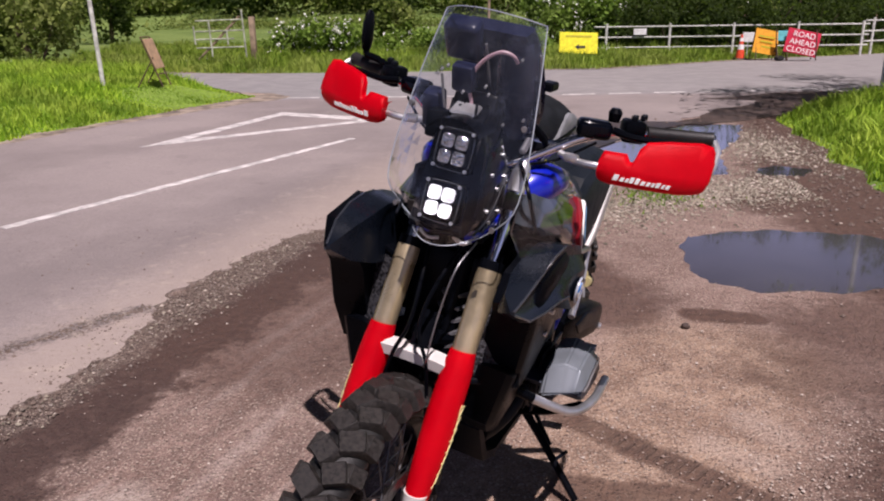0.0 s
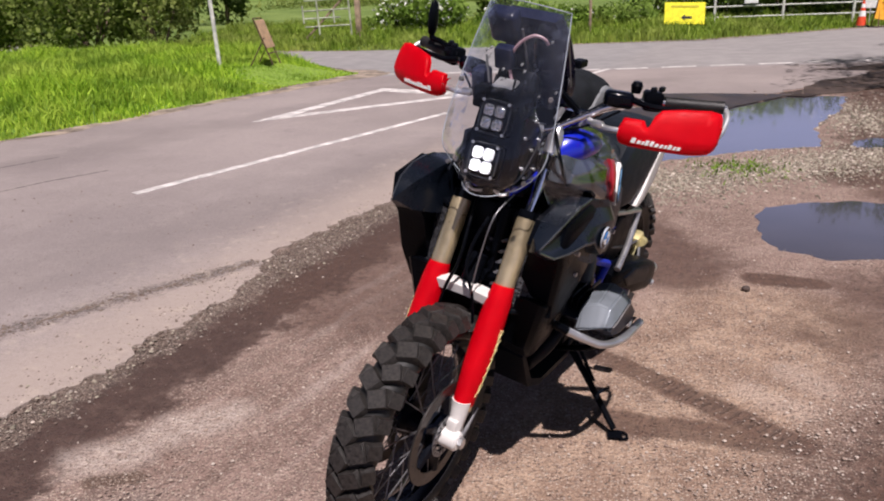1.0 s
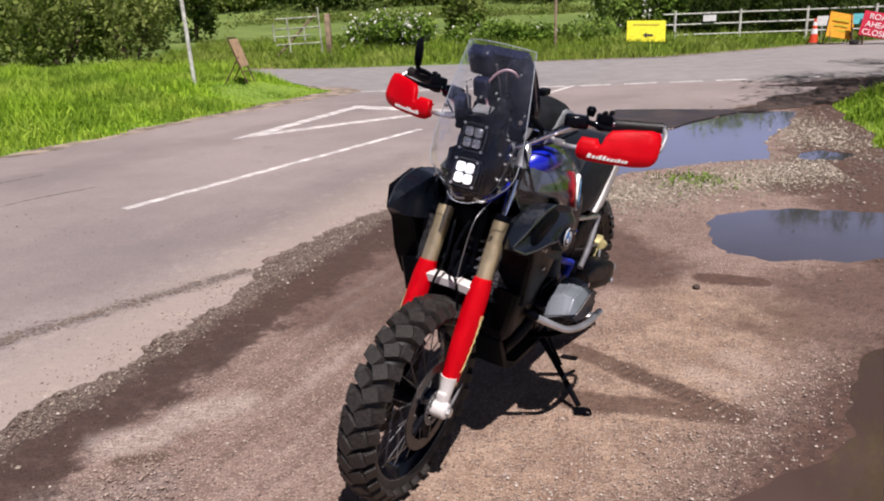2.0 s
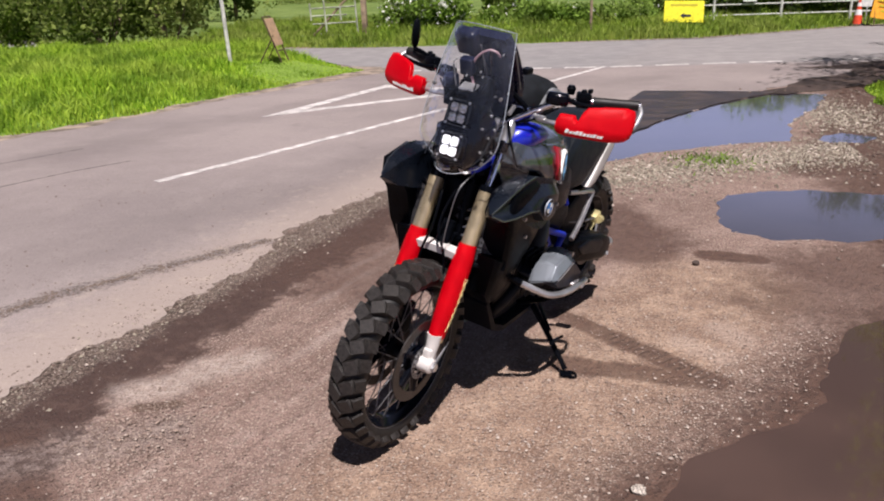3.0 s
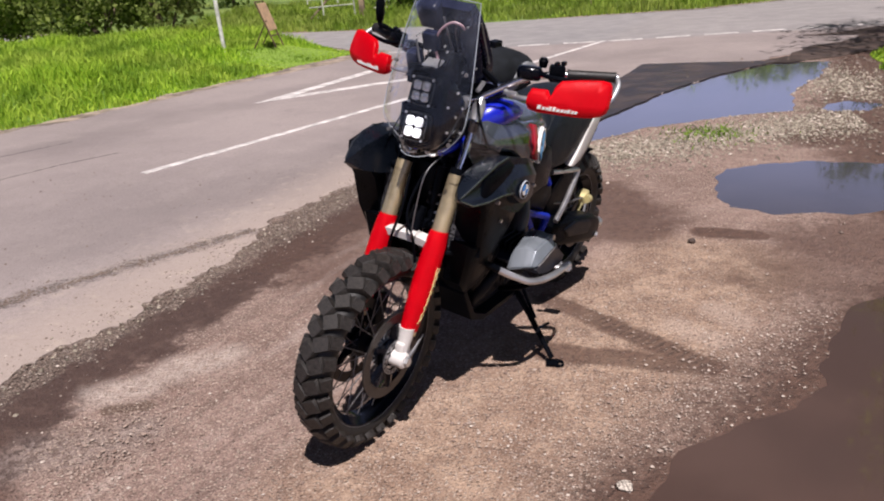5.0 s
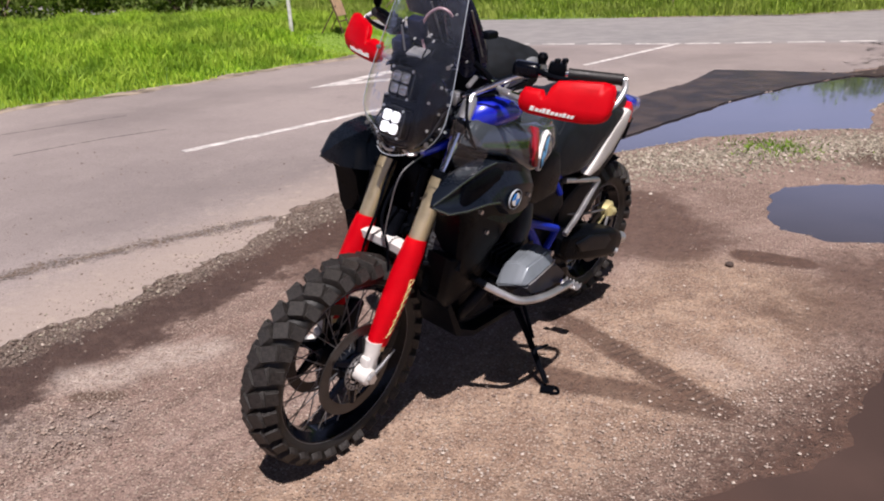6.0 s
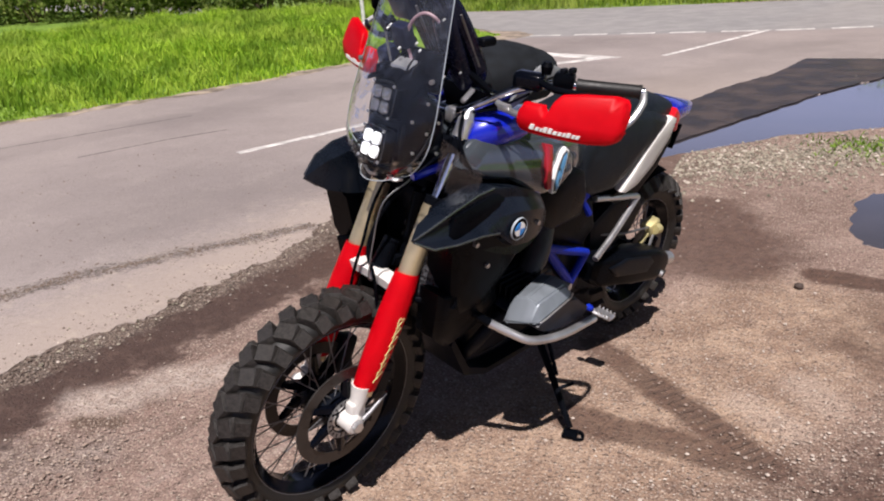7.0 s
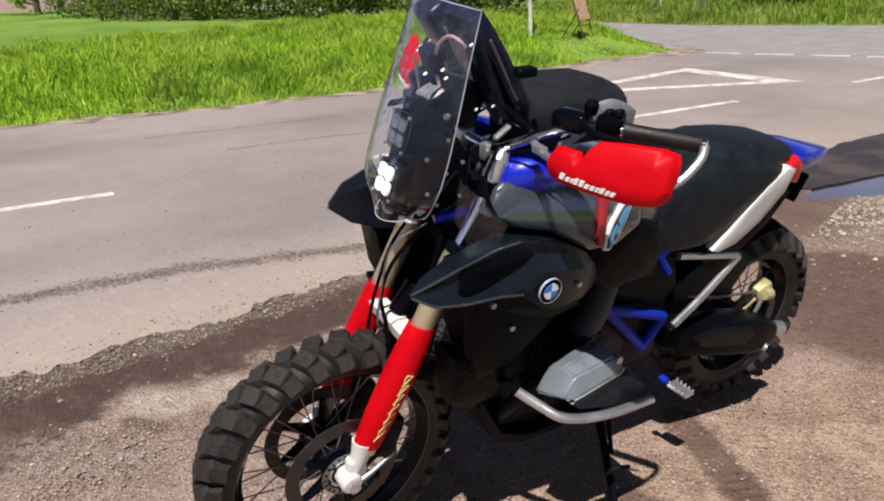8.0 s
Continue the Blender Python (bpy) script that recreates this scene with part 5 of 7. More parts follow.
def wheel(name, cy, R, width, rim_r, discs, spokes, knob):
    c = Vector((0, cy, R))
    bm, done = B(name, "gloss", label="black spoked wheel")
    w = width * 0.36
    spin(bm, [(-w, rim_r + 0.012), (-w, rim_r), (-w * 0.75, rim_r - 0.008), (-w * 0.45, rim_r - 0.022), (w * 0.45, rim_r - 0.022), (w * 0.75, rim_r - 0.008), (w, rim_r), (w, rim_r + 0.012), (w * 0.7, rim_r + 0.006), (-w * 0.7, rim_r + 0.006)], c, "X", 56, True)
    rim = done()
    for s in (1, -1):
        bm, done = B("rim_line", "spoke_grey", rim, "thin pale line round the rim's edge")
        spin(bm, [(s * (w + 0.0008), rim_r + 0.004), (s * (w + 0.0016), rim_r + 0.005), (s * (w + 0.0008), rim_r + 0.006)], c, "X", 56, True)
        done()
    # tyre carcass
    bm, done = B("tyre", "rubber_dark", rim, "chunky dusty off-road tyre")
    hw, t = width / 2, R - rim_r
    prof = []
    for k in range(15):
        a = math.pi * (-0.12 + 1.24 * k / 14)
        prof.append((hw * 0.93 * math.cos(a), rim_r + 0.002 + (t - knob - 0.002) * (0.38 + 0.62 * math.sin(a)) if 0 < math.sin(a) else rim_r + 0.002 + (t - knob) * (0.38 + 0.5 * math.sin(a))))
    prof += [(-hw * 0.6, rim_r - 0.004), (hw * 0.6, rim_r - 0.004)]
    spin(bm, prof, c, "X", 64, True)
    done()
    # tread blocks, one by one
    n = int(2 * math.pi * R / (0.070 if width < 0.14 else 0.078))
    lug = bmesh.new()
    vs = []
    foot = ((-1, -0.86), (-0.93, -1), (0.93, -1), (1, -0.86), (1, 0.86), (0.93, 1), (-0.93, 1), (-1, 0.86))
    for z, s in ((-0.9, 1.04), (0.76, 1.0), (1.0, 0.9)):
        vs.append([lug.verts.new((sx * 0.5 * s, sy * 0.5 * s, z)) for sx, sy in foot])
    for a, b in zip(vs, vs[1:]):
        for q in range(8):
            lug.faces.new((a[q], a[(q + 1) % 8], b[(q + 1) % 8], b[q]))
    lug.faces.new(vs[-1])
    first = [part("tread_block", lug, M["rubber"], rim, "", 50)]

    def block(ang, x, rad, length, wide, high, yaw, tilt):
        ob = first.pop() if first else new("tread_block", lug_mesh)
        ob.parent = rim
        rot = Matrix.Rotation(ang, 4, "X")
        ob.matrix_local = Matrix.Translation(c) @ rot @ Matrix.Translation((x, 0, rad)) @ Matrix.Rotation(tilt, 4, "Y") @ Matrix.Rotation(yaw, 4, "Z") @ Matrix.Diagonal((wide, length, high, 1))

    lug_mesh = first[0].data
    wob = random.Random(7)
    for k in range(n):
        a = 2 * math.pi * k / n
        half = math.pi / n
        j = lambda v: v * wob.uniform(0.93, 1.07)
        block(a, width * 0.16, R - knob - 0.001, j(0.047), j(width * 0.44), knob, radians(30), radians(10))
        block(a + half, -width * 0.16, R - knob - 0.001, j(0.047), j(width * 0.44), knob, radians(-30), radians(-10))
        block(a - 0.05, width * 0.415, R - knob - width * 0.15, j(0.040), j(width * 0.34), knob * 0.95, radians(10), radians(56))
        block(a + half - 0.05, -width * 0.415, R - knob - width * 0.15, j(0.040), j(width * 0.34), knob * 0.95, radians(-10), radians(-56))
    bm, done = B("hub", "dark_metal", rim)
    spin(bm, [(-0.075, 0.0), (-0.075, 0.022), (-0.055, 0.05), (-0.03, 0.05), (-0.02, 0.03), (0.02, 0.03), (0.03, 0.05), (0.055, 0.05), (0.075, 0.022), (0.075, 0.0)], c, "X", 24)
    done()
    for s in (1, -1):
        bm, done = B("hub_ring", "silver", rim, "bright ring round the hub")
        spin(bm, [(s * 0.079, 0.036), (s * 0.084, 0.036), (s * 0.084, 0.043), (s * 0.079, 0.043)], c, "X", 28, True)
        done()
    bm, done = B("sensor_ring", "spoke_grey", rim, "slotted wheel sensor ring")
    spin(bm, [(0.0855, 0.047), (0.0875, 0.047), (0.0875, 0.062), (0.0855, 0.062)], c, "X", 40, True)
    done()
    for k in range(20):
        a = 2 * math.pi * k / 20
        bm, done = B("ring_slot", "black", rim)
        q = c + Vector((0.087, 0.0545 * math.cos(a), 0.0545 * math.sin(a)))
        box(bm, q, (0.0024, 0.005, 0.009), Matrix.Rotation(a - math.pi / 2, 4, "X"))
        done()
    bm = bmesh.new()
    tube(bm, [(0, 0, 0), (0, 0, 1)], 0.0021, 5)
    base = part("spoke", bm, M["spoke_grey"], rim, "thin steel spoke")
    first = True
    for k in range(spokes):
        a = 2 * math.pi * k / spokes
        side = 1 if k % 2 else -1
        b = a + (0.42 if (k // 2) % 2 else -0.42)
        p0 = c + Vector((side * 0.042, 0.046 * math.cos(b), 0.046 * math.sin(b)))
        p1 = c + Vector((side * 0.006, (rim_r - 0.02) * math.cos(a), (rim_r - 0.02) * math.sin(a)))
        ob = base if first else new("spoke", base.data)
        first = False
        ob.parent = rim
        d = p1 - p0
        ob.matrix_local = Matrix.Translation(p0) @ d.to_track_quat("Z", "Y").to_matrix().to_4x4() @ Matrix.Diagonal((1, 1, d.length, 1))
    for x, dr in discs:
        bm, done = B("brake_disc", "disc", rim, "drilled steel brake disc")
        spin(bm, [(x - 0.0025, dr - 0.036), (x + 0.0025, dr - 0.036), (x + 0.0025, dr), (x - 0.0025, dr)], c, "X", 56, True)
        for k in range(30):
            a = 2 * math.pi * k / 30
            r = dr - 0.010 - 0.008 * (k % 3)
            q = c + Vector((x, r * math.cos(a), r * math.sin(a)))
            tube(bm, [q - Vector((0.0034, 0, 0)), q + Vector((0.0034, 0, 0))], 0.0042, 6)
        done()
        bm, done = B("disc_carrier", "gloss", rim, "black carrier of the disc")
        spin(bm, [(x - 0.006, 0.032), (x + 0.006, 0.032), (x + 0.006, 0.058), (x - 0.006, 0.058)], c, "X", 24, True)
        done()
        for k in range(6):
            bm, done = B("carrier_arm", "gloss", rim)
            a = 2 * math.pi * k / 6 + 0.2
            d0, d1 = Vector((x, 0.04 * math.cos(a), 0.04 * math.sin(a))), Vector((x, (dr - 0.034) * math.cos(a + 0.25), (dr - 0.034) * math.sin(a + 0.25)))
            tube(bm, [c + d0, c + d0.lerp(d1, 0.5), c + d1], (0.018, 0.011), 6)
            done()
    return rim


wheel("front_wheel", 0.0, 0.345, 0.118, 0.262, ((0.072, 0.152), (-0.072, 0.152)), 36, 0.0165)
wheel("rear_wheel", 1.53, 0.335, 0.165, 0.222, ((0.082, 0.135),), 32, 0.017)

# front fork
for s in (1, -1):
    x = 0.103 * s
    bm, done = B("axle_clamp", "white_plastic", label="off-white axle clamp")
    tube(bm, [(x, 0.040, 0.450), (x, 0.033, 0.41), (x, 0.012, 0.362)], (0.028, 0.020), 14)
    tube(bm, [(x - 0.022 * s, 0, 0.345), (x + 0.024 * s, 0, 0.345), (x + 0.03 * s, 0, 0.345)], [0.028, 0.028, 0.022], 16)
    box(bm, (x, 0.02, 0.375), (0.036, 0.05, 0.06), None, 0.01, 2)
    clampo = done()
    bm, done = B("axle_nut", "silver", clampo)
    tube(bm, [(x + 0.028 * s, 0, 0.345), (x + 0.042 * s, 0, 0.345)], 0.016, 6)
    done()
    bm, done = B("fork_tube", "gold", label="gold anodised outer fork tube")
    tube(bm, [(x, fork_y(0.42), 0.42), (x, fork_y(0.72), 0.72), (x, fork_y(0.74), 0.74), (x, fork_y(0.905), 0.905), (x, fork_y(0.92), 0.92)], [0.027, 0.027, 0.028, 0.029, 0.0275], 20)
    ft = done()
    bm, done = B("dust_seal", "black", ft)
    tube(bm, [(x, fork_y(0.915), 0.915), (x, fork_y(0.935), 0.935)], 0.0285, 18)
    done()
    bm, done = B("stanchion", "chrome", label="polished upper fork tube")
    tube(bm, [(x, fork_y(0.92), 0.92), (x, fork_y(1.12), 1.12)], 0.0155, 18)
    leg = done()
    bm, done = B("clamp_sleeve", "black", leg, "black rubber sleeve")
    tube(bm, [(x, fork_y(1.045), 1.045), (x, fork_y(1.05), 1.05), (x, fork_y(1.08), 1.08)], [0.0185, 0.0205, 0.0205], 16)
    done()
    bm, done = B("fork_cap", "silver", label="silver fork cap and clamp")
    tube(bm, [(x, fork_y(1.085), 1.085), (x, fork_y(1.128), 1.128), (x, fork_y(1.132), 1.132), (x, fork_y(1.15), 1.15)], [0.022, 0.0225, 0.019, 0.014], 16)
    done()
    # red leg guard wrapped round the front of the tube
    rows = []
    for k in range(9):
        z = 0.435 + (0.745 - 0.435) * k / 8
        hw = 0.026 + 0.0115 * math.sin(math.pi * (0.05 + 0.75 * k / 8)) + (-0.004 if k > 7 else 0)
        depth = 0.034 + 0.006 * math.sin(math.pi * k / 8)
        cy = fork_y(z) - 0.002
        ring = []
        for j in range(15):
            a = radians(-130 + 260 * j / 14)
            ring.append((x + hw * math.sin(a) * 1.0, cy - depth * math.cos(a), z + 0.012 * math.cos(a)))
        rows.append(ring)
    bm, done = B("fork_guard", "red", label="bright red plastic fork leg guard")
    loft(bm, rows, False, False)
    bmesh.ops.solidify(bm, geom=bm.faces[:], thickness=0.004)
    guard = done()
    # outlined lettering along the outer edge, as plain strokes
    bm = bmesh.new()
    tube(bm, [(x + s * (0.0285 + 0.0115 * math.sin(math.pi * (0.05 + 0.75 * q / 14))), fork_y(0.465 + 0.0135 * q) - 0.012 + (0.005 if q % 2 else 0.0), 0.465 + 0.0135 * q) for q in range(14)], 0.0012, 4)
    part("print_outline", bm, M["print_yellow"], guard)
    for k in range(7):
        z0 = 0.475 + k * 0.024
        u = fork_y(z0)
        bm = bmesh.new()
        hw = 0.026 + 0.0115 * math.sin(math.pi * (0.05 + 0.75 * (z0 - 0.435) / 0.31)) + 0.001
        xo = x + s * (hw + 0.001)
        tube(bm, [(xo, u - 0.008, z0), (xo, u + 0.014, z0 + 0.016), (xo, u - 0.005, z0 + 0.021)], 0.0014, 4)
        part("print_stroke", bm, M["print_yellow"], guard)

bm, done = B("fork_brace", "white_plastic", label="white fork brace bridging the legs")
rows = []
for k in range(13):
    u = -1 + 2 * k / 12
    arch = 0.006 * (1 - u * u)
    rows.append([(u * 0.088, fork_y(0.71) - 0.018 + dy - arch * 0.3, 0.705 + dz + arch) for dy, dz in ((-0.012, -0.016), (-0.015, 0.010), (0.0, 0.016), (0.03, 0.012), (0.03, -0.010))])
loft(bm, rows)
done()
for s in (1, -1):
    bm, done = B("brake_caliper", "dark_metal", label="dark brake caliper behind the fork leg")
    box(bm, (0.078 * s, 0.115, 0.42), (0.05, 0.06, 0.12), Matrix.Rotation(radians(-20), 4, "X"), 0.012, 2)
    box(bm, (0.096 * s, 0.12, 0.42), (0.02, 0.05, 0.08), Matrix.Rotation(radians(-20), 4, "X"), 0.008, 1)
    tube(bm, [(0.1 * s, 0.03, 0.36), (0.095 * s, 0.10, 0.40)], 0.012, 8)
    done()
bm, done = B("wheel_sensor_bracket", "spoke_grey", label="slim polished bracket behind the axle")
tube(bm, [(0.125, 0.0, 0.335), (0.122, 0.055, 0.355), (0.115, 0.12, 0.385)], (0.009, 0.004), 8)
done()

# telelever arm, front spring
bm, done = B("shock_spring", "spoke_grey", label="dark coil spring behind the fork")
pts = [(0.03 + 0.034 * math.cos(a), 0.235 + 0.034 * math.sin(a) + (0.62 + 0.022 * a / 6.283 - 0.62) * 0.35, 0.60 + 0.030 * a / 6.283) for a in [k * 0.4 for k in range(126)]]
tube(bm, pts, 0.0065, 6)
done()
bm, done = B("shock_body", "black")
tube(bm, [(0.03, 0.215, 0.58), (0.03, 0.245, 0.72), (0.03, 0.30, 0.92)], (0.018, 0.024), 14)
done()
bm, done = B("suspension_arm", "black", label="forged front suspension arm")
for s in (1, -1):
    tube(bm, [(0.02 * s, fork_y(0.74) + 0.02, 0.74), (0.08 * s, 0.33, 0.70), (0.1 * s, 0.48, 0.64)], (0.018, 0.024), 10, 4)
tube(bm, [(0, fork_y(0.72), 0.72), (0, fork_y(0.78) + 0.02, 0.79)], 0.026, 14)
done()
for s, o in ((1, 0.0), (-1, 0.012)):
    bm, done = B("brake_hose", "black", label="braided brake hose")
    tube(bm, [(0.06 * s, 0.32, 1.02), (0.03 * s + o, 0.18, 0.92), (0.012 * s, 0.13, 0.80), (0.045 * s, 0.13, 0.70), (0.075 * s, 0.12, 0.52)], 0.0048, 6, 8)
    done()
bm, done = B("sensor_cable", "spoke_grey", label="grey cable looping by the fork")
tube(bm, [(0.085, 0.20, 1.0), (0.076, 0.12, 0.955), (0.060, 0.104, 0.84), (0.052, 0.10, 0.742), (0.04, 0.12, 0.715)], 0.0022, 6, 8)
done()
bm, done = B("inner_mudguard", "black", label="black splash guard behind the wheel")
rows = []
for k in range(10):
    a = radians(62 - 44 * k / 9)
    r = 0.385
    rows.append([(u * 0.075, r * math.cos(a) * (1 - 0.06 * u * u), 0.345 + r * math.sin(a) * (1 - 0.03 * u * u)) for u in (-1, -0.6, 0, 0.6, 1)])
loft(bm, rows, False, False)
bmesh.ops.solidify(bm, geom=bm.faces[:], thickness=0.004)
done()

# lower fork bridge and head
bm, done = B("fork_bridge", "black", label="black fork bridge")
box(bm, (0, fork_y(1.06), 1.06), (0.15, 0.07, 0.035), None, 0.012, 2)
box(bm, (0, fork_y(0.97) + 0.03, 0.97), (0.14, 0.06, 0.03), None, 0.012, 2)
tube(bm, [(0, 0.33, 0.92), (0, 0.40, 1.08)], 0.035, 14)
done()

# lamp tower
bm, done = B("lamp_tower", "gloss", label="glossy black rally lamp tower")
for a, b, w0, w1 in (((0.15, 1.015), (0.215, 1.245), 0.066, 0.056),):
    rows = []
    for k in range(7):
        t = k / 6
        y, z = a[0] + (b[0] - a[0]) * t, a[1] + (b[1] - a[1]) * t
        w = w0 + (w1 - w0) * t
        if k == 6:
            w *= 0.6
        rows.append([(-w, y + 0.02, z), (-w * 0.9, y, z), (w * 0.9, y, z), (w, y + 0.02, z), (w * 0.9, y + 0.075, z), (-w * 0.9, y + 0.075, z)])
    loft(bm, rows)
tower = done()
for zc, lit in ((1.187, False), (1.082, True)):
    yc = 0.158 + (zc - 1.082) * 0.27
    bm, done = B("led_lamp", "black", label="square four-lens lamp, lit" if lit else "square four-lens lamp, unlit")
    m = Matrix.Rotation(radians(-14), 4, "X")
    box(bm, (0.012, yc, zc), (0.080, 0.05, 0.084), m, 0.012, 2)
    lampo = done()
    bm, done = B("bezel", "pod_gloss", lampo, "polished rim round the lamp")
    ring = [(0.040 * math.copysign(abs(math.cos(a)) ** 0.4, math.cos(a)), 0.043 * math.copysign(abs(math.sin(a)) ** 0.4, math.sin(a))) for a in [2 * math.pi * q / 28 for q in range(29)]]
    tube(bm, [Vector((0.012, yc, zc)) + m @ Vector((u, -0.022, v)) for u, v in ring], 0.0014, 5)
    done()
    for sx in (-1, 1):
        for sz in (-1, 1):
            off = m @ Vector((sx * 0.0155, -0.0265, sz * 0.0165))
            bm, done = B("lens", "glow" if lit else "lens", lampo, "lit white lens" if lit else "clear unlit lens")
            box(bm, Vector((0.012, yc, zc)) + off, (0.0275, 0.008, 0.0295), m, 0.007, 2)
            done()
            bm, done = B("bolt", "silver", lampo)
            q = Vector((0.012, yc, zc)) + (m @ Vector((sx * 0.036, -0.026, sz * 0.038)))
            tube(bm, [q, q + m @ Vector((0, -0.004, 0))], 0.004, 6)
            done()
for s in (1, -1):
    bm, done = B("tower_wing", "gloss", label="black side plate of the lamp tower")
    pillow(bm, [(0.20, 1.05), (0.21, 1.13), (0.27, 1.13), (0.30, 1.08), (0.26, 1.03)] if s < 0 else [(0.15, 1.04), (0.17, 1.20), (0.23, 1.225), (0.30, 1.15), (0.31, 1.04), (0.22, 1.015)], lambda u, v, d, s=s: (s * (0.088 + d), u, v), 0.006, 0.006)
    done()
    bm, done = B("blue_frame_tube", "blue", label="blue painted tube behind the lamps")
    tube(bm, [(0.05 * s, 0.24, 0.985), (0.065 * s, 0.32, 1.0), (0.07 * s, 0.42, 1.03)], 0.012, 8, 4)
    done()
    bm, done = B("tower_stay", "dark_metal", label="thin dark stay behind the screen")
    tube(bm, [(0.09 * s, 0.15, 1.03), (0.10 * s, 0.20, 1.06), (0.10 * s, 0.26, 1.12)], 0.003, 6, 5)
    tube(bm, [(0.06 * s, 0.15, 1.03), (0.0, 0.15, 1.015)], 0.0045, 6)
    done()
for y, z in ((0.19, 1.075), (0.185, 1.155), (0.235, 1.19), (0.275, 1.135), (0.275, 1.055), (0.235, 1.115), (0.215, 1.045)):
    bm, done = B("tower_bolt", "silver", label="small bright bolt")
    tube(bm, [(0.088, y, z), (0.0995, y, z)], 0.0042, 6)
    done()
for pts, r in ((((0.045, 0.16, 1.012), (0.062, 0.165, 1.0), (0.078, 0.18, 1.004)), 0.005), (((-0.03, 0.15, 1.012), (-0.01, 0.148, 1.0), (0.015, 0.15, 1.004)), 0.004)):
    bm, done = B("hose_fitting", "silver", label="small bright hose fitting")
    tube(bm, [Vector(q) for q in pts], r, 7, 3)
    done()
for pts in (((0.10, 0.36, 1.15), (0.15, 0.30, 1.10), (0.17, 0.33, 1.02), (0.15, 0.40, 0.99)), ((-0.05, 0.33, 1.10), (-0.10, 0.24, 1.05), (-0.13, 0.28, 0.99), (-0.12, 0.36, 0.96))):
    bm, done = B("wiring_loom", "black", label="black wiring beside the fork head")
    tube(bm, [Vector(q) for q in pts], 0.005, 7, 6)
    done()
bm, done = B("tower_cowl", "gloss", label="black cowl over the lamps")
rows = []
for k in range(9):
    a = math.pi * k / 8
    rows.append([(0.058 * math.cos(a), y, 1.222 + 0.030 * math.sin(a) + (y - 0.16) * 0.05) for y in (0.172, 0.21, 0.28)])
loft(bm, rows, False, False)
bmesh.ops.solidify(bm, geom=bm.faces[:], thickness=0.004)
done()
# instrument tower behind the screen, with its mounts
bm, done = B("navigation_tower", "nav_black", label="black navigation panel facing the rider")
rows = []
for k in range(8):
    t = k / 7
    y, z = 0.292 + 0.158 * t, 1.441 - 0.241 * t
    w = (0.074, 0.088, 0.095, 0.098, 0.098, 0.095, 0.085, 0.06)[k]
    rows.append([(-w + 0.02, y, z), (-w * 0.9 + 0.02, y - 0.018, z - 0.013), (w * 0.9 + 0.018, y - 0.018, z - 0.013), (w + 0.02, y, z), (w * 0.94 + 0.02, y + 0.01, z + 0.007), (-w * 0.94 + 0.02, y + 0.01, z + 0.007)])
loft(bm, rows)
nav = done()
bm, done = B("panel_screen", "lens", nav, "dark glass display")
box(bm, (0.01, 0.388, 1.318), (0.14, 0.012, 0.15), Matrix.Rotation(radians(35), 4, "X"), 0.006, 1)
done()
bm, done = B("cable_loop", "cable_pink", nav, "dusty pink looped cable behind the screen")
tube(bm, [(-0.006, 0.275, 1.262), (-0.016, 0.262, 1.318), (0.006, 0.255, 1.364), (0.040, 0.256, 1.390), (0.066, 0.264, 1.388), (0.078, 0.274, 1.374)], 0.0042, 7, 6)
done()
for c_, sz_, an_ in (((-0.01, 0.25, 1.262), (0.062, 0.045, 0.010), 24), ((0.10, 0.37, 1.19), (0.016, 0.05, 0.014), 35)):
    bm, done = B("mount_plate", "silver" if an_ < 30 else "spoke_grey", nav, "bright metal mount behind the screen")
    box(bm, c_, sz_, Matrix.Rotation(radians(an_), 4, "X"), 0.005, 1)
    done()
bm, done = B("instrument_box", "black", nav, "black instrument housing behind the lamps")
box(bm, (-0.005, 0.31, 1.24), (0.105, 0.09, 0.10), Matrix.Rotation(radians(-20), 4, "X"), 0.014, 2)
box(bm, (-0.07, 0.25, 1.22), (0.04, 0.05, 0.06), None, 0.008, 2)
done()
bm, done = B("roadbook_case", "nav_black", nav, "dark navigation case behind the screen")
box(bm, (-0.050, 0.280, 1.402), (0.080, 0.05, 0.090), Matrix.Rotation(radians(34), 4, "X"), 0.014, 3)
box(bm, (-0.03, 0.262, 1.326), (0.05, 0.035, 0.06), Matrix.Rotation(radians(20), 4, "X"), 0.008, 2)
done()
bm, done = B("side_hood", "nav_black", nav, "long dark cover beside the cables")
loft(bm, [[(0.062 + wx * math.cos(a), 0.290 + 0.108 * t - 0.012 * math.sin(math.pi * t) + 0.014 * math.sin(a), 1.428 - 0.226 * t + 0.01 * math.sin(a)) for a in [2 * math.pi * q / 14 for q in range(14)]] for t, wx in ((0.0, 0.022), (0.06, 0.036), (0.3, 0.042), (0.6, 0.044), (0.9, 0.038), (1.0, 0.02))])
done()
for x_, y_, z_, x2, y2, z2 in ((0.004, 0.268, 1.40, 0.012, 0.345, 1.262), (-0.075, 0.245, 1.325, -0.06, 0.252, 1.255), (0.112, 0.31, 1.395, 0.108, 0.395, 1.262)):
    bm, done = B("frame_stay", "spoke_grey", nav, "thin metal stay of the tower")
    tube(bm, [(x_, y_, z_), (x2, y2, z2)], 0.0032, 7)
    done()
for x_, y_, z_ in ((-0.082, 0.262, 1.335), (-0.068, 0.258, 1.345), (0.022, 0.262, 1.318), (0.03, 0.266, 1.302), (0.082, 0.288, 1.382), (0.09, 0.35, 1.25), (-0.02, 0.245, 1.30), (0.05, 0.335, 1.232)):
    bm, done = B("tower_screw", "silver", nav)
    tube(bm, [(x_, y_, z_), (x_, y_ - 0.007, z_ - 0.004)], 0.003, 7)
    done()
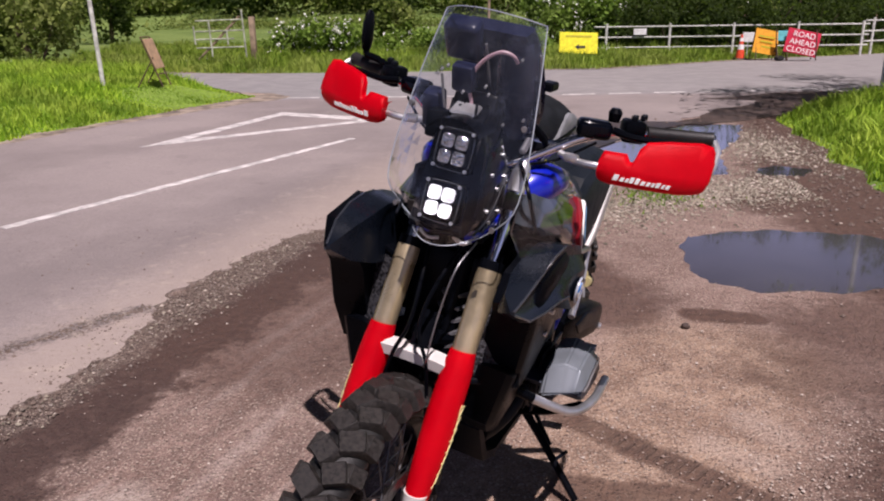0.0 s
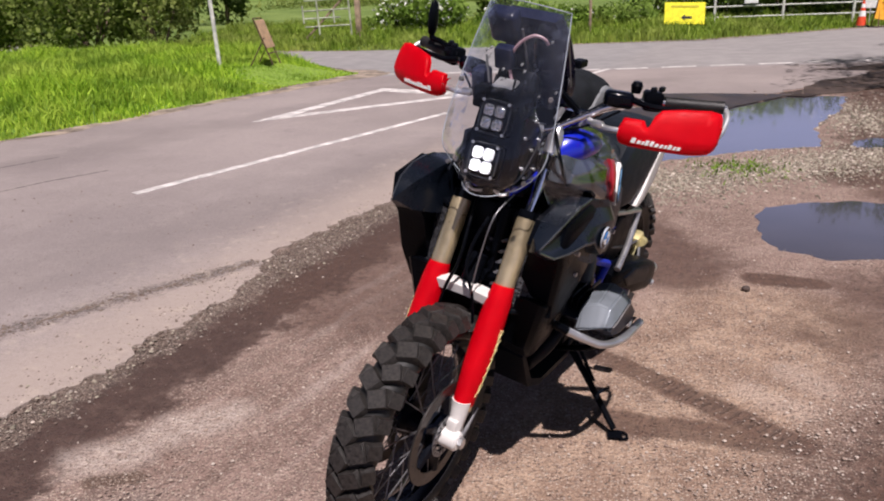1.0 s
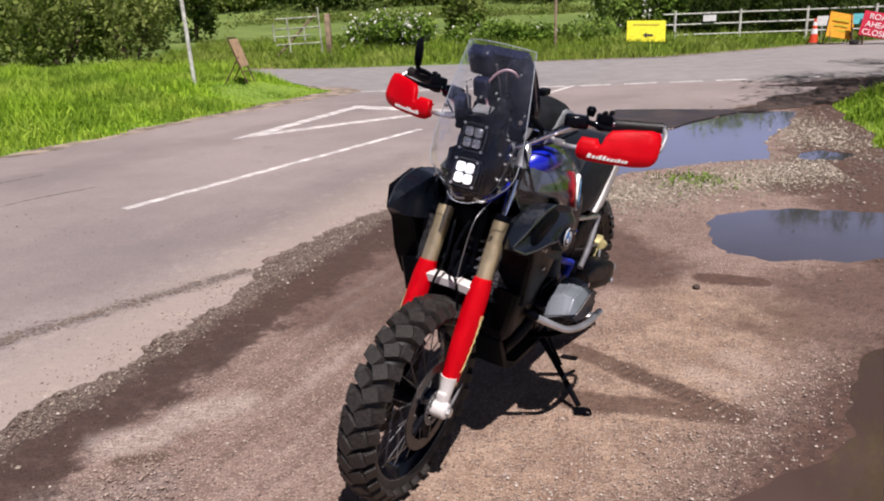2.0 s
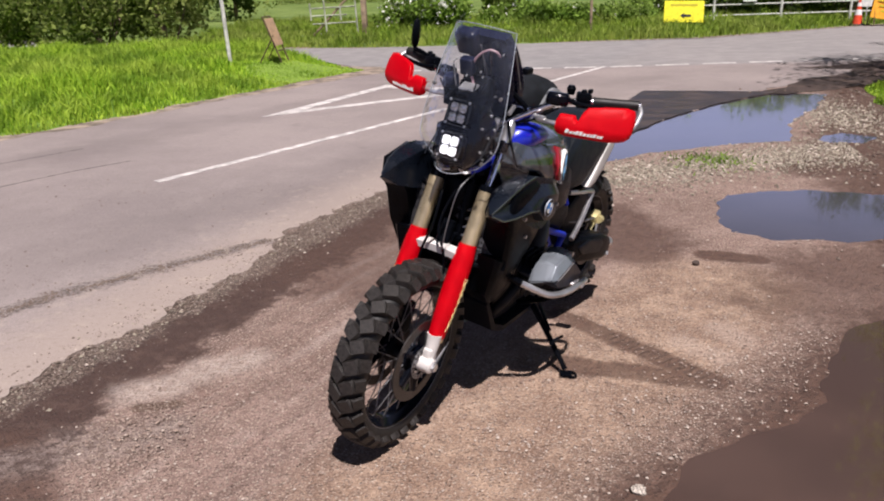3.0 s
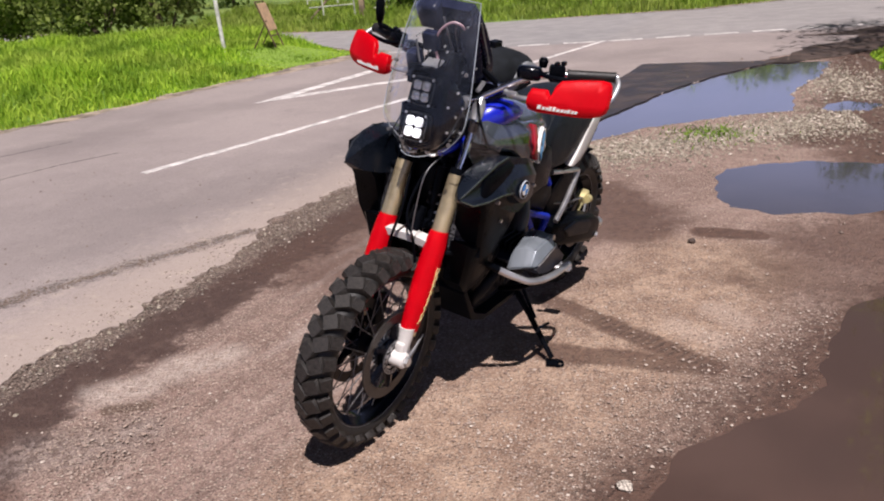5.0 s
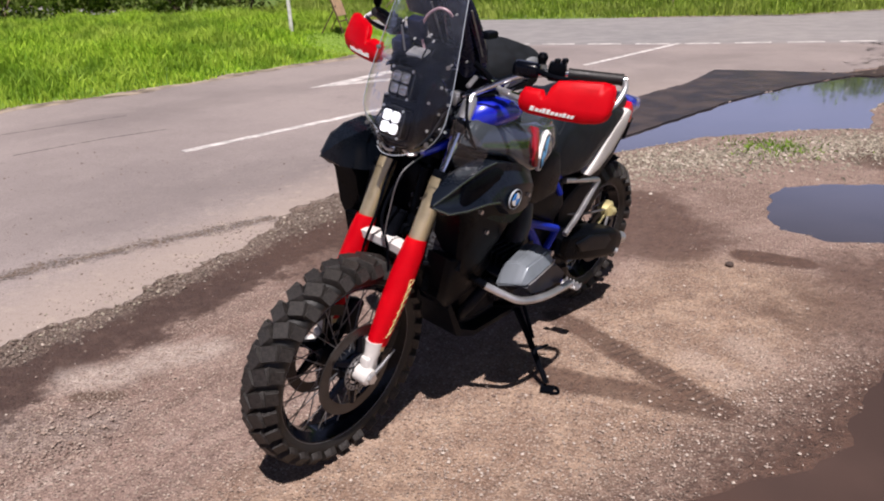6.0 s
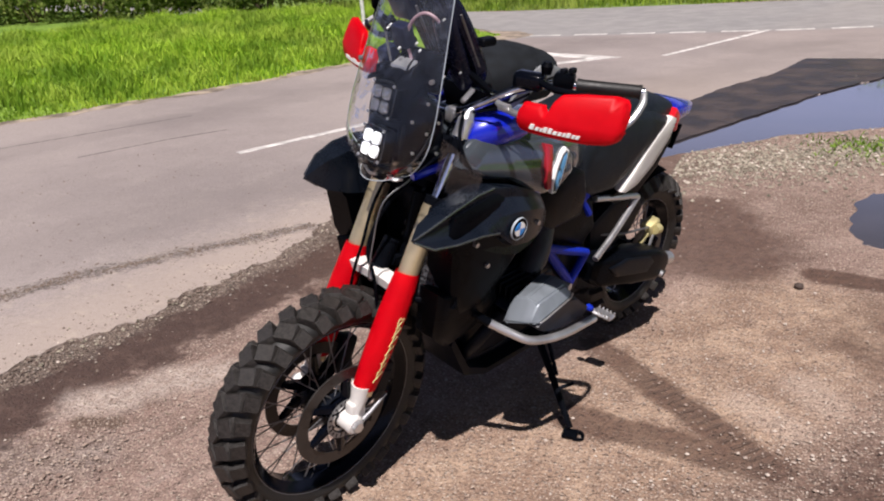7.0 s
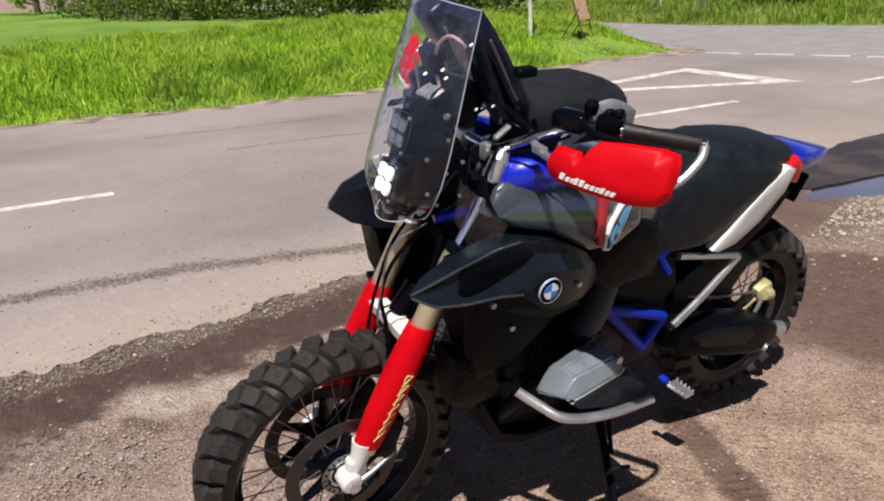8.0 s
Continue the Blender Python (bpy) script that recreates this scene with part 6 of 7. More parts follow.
for k in range(4):
    bm, done = B("instrument_wire", "black", nav)
    x_ = -0.05 + 0.028 * k
    tube(bm, [(x_, 0.27, 1.275), (x_ + 0.012, 0.235, 1.24 + 0.008 * k), (x_ * 0.6, 0.24, 1.20), (x_ * 0.4, 0.30, 1.14)], 0.0034, 6, 5)
    done()
bm, done = B("left_switch_pod", "nav_black", nav, "dark control pod beside the instruments")
box(bm, (-0.098, 0.285, 1.245), (0.045, 0.05, 0.085), Matrix.Rotation(radians(18), 4, "X"), 0.012, 2)
done()
bm, done = B("side_bracket", "black", nav)
box(bm, (0.118, 0.40, 1.325), (0.03, 0.05, 0.02), None, 0.004, 1)
tube(bm, [(0.08, 0.36, 1.26), (0.13, 0.42, 1.20), (0.12, 0.46, 1.17)], 0.01, 8, 4)
done()

# clear screen, a curved shell from below the lamps to its top edge
rows = []
for k in range(21):
    t = k / 20
    z = 0.998 + 0.474 * t
    half = 0.151 * min(1.0, 0.55 + 0.45 * math.sin(min(1.0, t / 0.26) * math.pi / 2)) if t < 0.36 else 0.151 - 0.040 * ((t - 0.36) / 0.64) ** 1.15
    y0 = 0.098 + 0.265 * max(0.0, z - 1.07) + 0.02 * max(0.0, 1 - t / 0.2)
    row = []
    for j in range(17):
        u = -1 + 2 * j / 16
        zz = z - (0.016 * u * u * max(0, (t - 0.75) / 0.25)) + 0.02 * u * u * max(0, 1 - t / 0.2)
        row.append((half * u + 0.013, y0 + 0.070 * abs(u) ** 2.2, zz))
    rows.append(row)
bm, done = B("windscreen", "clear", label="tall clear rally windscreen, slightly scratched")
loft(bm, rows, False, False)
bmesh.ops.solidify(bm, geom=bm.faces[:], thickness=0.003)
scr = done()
scr.visible_shadow = False
rim_line = [Vector(q) for q in rows[0]] + [Vector(r[-1]) for r in rows[1:]] + [Vector(q) for q in reversed(rows[-1][:-1])] + [Vector(r[0]) for r in reversed(rows[1:-1])]
bm, done = B("screen_edge", "edge", scr, "bright polished edge of the screen")
tube(bm, rim_line + [rim_line[0]], 0.0014, 5)
done()
for s in (1, -1):
    for z, y, x in ((1.05, 0.160, 0.110), (1.26, 0.201, 0.125)):
        bm, done = B("screen_bolt", "spoke_grey", scr)
        tube(bm, [(x * s + 0.013, y + 0.003, z), (x * s + 0.013 + 0.003 * s, y - 0.006, z)], 0.006, 8)
        done()

for s in (1,):
    bm, done = B("side_deflector", "clear", label="small clear wind deflector beside the fork")
    pillow(bm, [(0.15, 1.12), (0.175, 1.10), (0.235, 1.04), (0.225, 0.985), (0.17, 0.975), (0.145, 1.03)], lambda u, v, d, s=s: (s * u, 0.235 + (u - 0.15) * 0.8 - d, v), 0.003, 0.001)
    dfl = done()
    dfl.visible_shadow = False

# handlebar and controls
bm, done = B("handlebar", "chrome", label="silver tapered handlebar")
for s in (1, -1):
    tube(bm, [(0.0, 0.375, 1.135), (0.07 * s, 0.378, 1.14), (0.13 * s, 0.405, 1.175), (0.21 * s, 0.44, 1.225), (0.30 * s, 0.478, 1.25), (0.475 * s, 0.568, 1.262)], 0.0115, 12, 5)
tube(bm, [(-0.16, 0.42, 1.20), (0.16, 0.42, 1.20)], 0.007, 8)
bar = done()
for s in (1, -1):
    bm, done = B("bar_clamp", "silver", label="bar clamp")
    box(bm, (0.05 * s, 0.378, 1.128), (0.032, 0.042, 0.044), None, 0.009, 2)
    done()
for s in (1, -1):
    def P(x, y, z):
        return (x * s, y, z)

    bm, done = B("grip", "rubber_dark", bar, "black rubber handgrip")
    tube(bm, [P(0.335, 0.495, 1.254), P(0.345, 0.5, 1.255), P(0.46, 0.56, 1.262), P(0.468, 0.564, 1.262)], [0.019, 0.017, 0.016, 0.018], 14)
    done()
    bm, done = B("switch_box", "black", bar, "black switch cluster")
    box(bm, P(0.305, 0.482, 1.256), (0.05, 0.05, 0.05), Matrix.Rotation(radians(27 * s), 4, "Z"), 0.008, 2)
    sw = done()
    for dz, dx in ((0.03, 0.0), (0.034, 0.018), (0.012, -0.012)):
        bm, done = B("switch_button", "dark_metal", sw)
        box(bm, P(0.305 + dx, 0.475 + dx * 0.5, 1.256 + dz), (0.014, 0.02, 0.014), None, 0.003, 1)
        done()
    bm, done = B("reservoir", "gloss", bar, "black fluid reservoir")
    box(bm, P(0.225, 0.452, 1.247), (0.078, 0.05, 0.042), Matrix.Rotation(radians(22 * s), 4, "Z"), 0.012, 3)
    done()
    bm, done = B("lever", "black", bar, "black hand lever")
    tube(bm, [P(0.27, 0.44, 1.255), P(0.32, 0.435, 1.25), P(0.40, 0.465, 1.252), P(0.455, 0.505, 1.252)], (0.009, 0.006), 8, 4)
    done()
    bm, done = B("control_cable", "black", bar)
    tube(bm, [P(0.24, 0.44, 1.22), P(0.17, 0.40, 1.17), P(0.07, 0.36, 1.12), P(0.04, 0.34, 0.98)], 0.0035, 6, 6)
    done()
    # guard spine in aluminium
    bm, done = B("guard_spine", "silver", bar, "pale aluminium handguard spine")
    tube(bm, [P(0.17, 0.405, 1.185), P(0.215, 0.395, 1.178), P(0.27, 0.395, 1.18), P(0.40, 0.43, 1.185), P(0.465, 0.455, 1.19), P(0.489, 0.492, 1.206), P(0.489, 0.540, 1.242), P(0.472, 0.567, 1.262)], 0.0085, 10, 5)
    box(bm, P(0.2, 0.397, 1.182), (0.034, 0.022, 0.020), None, 0.006, 2)
    done()
    # red shell: an upright strip below, a plate leaning back above it
    def lay(u, v, d, s=s):
        y = 0.362 + 0.02 * ((u - 0.25) / 0.26) + 0.075 * max(0.0, (u - 0.25) / 0.26) ** 2.2
        return (s * u, y - d + 0.42 * max(0.0, v - 1.19), v)

    bm, done = B("handguard", "red", bar, "bright red plastic handguard")
    cols = []
    us = sorted(set([0.268, 0.272, 0.318, 0.323, 0.328, 0.334, 0.338, 0.343, 0.355, 0.47, 0.483, 0.490, 0.495] + [0.28 + 0.01 * q for q in range(20)]))
    for q, u in enumerate([us[0]] + us + [us[-1]]):
        top = float(np.interp(u, [0.268, 0.272, 0.318, 0.323, 0.328, 0.334, 0.338, 0.343, 0.355, 0.40, 0.46, 0.483, 0.490, 0.495], [1.206, 1.219, 1.221, 1.214, 1.207, 1.206, 1.212, 1.236, 1.252, 1.261, 1.267, 1.262, 1.250, 1.226]))
        low = float(np.interp(u, [0.268, 0.274, 0.30, 0.44, 0.48, 0.49, 0.495], [1.166, 1.155, 1.152, 1.154, 1.160, 1.170, 1.186]))
        back = -0.028 if q in (0, len(us) + 1) else 0.0
        cr = min(1.19, top - 0.012)
        cols.append([lay(u, v, d + back) for v, d in ((low, -0.030), (low, -0.006), (low + 0.006, 0.0), (cr - 0.004, 0.002), (cr + 0.004, 0.001), ((cr + top) / 2, 0.002), (top - 0.007, 0.0), (top, -0.006), (top - 0.002, -0.022))])
    loft(bm, cols, False, False)
    bmesh.ops.solidify(bm, geom=bm.faces[:], thickness=0.003)
    hg = done()
    hg.data.set_sharp_from_angle(angle=radians(60))
    # lettering as plain white bars
    widths = [0.014, 0.011, 0.008, 0.011, 0.011, 0.011, 0.010, 0.008, 0.011, 0.008, 0.010]
    pos_ = 0.305
    for k, w in enumerate(widths):
        bm = bmesh.new()
        h = 0.0125 if k in (0, 3, 4) else (0.0105 if k == 8 else 0.0082)
        w *= 0.74
        u0 = pos_
        vv = 1.1655
        q = [lay(u0, vv, 0.002), lay(u0 + w, vv, 0.002), lay(u0 + w + 0.003, vv + h, 0.002), lay(u0 + 0.003, vv + h, 0.002)]
        a = [bm.verts.new(Vector(p) + Vector((0, -0.0022, 0))) for i, p in enumerate(q)]
        b = [bm.verts.new(Vector(p) + Vector((0, 0.003, 0))) for p in q]
        bm.faces.new(a), bm.faces.new(b)
        for i in range(4):
            bm.faces.new((a[i], b[i], b[(i + 1) % 4], a[(i + 1) % 4]))
        part("print_bar", bm, M["sign_white"], hg, "", 0)
        pos_ += w / 0.74 + 0.0006
bm, done = B("mirror", "black", bar, "black folded mirror seen on edge")
tube(bm, [(-0.30, 0.47, 1.27), (-0.36, 0.49, 1.285), (-0.40, 0.50, 1.29), (-0.405, 0.50, 1.31)], 0.009, 8, 4)
rows = [[(-0.405 + 0.013 * math.cos(a) * w, 0.50 + 0.022 * math.sin(a) * w, z) for a in [2 * math.pi * k / 14 for k in range(14)]] for z, w in ((1.295, 0.3), (1.305, 0.75), (1.33, 1.0), (1.365, 0.95), (1.39, 0.7), (1.40, 0.25))]
loft(bm, rows)
done()
bm, done = B("bar_knob", "black", bar, "round black knob on the bar")
tube(bm, [(0.262, 0.465, 1.27), (0.262, 0.465, 1.29), (0.262, 0.465, 1.30)], [0.012, 0.016, 0.010], 12)
done()

# fuel tank
def tank_x(u, v):
    """How far out the tank's flank stands: it leans in towards its top."""
    return 0.207 - 0.19 * max(0, u - 0.62) - 0.08 * max(0, 1.0 - u / 0.42) - 0.22 * max(0, v - 0.92) - 0.38 * max(0, v - 1.03 + 0.1 * (u - 0.4))


def skin(u, v):
    return tank_x(u, v) + 0.024


bm, done = B("fuel_tank", "tank_grey", label="dark grey metallic fuel tank")
loft(bm, [section(0.36, 0, 1.03, 0.09, 0.06), section(0.40, 0, 1.035, 0.155, 0.095), section(0.48, 0, 1.02, 0.180, 0.105), section(0.58, 0, 0.99, 0.190, 0.11), section(0.68, 0, 0.97, 0.185, 0.115), section(0.78, 0, 0.95, 0.175, 0.125), section(0.88, 0, 0.91, 0.14, 0.11), section(0.96, 0, 0.88, 0.11, 0.085)])
tank = done()
for s in (1, -1):
    bm, done = B("tank_shoulder", "blue", tank, "deep blue painted tank shoulder")
    loft(bm, [section(0.352, 0.10 * s, 1.07, 0.010, 0.008, 2.1, 18), section(0.36, 0.102 * s, 1.075, 0.026, 0.024, 2.1, 18), section(0.385, 0.110 * s, 1.085, 0.043, 0.040, 2.2, 18), section(0.42, 0.119 * s, 1.094, 0.054, 0.048, 2.3, 18), section(0.465, 0.127 * s, 1.097, 0.055, 0.045, 2.4, 18), section(0.515, 0.133 * s, 1.094, 0.051, 0.034, 2.4, 18), section(0.55, 0.137 * s, 1.088, 0.038, 0.022, 2.3, 18), section(0.575, 0.139 * s, 1.082, 0.018, 0.010, 2.2, 18)])
    done()
    bm, done = B("tank_side", "tank_grey", tank, "dark grey glossy tank side panel")
    pillow(bm, [(0.30, 1.03), (0.36, 1.085), (0.46, 1.10), (0.56, 1.055), (0.66, 1.04), (0.74, 1.01), (0.79, 0.96), (0.78, 0.915), (0.68, 0.885), (0.58, 0.90), (0.44, 0.98), (0.35, 1.0)], lambda u, v, d, s=s: (s * (tank_x(u, v) + d * 1.2), u, v), 0.03, 0.010)
    side = done()
    bm, done = B("red_stripe", "stripe_red", side, "dark red stripe on the tank")
    pillow(bm, [(0.586, 0.922), (0.588, 0.962), (0.598, 1.042), (0.630, 1.032), (0.612, 0.965), (0.602, 0.920)], lambda u, v, d, s=s: (s * (skin(u, v) + d), u, v), 0.012, 0.001)
    done()
    for mt, lift, shape in (("sign_white", 0.0, [(0.606, 0.905), (0.610, 0.938), (0.634, 0.972), (0.672, 1.004), (0.700, 1.010), (0.712, 0.998), (0.690, 0.966), (0.656, 0.928), (0.626, 0.902)]),
                            ("sign_black", 0.0012, [(0.612, 0.910), (0.616, 0.936), (0.638, 0.967), (0.674, 0.998), (0.697, 1.003), (0.704, 0.996), (0.684, 0.966), (0.652, 0.931), (0.625, 0.908)]),
                            ("pale_blue", 0.0024, [(0.620, 0.913), (0.620, 0.933), (0.636, 0.955), (0.650, 0.962), (0.652, 0.950), (0.638, 0.936), (0.634, 0.916)]),
                            ("pale_blue", 0.0024, [(0.652, 0.968), (0.674, 0.990), (0.694, 0.997), (0.696, 0.986), (0.676, 0.962), (0.654, 0.938), (0.646, 0.936), (0.660, 0.958)])):
        bm = bmesh.new()
        pillow(bm, shape, lambda u, v, d, s=s, q=lift: (s * (skin(u, v) + 0.0015 + q + d), u, v), 0.012, 0.0005)
        part("model_mark", bm, M[mt], side, "slanted white and blue mark")
    bm, done = B("knee_panel", "black", label="black plastic knee panel")
    pillow(bm, [(0.59, 0.895), (0.68, 0.895), (0.78, 0.925), (0.86, 0.89), (0.90, 0.80), (0.88, 0.73), (0.70, 0.745), (0.61, 0.80)], lambda u, v, d, s=s: (s * (0.192 + d - 0.12 * max(0, u - 0.65)), u, v), 0.05, 0.01)
    done()

# side pods
for s in (1, -1):
    # tip to tail: back, upper edge z and x, hollow, crease z and x, rib z and x, foot z and x
    POD = ((0.085, 0.924, 0.226, 0.0, 0.921, 0.228, 0.918, 0.229, 0.915, 0.226), (0.13, 0.941, 0.232, 0.003, 0.906, 0.240, 0.895, 0.251, 0.886, 0.236), (0.20, 0.967, 0.238, 0.003, 0.898, 0.246, 0.890, 0.263, 0.868, 0.238),
           (0.28, 0.991, 0.242, 0.003, 0.912, 0.257, 0.893, 0.274, 0.848, 0.243), (0.335, 0.999, 0.247, 0.003, 0.922, 0.266, 0.886, 0.280, 0.820, 0.248), (0.40, 0.985, 0.256, 0.002, 0.926, 0.279, 0.835, 0.281, 0.790, 0.252),
           (0.46, 0.968, 0.257, -0.006, 0.916, 0.280, 0.825, 0.279, 0.772, 0.250), (0.53, 0.930, 0.247, -0.006, 0.894, 0.265, 0.822, 0.263, 0.775, 0.239), (0.58, 0.880, 0.232, -0.002, 0.862, 0.242, 0.825, 0.241, 0.790, 0.228), (0.602, 0.852, 0.221, 0.0, 0.842, 0.225, 0.828, 0.225, 0.815, 0.219))
    bm, done = B("side_pod", "pod_black", label="satin black pointed side pod with sharp creases", smooth=24 if s > 0 else 50)
    rows = []
    for y, zu, xu, hol, zc, xc, zr, xr, zf, xf in POD:
        g_ = min(1.0, (y - 0.075) / 0.08)
        if s < 0:
            zu += float(np.interp(y, [0.085, 0.13, 0.20, 0.28, 0.335], [0.006, 0.034, 0.032, 0.014, 0.0]))
            y += max(0.0, 0.018 - 0.1 * (y - 0.085))
        rows.append([(s * (xu - 0.065 * g_), y, zu - 0.010 * g_), (s * xu, y, zu), (s * (xu + 0.001), y, zu - 0.007 * g_), (s * (xu - hol), y, zu * 0.6 + zc * 0.4), (s * (xc - 0.2 * hol - 0.006 * g_), y, zc + 0.010 * g_), (s * xc, y, zc), (s * xr, y, zr), (s * (xr - 0.001), y, zr - 0.006 * g_), (s * (xf - 0.012 * g_), y, zr - 0.016 * g_), (s * xf, y, zf), (s * (xf - 0.08 * g_), y, zf + 0.004)])
    loft(bm, rows)
    pod = done()
    for which in ((2, 1), (7, 6)):
        bm, done = B("pod_edge", "pod_gloss", pod, "shiny moulded edge of the pod")
        lift = (lambda y: float(np.interp(y, [0.085, 0.13, 0.20, 0.28, 0.335], [0.006, 0.034, 0.032, 0.014, 0.0]))) if s < 0 and which[1] == 1 else (lambda y: 0.0)
        rows_ = [(s * q[which[0]], q[0] + (max(0.0, 0.018 - 0.1 * (q[0] - 0.085)) if s < 0 else 0.0), q[which[1]] + lift(q[0])) for q in POD[:5]]
        tube(bm, rows_, 0.0028, 6)
        done()
    for y, z, x in ((0.328, 0.952, 0.232), (0.268, 0.868, 0.256), (0.499, 0.866, 0.268), (0.345, 0.772, 0.235)):
        bm, done = B("pod_bolt", "silver", pod)
        tube(bm, [(x * s, y, z), ((x + 0.012) * s, y, z)], 0.0068, 8)
        done()
    # roundel
    c = Vector((s * 0.2835, 0.405, 0.880))
    bm, done = B("badge", "gloss", pod, "round blue and white roundel with a black ring")
    spin(bm, [(-0.004 * s, 0.0), (-0.004 * s, 0.030), (0.004 * s, 0.0295), (0.005 * s, 0.022), (0.004 * s, 0.0)], c, "X", 32)
    bd = done()
    bm, done = B("badge_rim", "edge", bd)
    spin(bm, [(0.0, 0.0297), (0.0052 * s, 0.0297), (0.0052 * s, 0.0307), (0.0, 0.0314)], c, "X", 32, True)
    done()
    for q in range(4):
        bm = bmesh.new()
        arc = [c + Vector((0.0065 * s, 0, 0))] + [c + Vector((0.0065 * s, 0.0196 * math.cos(a), 0.0196 * math.sin(a))) for a in [math.pi / 2 * (q + k / 8) for k in range(9)]]
        vs = [bm.verts.new(p) for p in arc]
        bm.faces.new(vs)
        g = bmesh.ops.extrude_face_region(bm, geom=bm.faces[:])
        bmesh.ops.translate(bm, vec=(-0.003 * s, 0, 0), verts=[v for v in g["geom"] if isinstance(v, bmesh.types.BMVert)])
        part("badge_quarter", bm, M["badge_blue" if q % 2 else "sign_white"], bd, "", 0)
    bm, done = B("pod_inner", "black", label="black inner duct of the side pod")
    pillow(bm, [(0.20, 0.955), (0.34, 0.985), (0.50, 0.92), (0.52, 0.80), (0.46, 0.70), (0.38, 0.62), (0.28, 0.62), (0.235, 0.72), (0.215, 0.84), (0.185, 0.885)], lambda u, v, d, s=s: (s * (0.205 + 0.04 * max(0, (v - 0.6) / 0.35) + (0.045 if s < 0 else 0.0) + d), u, v), 0.09, 0.012)
    done()
    bm, done = B("radiator", "radiator", label="dark meshed side radiator")
    m = Matrix.Rotation(radians(28 * s), 4, "Z") @ Matrix.Rotation(radians(-14), 4, "X")
    box(bm, (0.155 * s, 0.262, 0.775), (0.105, 0.03, 0.21), m, 0.006, 1)
    rad = done()
    bm, done = B("radiator_frame", "black", rad)
    for dx in (-0.055, 0.055):
        box(bm, Vector((0.155 * s, 0.262, 0.775)) + m @ Vector((dx, 0, 0)), (0.01, 0.042, 0.235), m, 0.003, 1)
    for dz in (-0.112, 0.112):
        box(bm, Vector((0.155 * s, 0.262, 0.775)) + m @ Vector((0, 0, dz)), (0.12, 0.042, 0.014), m, 0.003, 1)
    done()
    bm, done = B("lower_cowl", "black", label="black lower side cowl")
    pillow(bm, [(0.20, 0.72), (0.30, 0.70), (0.43, 0.67), (0.47, 0.60), (0.38, 0.52), (0.28, 0.50), (0.22, 0.56)], lambda u, v, d, s=s: (s * (0.17 + 0.09 * (v - 0.5) / 0.2 * 0.4 + d), u, v), 0.07, 0.016)
    done()

# engine
bm, done = B("engine_block", "dark_metal", label="dark boxer engine block")
box(bm, (0, 0.66, 0.47), (0.24, 0.46, 0.30), None, 0.03, 2)
box(bm, (0, 0.92, 0.48), (0.22, 0.26, 0.24), None, 0.03, 2)
tube(bm, [(0, 0.41, 0.48), (0, 0.47, 0.48)], 0.12, 24)
done()
bm, done = B("bash_plate", "dark_metal", label="dark metal sump guard")
loft(bm, [[(-0.13, 0.36, 0.44), (0.13, 0.36, 0.44), (0.13, 0.37, 0.46), (-0.13, 0.37, 0.46)], [(-0.14, 0.42, 0.31), (0.14, 0.42, 0.31), (0.14, 0.44, 0.33), (-0.14, 0.44, 0.33)], [(-0.14, 0.52, 0.265), (0.14, 0.52, 0.265), (0.14, 0.53, 0.285), (-0.14, 0.53, 0.285)], [(-0.14, 0.86, 0.26), (0.14, 0.86, 0.26), (0.14, 0.86, 0.28), (-0.14, 0.86, 0.28)]])
done()
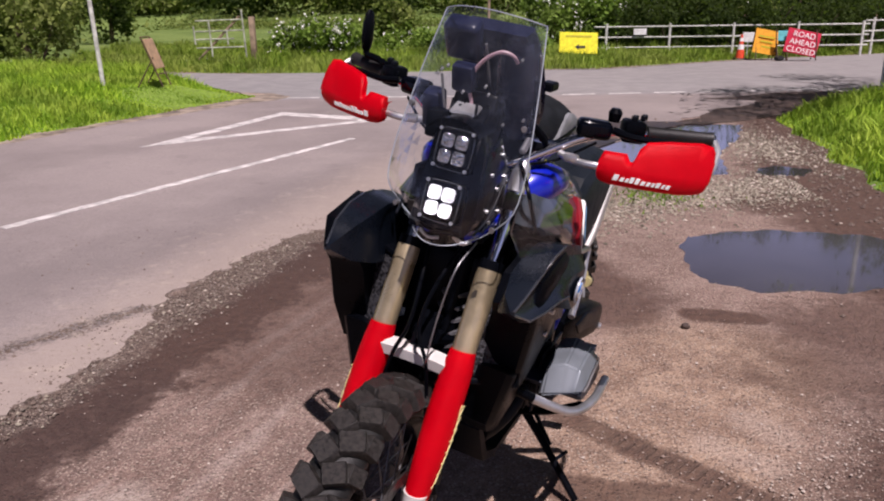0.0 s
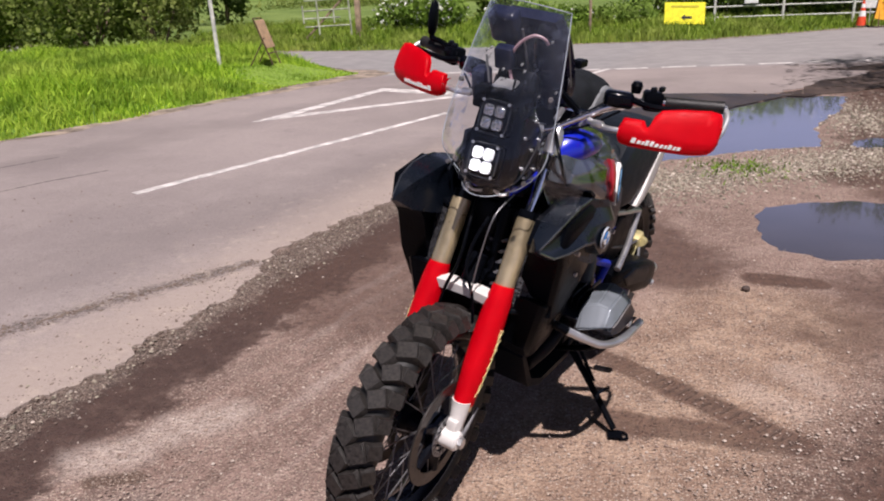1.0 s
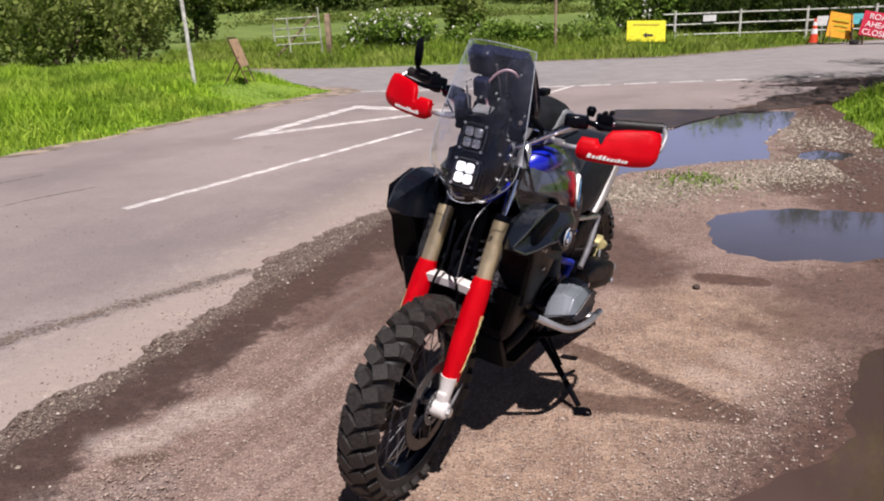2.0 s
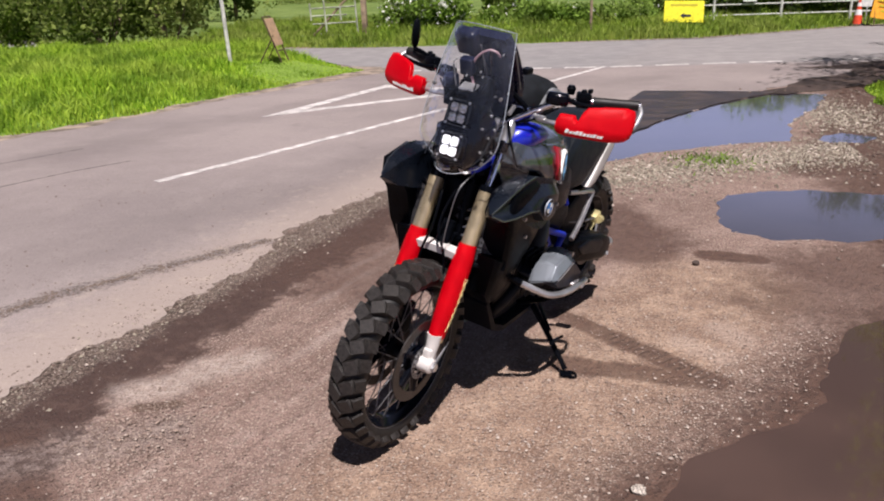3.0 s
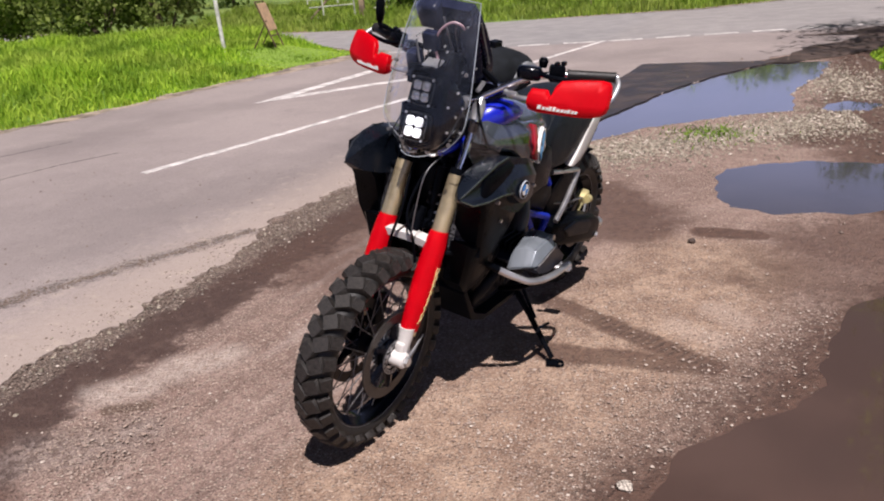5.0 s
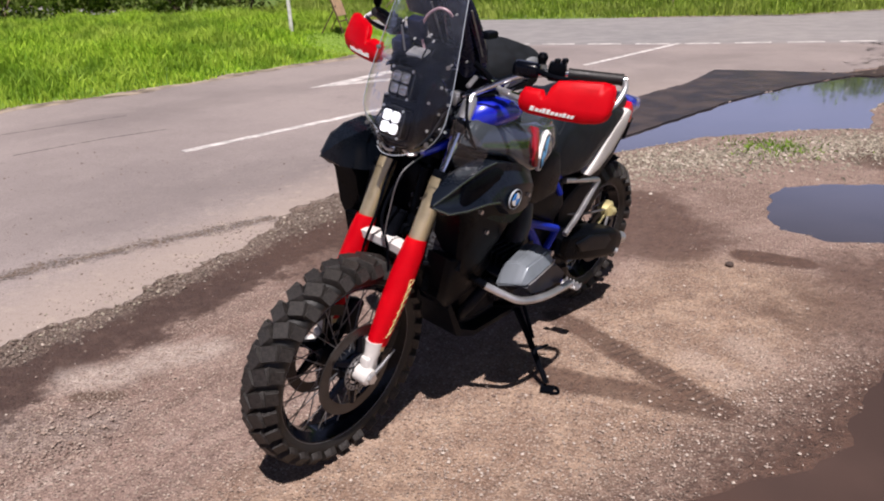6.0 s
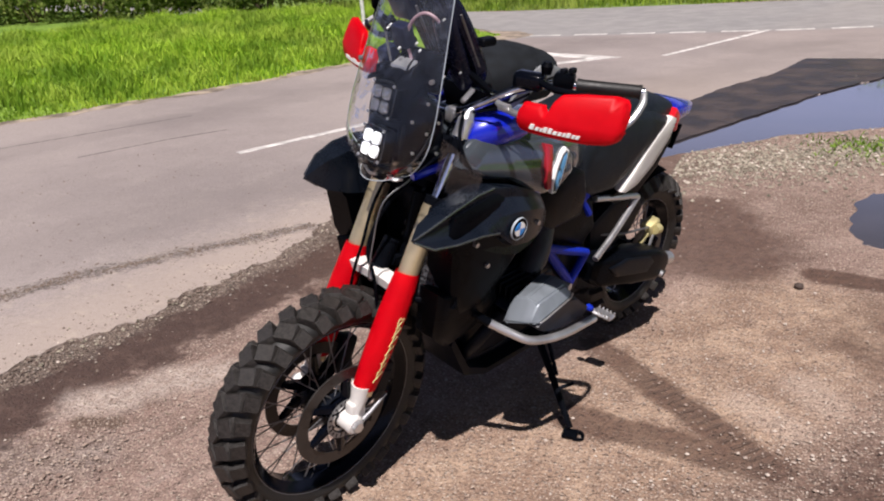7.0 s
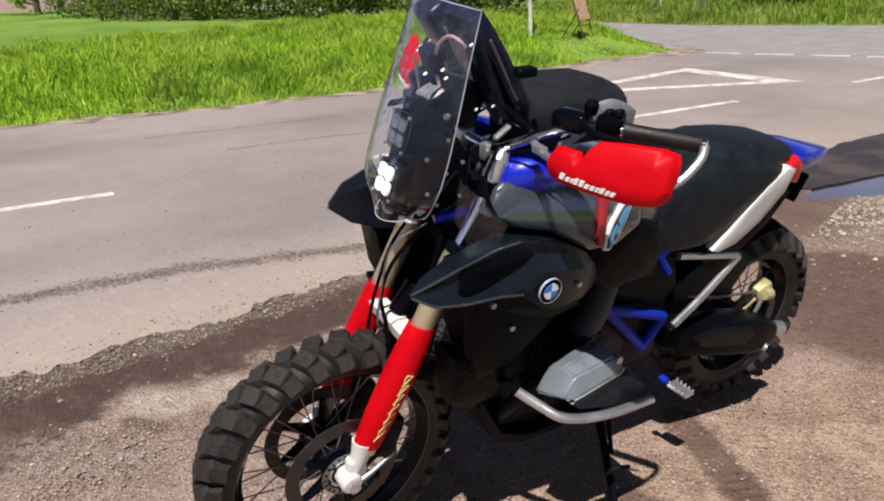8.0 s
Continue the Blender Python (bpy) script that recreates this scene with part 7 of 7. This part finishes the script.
for s in (1, -1):
    bm, done = B("cylinder", "dark_metal", label="finned boxer cylinder")
    tube(bm, [(0.10 * s, 0.60, 0.53), (0.23 * s, 0.585, 0.555)], 0.075, 18)
    for k in range(5):
        x = 0.13 + 0.022 * k
        box(bm, (x * s, 0.595, 0.542), (0.007, 0.19, 0.17), None, 0.003, 1)
    done()
    bm, done = B("valve_cover", "cover", label="silver-grey cast valve cover", smooth=30)
    # front to back: inner foot, inner shoulder, top edge, outer fold, crease
    loft(bm, [[(x_ * s, y_, z_) for x_, y_, z_ in row] for row in (
        ((0.235, 0.446, 0.545), (0.250, 0.443, 0.556), (0.292, 0.443, 0.573), (0.322, 0.455, 0.579), (0.345, 0.473, 0.583), (0.325, 0.480, 0.570)),
        ((0.235, 0.480, 0.560), (0.240, 0.478, 0.620), (0.285, 0.484, 0.640), (0.322, 0.489, 0.634), (0.347, 0.500, 0.590), (0.325, 0.500, 0.575)),
        ((0.235, 0.600, 0.580), (0.238, 0.600, 0.650), (0.280, 0.614, 0.662), (0.322, 0.612, 0.650), (0.344, 0.619, 0.613), (0.322, 0.619, 0.595)),
        ((0.235, 0.650, 0.580), (0.238, 0.655, 0.615), (0.275, 0.662, 0.624), (0.310, 0.655, 0.620), (0.328, 0.648, 0.608), (0.310, 0.648, 0.592)))])
    bmesh.ops.bevel(bm, geom=bm.edges[:], offset=0.005, segments=2, affect="EDGES")
    vc = done()
    # silver tube laid along the crease in place of its highlight
    bm, done = B("crease_glint", "silver", vc, "thin bright tube put in as the crease's highlight")
    tube(bm, [(0.347 * s, 0.478, 0.586), (0.349 * s, 0.502, 0.592), (0.3455 * s, 0.619, 0.615), (0.331 * s, 0.646, 0.611)], 0.0026, 6)
    done()
    bm, done = B("head_guard", "head_blue", vc, "dark blue-grey lower half of the cylinder head", smooth=30)
    rim_ = ((0.472, 0.570), (0.488, 0.580), (0.619, 0.603), (0.662, 0.592), (0.735, 0.535), (0.715, 0.508), (0.60, 0.512), (0.505, 0.540))
    loft(bm, [[(x_ * s, 0.60 + (y_ - 0.60) * k_, 0.555 + (z_ - 0.555) * k_) for y_, z_ in rim_] for x_, k_ in ((0.18, 0.97), (0.30, 1.0), (0.332, 0.99), (0.341, 0.94))])
    done()
    for y, z in ((0.628, 0.637),):
        bm, done = B("cover_bolt", "silver", vc)
        tube(bm, [(0.30 * s, y, z), (0.330 * s, y, z + 0.003)], 0.010, 8)
        done()
    bm, done = B("throttle_body", "intake_grey", label="dark grey intake stub above the cylinder")
    tube(bm, [(0.17 * s, 0.64, 0.60), (0.15 * s, 0.70, 0.66), (0.11 * s, 0.76, 0.70)], (0.036, 0.04), 14, 4)
    done()
    bm, done = B("exhaust_header", "dark_metal", label="dark exhaust header pipe")
    tube(bm, [(0.19 * s, 0.50, 0.53), (0.17 * s, 0.44, 0.46), (0.11 * s, 0.46, 0.36), (0.08 * s, 0.62, 0.30), (0.06 * s, 0.86, 0.29)], 0.02, 12, 5)
    done()
    bm, done = B("crash_bar", "silver", label="bare aluminium engine crash bar")
    tube(bm, [(0.235 * s, 0.385, 0.572), (0.285 * s, 0.425, 0.545), (0.335 * s, 0.47, 0.525), (0.362 * s, 0.58, 0.512), (0.362 * s, 0.74, 0.500)], 0.0125, 12, 6)
    cb = done()
    bm, done = B("bar_mount", "black", cb, "black forward end of the crash bar")
    tube(bm, [(0.10 * s, 0.33, 0.62), (0.17 * s, 0.345, 0.605), (0.24 * s, 0.388, 0.570)], 0.0132, 12, 5)
    done()
    bm, done = B("bar_strut", "black", cb, "black lower strut of the crash bar")
    tube(bm, [(0.34 * s, 0.53, 0.515), (0.25 * s, 0.60, 0.42), (0.13 * s, 0.66, 0.34)], 0.0115, 10, 4)
    done()
    # main frame triangle
    bm, done = B("frame_tube", "frame_blue", label="bright blue frame tube")
    tube(bm, [(0.155 * s, 0.71, 0.665), (0.14 * s, 1.0, 0.545)], 0.0145, 10)
    tube(bm, [(0.15 * s, 0.735, 0.655), (0.10 * s + 0.02 * s, 0.955, 0.44)], 0.016, 10)
    tube(bm, [(0.12 * s, 0.955, 0.43), (0.138 * s, 1.0, 0.54)], 0.0145, 10)
    box(bm, (0.12 * s, 0.95, 0.77), (0.03, 0.05, 0.05), Matrix.Rotation(radians(20), 4, "X"), 0.008, 1)
    tube(bm, [(0.12 * s, 0.94, 0.76), (0.13 * s, 0.99, 0.69)], 0.012, 8)
    done()
    bm, done = B("side_cover", "black", label="black frame side cover")
    pillow(bm, [(0.66, 0.77), (0.90, 0.77), (1.02, 0.73), (1.06, 0.62), (1.0, 0.56), (0.72, 0.68)], lambda u, v, d, s=s: (s * (0.115 + d), u, v), 0.05, 0.012)
    done()
    bm, done = B("foot_peg", "silver", label="serrated silver foot peg")
    box(bm, (0.228 * s, 1.045, 0.318), (0.075, 0.045, 0.016), Matrix.Rotation(radians(6), 4, "Z"), 0.006, 1)
    for k in range(5):
        for dy in (-0.02, 0.02):
            box(bm, ((0.198 + 0.0155 * k) * s, 1.045 + dy * 0.85, 0.328), (0.006, 0.007, 0.012), None, 0.002, 1)
    pg = done()
    bm, done = B("peg_mount", "frame_blue", pg, "blue peg bracket")
    box(bm, (0.18 * s, 1.02, 0.332), (0.03, 0.024, 0.022), None, 0.007, 1)
    done()
    # pillion bracket in bare metal
    bm, done = B("subframe_stay", "silver", label="bare aluminium subframe stay")
    tube(bm, [(0.114 * s, 1.04, 0.725), (0.125 * s, 1.17, 0.70), (0.131 * s, 1.285, 0.675), (0.135 * s, 1.27, 0.655), (0.165 * s, 1.12, 0.59), (0.18 * s, 1.0, 0.535)], 0.0115, 10, 5)
    done()
    bm, done = B("subframe_tube", "black")
    tube(bm, [(0.10 * s, 0.92, 0.78), (0.10 * s, 1.2, 0.80), (0.07 * s, 1.55, 0.86)], 0.014, 8, 4)
    done()

# seat and tail
bm, done = B("seat", "vinyl", label="black one-piece rally seat")
loft(bm, [section(0.86, 0, 0.93, 0.09, 0.05, 2.6), section(0.91, 0, 0.925, 0.125, 0.085, 2.6), section(1.0, 0, 0.912, 0.145, 0.098, 2.7), section(1.10, 0, 0.92, 0.15, 0.112, 2.8), section(1.2, 0, 0.932, 0.148, 0.108, 2.8), section(1.32, 0, 0.948, 0.135, 0.08, 2.7), section(1.42, 0, 0.955, 0.118, 0.055, 2.6), section(1.48, 0, 0.958, 0.10, 0.033, 2.4)])
seat = done()
for s in (1, -1):
    bm, done = B("seat_flank", "vinyl", seat, "black padded seat flank")
    pillow(bm, [(0.89, 0.80), (0.90, 0.93), (0.96, 1.0), (1.10, 1.02), (1.28, 0.99), (1.40, 0.95), (1.31, 0.88), (1.18, 0.79), (1.08, 0.755), (0.97, 0.76)], lambda u, v, d, s=s: (s * (0.125 + 0.01 * math.sin((u - 0.9) * 6) + d), u, v), 0.08, 0.02)
    done()
    bm, done = B("tail_panel", "white_plastic", label="white tail side panel")
    pillow(bm, [(1.125, 0.742), (1.17, 0.785), (1.235, 0.842), (1.32, 0.905), (1.41, 0.952), (1.448, 0.936), (1.425, 0.872), (1.325, 0.790), (1.225, 0.742), (1.155, 0.731)], lambda u, v, d, s=s: (s * (0.158 - 0.07 * max(0, u - 1.2) + d), u, v), 0.03, 0.0025, 0.94)
    done()
    bm, done = B("tail_under", "black", label="black underside of the tail")
    pillow(bm, [(1.10, 0.72), (1.22, 0.715), (1.34, 0.77), (1.45, 0.85), (1.50, 0.84), (1.42, 0.75), (1.30, 0.68), (1.15, 0.68)], lambda u, v, d, s=s: (s * (0.128 - 0.05 * max(0, u - 1.2) + d), u, v), 0.06, 0.004)
    done()
    bm, done = B("tail_corner", "tail_red", label="red tail corner")
    pillow(bm, [(1.425, 0.93), (1.47, 0.965), (1.52, 0.93), (1.51, 0.87), (1.45, 0.885)], lambda u, v, d, s=s: (s * (0.128 - 0.14 * max(0, u - 1.42) + d), u, v), 0.03, 0.006)
    done()
bm, done = B("tail_cowl", "blue", label="deep blue pointed tail cowl")
loft(bm, [section(1.41, 0, 0.928, 0.10, 0.022, 2.8), section(1.46, 0, 0.933, 0.110, 0.034, 2.8), section(1.52, 0, 0.928, 0.108, 0.042, 2.8), section(1.60, 0, 0.917, 0.095, 0.042, 2.6), section(1.70, 0, 0.900, 0.066, 0.032, 2.4), section(1.79, 0, 0.893, 0.028, 0.016, 2.2), section(1.82, 0, 0.888, 0.012, 0.007, 2.1)])
done()
bm, done = B("plate_holder", "black", label="black rear plate holder")
box(bm, (0, 1.64, 0.805), (0.13, 0.012, 0.10), Matrix.Rotation(radians(-24), 4, "X"), 0.004, 1)
tube(bm, [(0, 1.56, 0.86), (0, 1.64, 0.82)], 0.03, 8)
done()
# rear end
bm, done = B("muffler", "black", label="black angular silencer")
loft(bm, [section(1.03, 0.13, 0.46, 0.03, 0.035, 4.0, 24), section(1.07, 0.135, 0.45, 0.046, 0.060, 5.0, 24), section(1.3, 0.15, 0.40, 0.052, 0.070, 5.5, 24), section(1.42, 0.158, 0.37, 0.052, 0.068, 5.0, 24), section(1.49, 0.162, 0.352, 0.045, 0.056, 4.0, 24), section(1.53, 0.165, 0.342, 0.032, 0.042, 3.0, 24)])
muf = done()
bm, done = B("muffler_tip", "silver", muf, "metal silencer outlet")
tube(bm, [(0.165, 1.54, 0.345), (0.168, 1.59, 0.335)], 0.026, 14)
done()
bm, done = B("muffler_bolt", "silver", muf)
tube(bm, [(0.205, 1.46, 0.325), (0.214, 1.465, 0.322)], 0.014, 12)
done()
bm, done = B("heat_shield", "dark_metal", muf, "dark plate over the silencer")
pillow(bm, [(1.10, 0.465), (1.20, 0.475), (1.36, 0.435), (1.40, 0.40), (1.36, 0.365), (1.15, 0.415)], lambda u, v, d: (0.19 + 0.05 * (u - 1.1) + d, u, v), 0.02, 0.004)
done()
for pts, r_ in ((((0.10, 1.50, 0.47), (0.12, 1.40, 0.50), (0.11, 1.26, 0.52), (0.09, 1.10, 0.56)), 0.005), (((0.11, 1.53, 0.43), (0.13, 1.46, 0.40), (0.12, 1.36, 0.44)), 0.006)):
    bm, done = B("brake_line", "spoke_grey", label="thin metal rear brake line")
    tube(bm, [Vector(q) for q in pts], r_, 7, 5)
    done()
# plate added to darken the gap, for disc, swing arm and shade there
bm, done = B("dark_filler", "dark_metal", label="added dark plate before the rear wheel, for parts in shade")
pillow(bm, [(1.08, 0.60), (1.20, 0.66), (1.36, 0.655), (1.42, 0.58), (1.36, 0.50), (1.22, 0.47), (1.10, 0.50)], lambda u, v, d: (0.094 + d, u, v), 0.03, 0.006)
done()
bm, done = B("swing_arm", "dark_metal", label="dark single-sided swing arm")
tube(bm, [(-0.10, 0.95, 0.42), (-0.11, 1.2, 0.38), (-0.10, 1.53, 0.335)], (0.05, 0.055), 12, 4)
tube(bm, [(-0.12, 1.53, 0.335), (-0.05, 1.53, 0.335)], 0.075, 20)
done()
bm, done = B("rear_caliper", "brass", label="gold-coloured rear brake caliper")
box(bm, (0.085, 1.545, 0.455), (0.05, 0.075, 0.06), Matrix.Rotation(radians(15), 4, "X"), 0.014, 2)
tube(bm, [(0.112, 1.53, 0.455), (0.112, 1.565, 0.45)], 0.02, 10)
tube(bm, [(0.10, 1.50, 0.44), (0.11, 1.43, 0.42), (0.12, 1.36, 0.43)], 0.008, 8, 4)
done()
bm, done = B("rear_mudguard", "black", label="black rear hugger")
rows = []
for k in range(9):
    a = radians(150 - 105 * k / 8)
    rows.append([(u * 0.09, 1.53 + 0.372 * math.cos(a), 0.335 + 0.372 * math.sin(a) - 0.012 * u * u) for u in (-1, -0.6, 0, 0.6, 1)])
loft(bm, rows[:6], False, False)
bmesh.ops.solidify(bm, geom=bm.faces[:], thickness=0.004)
done()
bm, done = B("underseat_box", "black", label="black battery and airbox housing")
box(bm, (0, 0.78, 0.74), (0.22, 0.40, 0.20), None, 0.03, 2)
box(bm, (0, 1.15, 0.74), (0.20, 0.36, 0.12), None, 0.03, 2)
box(bm, (0, 0.44, 0.80), (0.22, 0.30, 0.26), None, 0.03, 2)
done()

# side stand
bm, done = B("side_stand", "black", label="black side stand propping the motorcycle")
tube(bm, [(0.13, 0.80, 0.28), (0.22, 0.765, 0.215), (0.375, 0.70, 0.095)], (0.014, 0.011), 10)
box(bm, (0.384, 0.693, 0.0815), (0.05, 0.045, 0.011), Matrix.Rotation(radians(-10.5), 4, "Y") @ Matrix.Rotation(radians(25), 4, "Z"), 0.004, 2)
tube(bm, [(0.385, 0.71, 0.084), (0.41, 0.722, 0.082), (0.425, 0.70, 0.080), (0.405, 0.68, 0.081)], 0.006, 8, 4)
stand = done()
bm, done = B("stand_spring", "dark_metal", stand)
tube(bm, [(0.13, 0.84, 0.30), (0.25, 0.77, 0.20)], 0.007, 8)
tube(bm, [(0.28, 0.745, 0.175), (0.30, 0.80, 0.18)], 0.006, 8)
done()

# tank bag, strapped on top of the tank
tb = thing("tank_bag", BIKE @ pose(0, 0.605, 1.112), "black cloth tank bag with a grey panel", "bag")
bm = bmesh.new()
loft(bm, [section(-0.155, 0, 0.05, 0.06, 0.05, 2.6), section(-0.13, 0, 0.065, 0.095, 0.07, 2.6), section(-0.04, 0, 0.078, 0.115, 0.082, 2.6), section(0.05, 0, 0.075, 0.12, 0.08, 2.6, lean=0.15), section(0.115, 0, 0.065, 0.115, 0.07, 2.7, lean=0.25), section(0.145, 0, 0.055, 0.09, 0.05, 2.5, lean=0.2)])
part("pouch", bm, M["cloth"], tb)
for s in (1, -1):
    bm = bmesh.new()
    arc = [(-0.07 + 0.021 * q, 0.120 - 0.075 * ((q - 6) / 6) ** 2) for q in range(11)]
    pillow(bm, arc + [(u, v - 0.036) for u, v in reversed(arc)], lambda u, v, d, s=s: (s * (0.121 * max(0.0, 1 - abs((v - 0.074) / 0.088) ** 2.6) ** 0.385 + 0.002 + d), u, v), 0.02, 0.002)
    part("side_panel", bm, M["cloth_grey"], tb, "lighter grey side panel")
    bm = bmesh.new()
    tube(bm, [(s * 0.10, -0.16, 0.05), (s * 0.13, -0.04, 0.075), (s * 0.13, 0.08, 0.085), (s * 0.10, 0.15, 0.07)], 0.0035, 6, 5)
    part("zip", bm, M["black"], tb)
